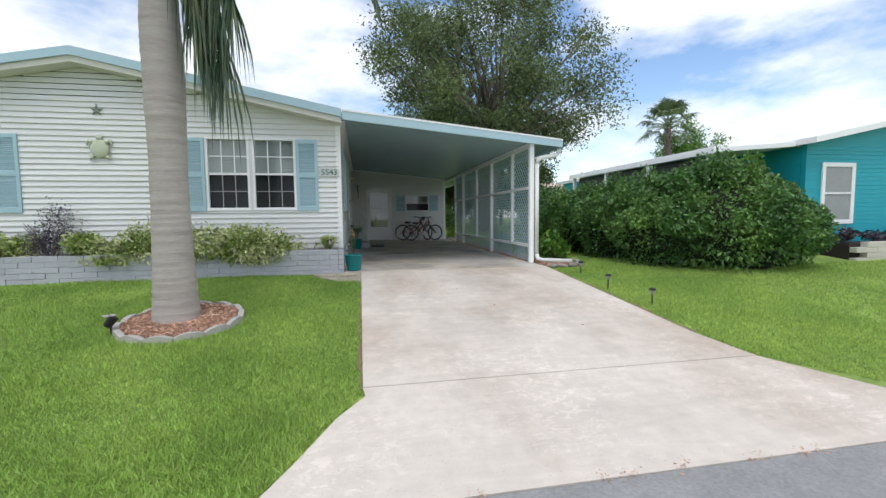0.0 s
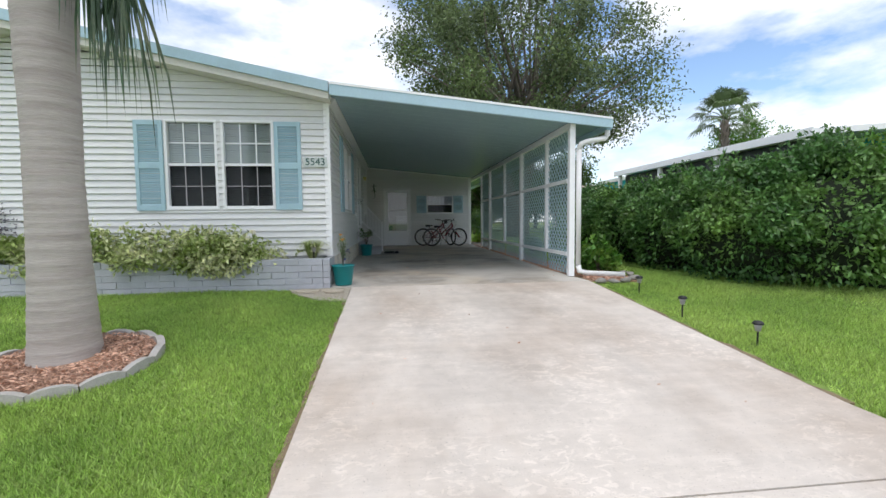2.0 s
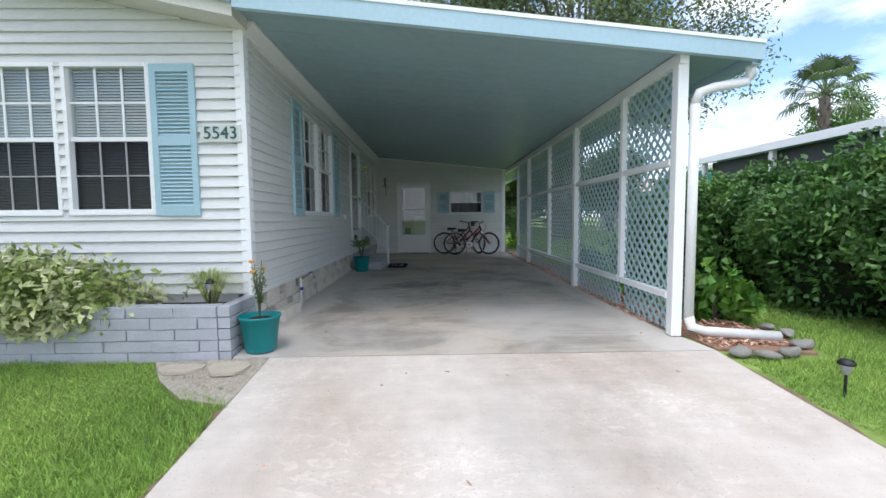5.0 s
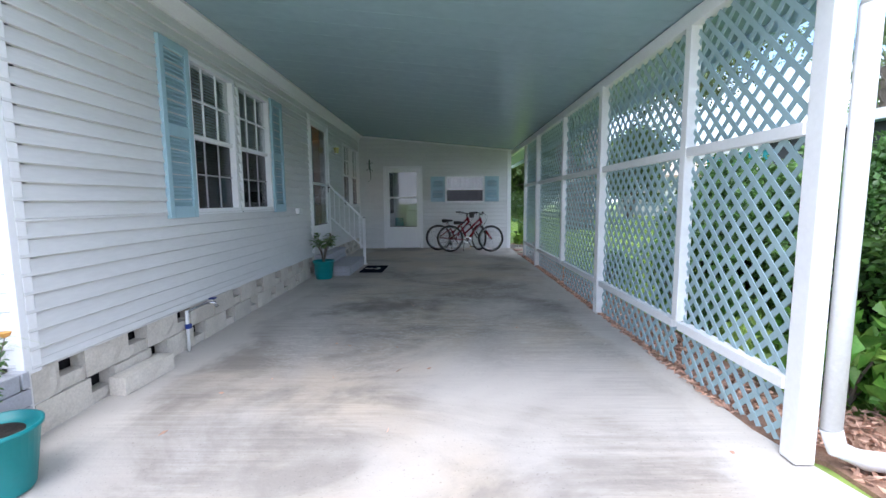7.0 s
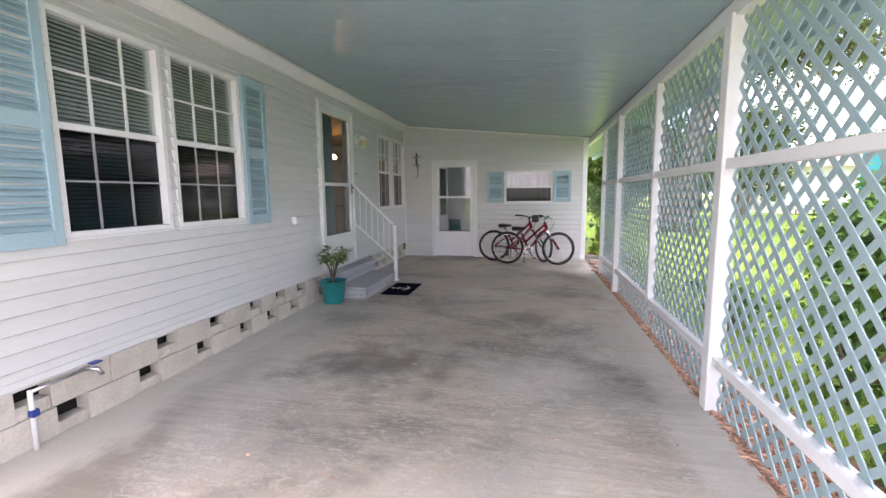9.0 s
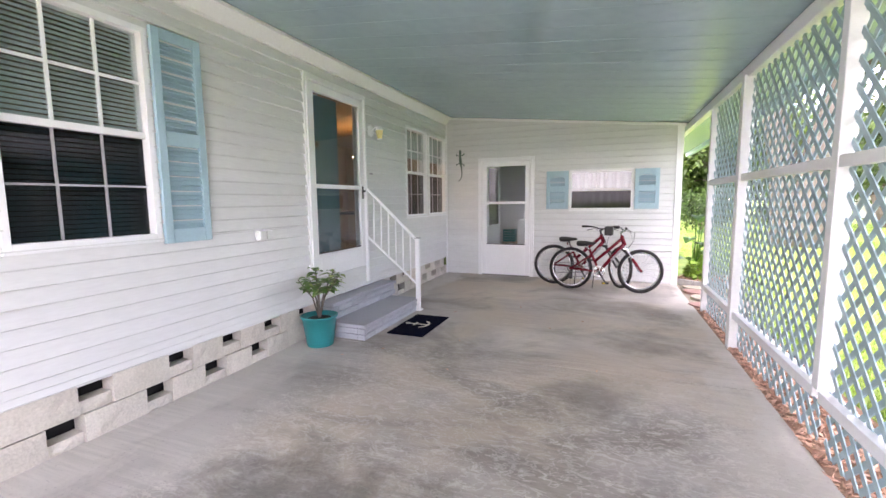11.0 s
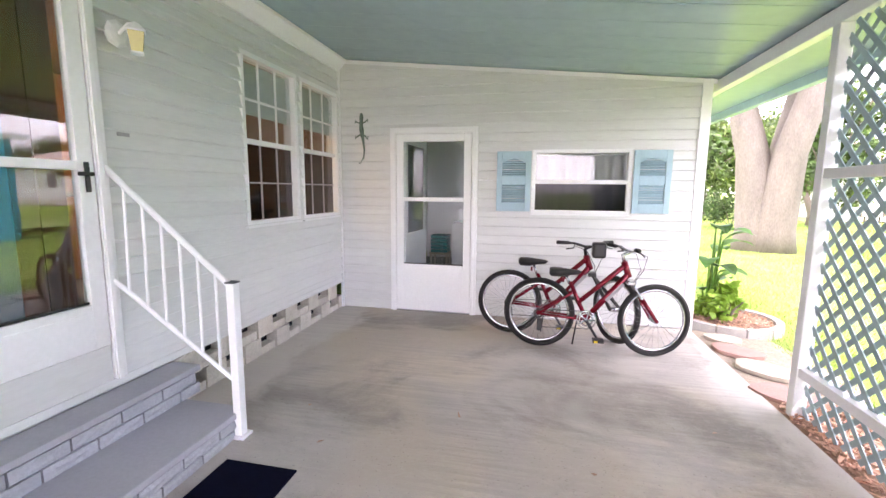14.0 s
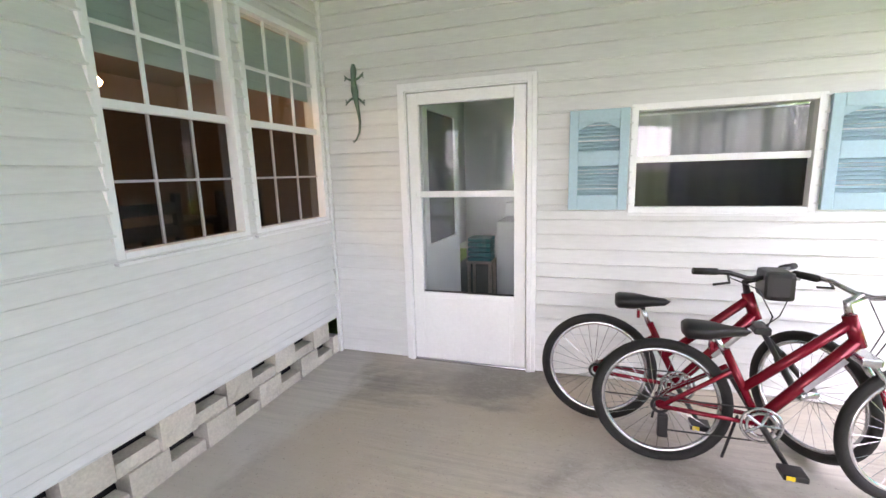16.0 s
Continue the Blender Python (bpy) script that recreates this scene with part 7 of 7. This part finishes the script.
blades("grass", -3.4, 0.0, 1.75, 7.75, 7500, 0.06, 1, left_of_drive)
blades("grass", -10.5, -3.4, 1.75, 7.75, 3000, 0.065, 2, left_of_drive)
blades("grass", 3.6, 6.5, 1.75, 8.6, 5500, 0.055, 3, right_of_drive)
blades("grass", 6.5, 16, 1.75, 7.2, 1800, 0.06, 4, right_of_drive)
blades("grass", 3.95, 9.0, 8.6, 15.5, 1600, 0.07, 5)
blades("grass", 4.0, 14.0, 15.5, 26.0, 1300, 0.06, 6, lambda x, y: (x - 3.85) ** 2 + (y - 17.32) ** 2 > 0.28)
blades("grass", 4.0, 30.0, 26.0, 37.0, 260, 0.09, 7)
blades("verge_grass", -0.5, 5.2, 1.6, 1.78, 500, 0.05, 8, lambda x, y: (np.sin(x * 7) + np.sin(x * 17 + 2) > 0.9))

# ragged soil edges along the driveway
EDGE_SOIL = material("edge_soil", (0.2, 0.15, 0.09), 0.95, vary=0.4, scale=20, bump=0.7)
rr = random.Random(41)
left = [(-0.06 - rr.uniform(0.0, 0.055), 3.15 + k * 0.16) for k in range(26)]
structure(slab("driveway_edge", left + [(-0.046, 7.15), (-0.056, 3.15)], EDGE_SOIL, "bare soil edge beside the driveway", -0.004, 0.05))
right = [(3.83 - (y - 3.9) * 0.05 + rr.uniform(0.02, 0.1), y) for y in [3.9 + k * 0.16 for k in range(24)]]
structure(slab("driveway_edge", right + [(3.64, 7.6), (3.815, 3.9)], EDGE_SOIL, "bare soil edge beside the driveway", -0.004, 0.05))
r = np.random.default_rng(201)
n = 420
yy = r.uniform(1.66, 1.8, n)
xx = r.uniform(0.3, 5.0, n)
keep = np.sin(xx * 5) + np.sin(xx * 13 + 1) > 0.2
mulch_chips("road_litter", np.stack([xx, yy, np.array([gz(y) for y in yy]) + 0.016], 1)[keep], 202, "dry leaf litter along the road edge", None, 0.03)
n = 46
yy, xx = r.uniform(3.5, 16.0, n), r.uniform(0.1, 3.3, n)
mulch_chips("dry_leaves", np.stack([xx, yy, np.array([gz(y) for y in yy]) + 0.02], 1), 203, "few dry leaves scattered on the concrete", None, 0.045)

for i, (x, y, rx, ry) in enumerate(((-0.66, 7.46, 0.17, 0.11), (-0.3, 7.46, 0.15, 0.16))):
    bm = bmesh.new()
    prism(bm, [(rx * math.cos(a) * (1 + 0.15 * math.sin(3 * a + i)), ry * math.sin(a) * (1 + 0.15 * math.cos(2 * a + i))) for a in (2 * math.pi * k / 11 for k in range(11))], "z", 0, 0.022)
    o = link("flagstone", bm, TANSTONE)
    o.matrix_basis = pose(x, y, gz(y) + 0.004, 0, 0, 20 * i)
    tagged(o, "pale worn flagstone beside the planter", "flagstone", "flagstones")
n = 900
xx, yy = r.uniform(-0.85, -0.08, n), r.uniform(6.98, 7.64, n)
k = (yy > 7.25 - (xx + 0.55) * 0.6) & ~((xx < -0.4) & (yy > 7.73))
peb = leaf_mesh("pebbles", np.stack([xx, yy, np.array([gz(y) for y in yy]) + 0.012], 1)[k], np.tile(np.array([[0.0, 0.0, 0.3]]), (int(k.sum()), 1)), TANSTONE, 0.016, 0.012, r, 0.0, 0.6)
tagged(peb, "loose pale pebbles by the planter", "pebbles", kind="stuff")
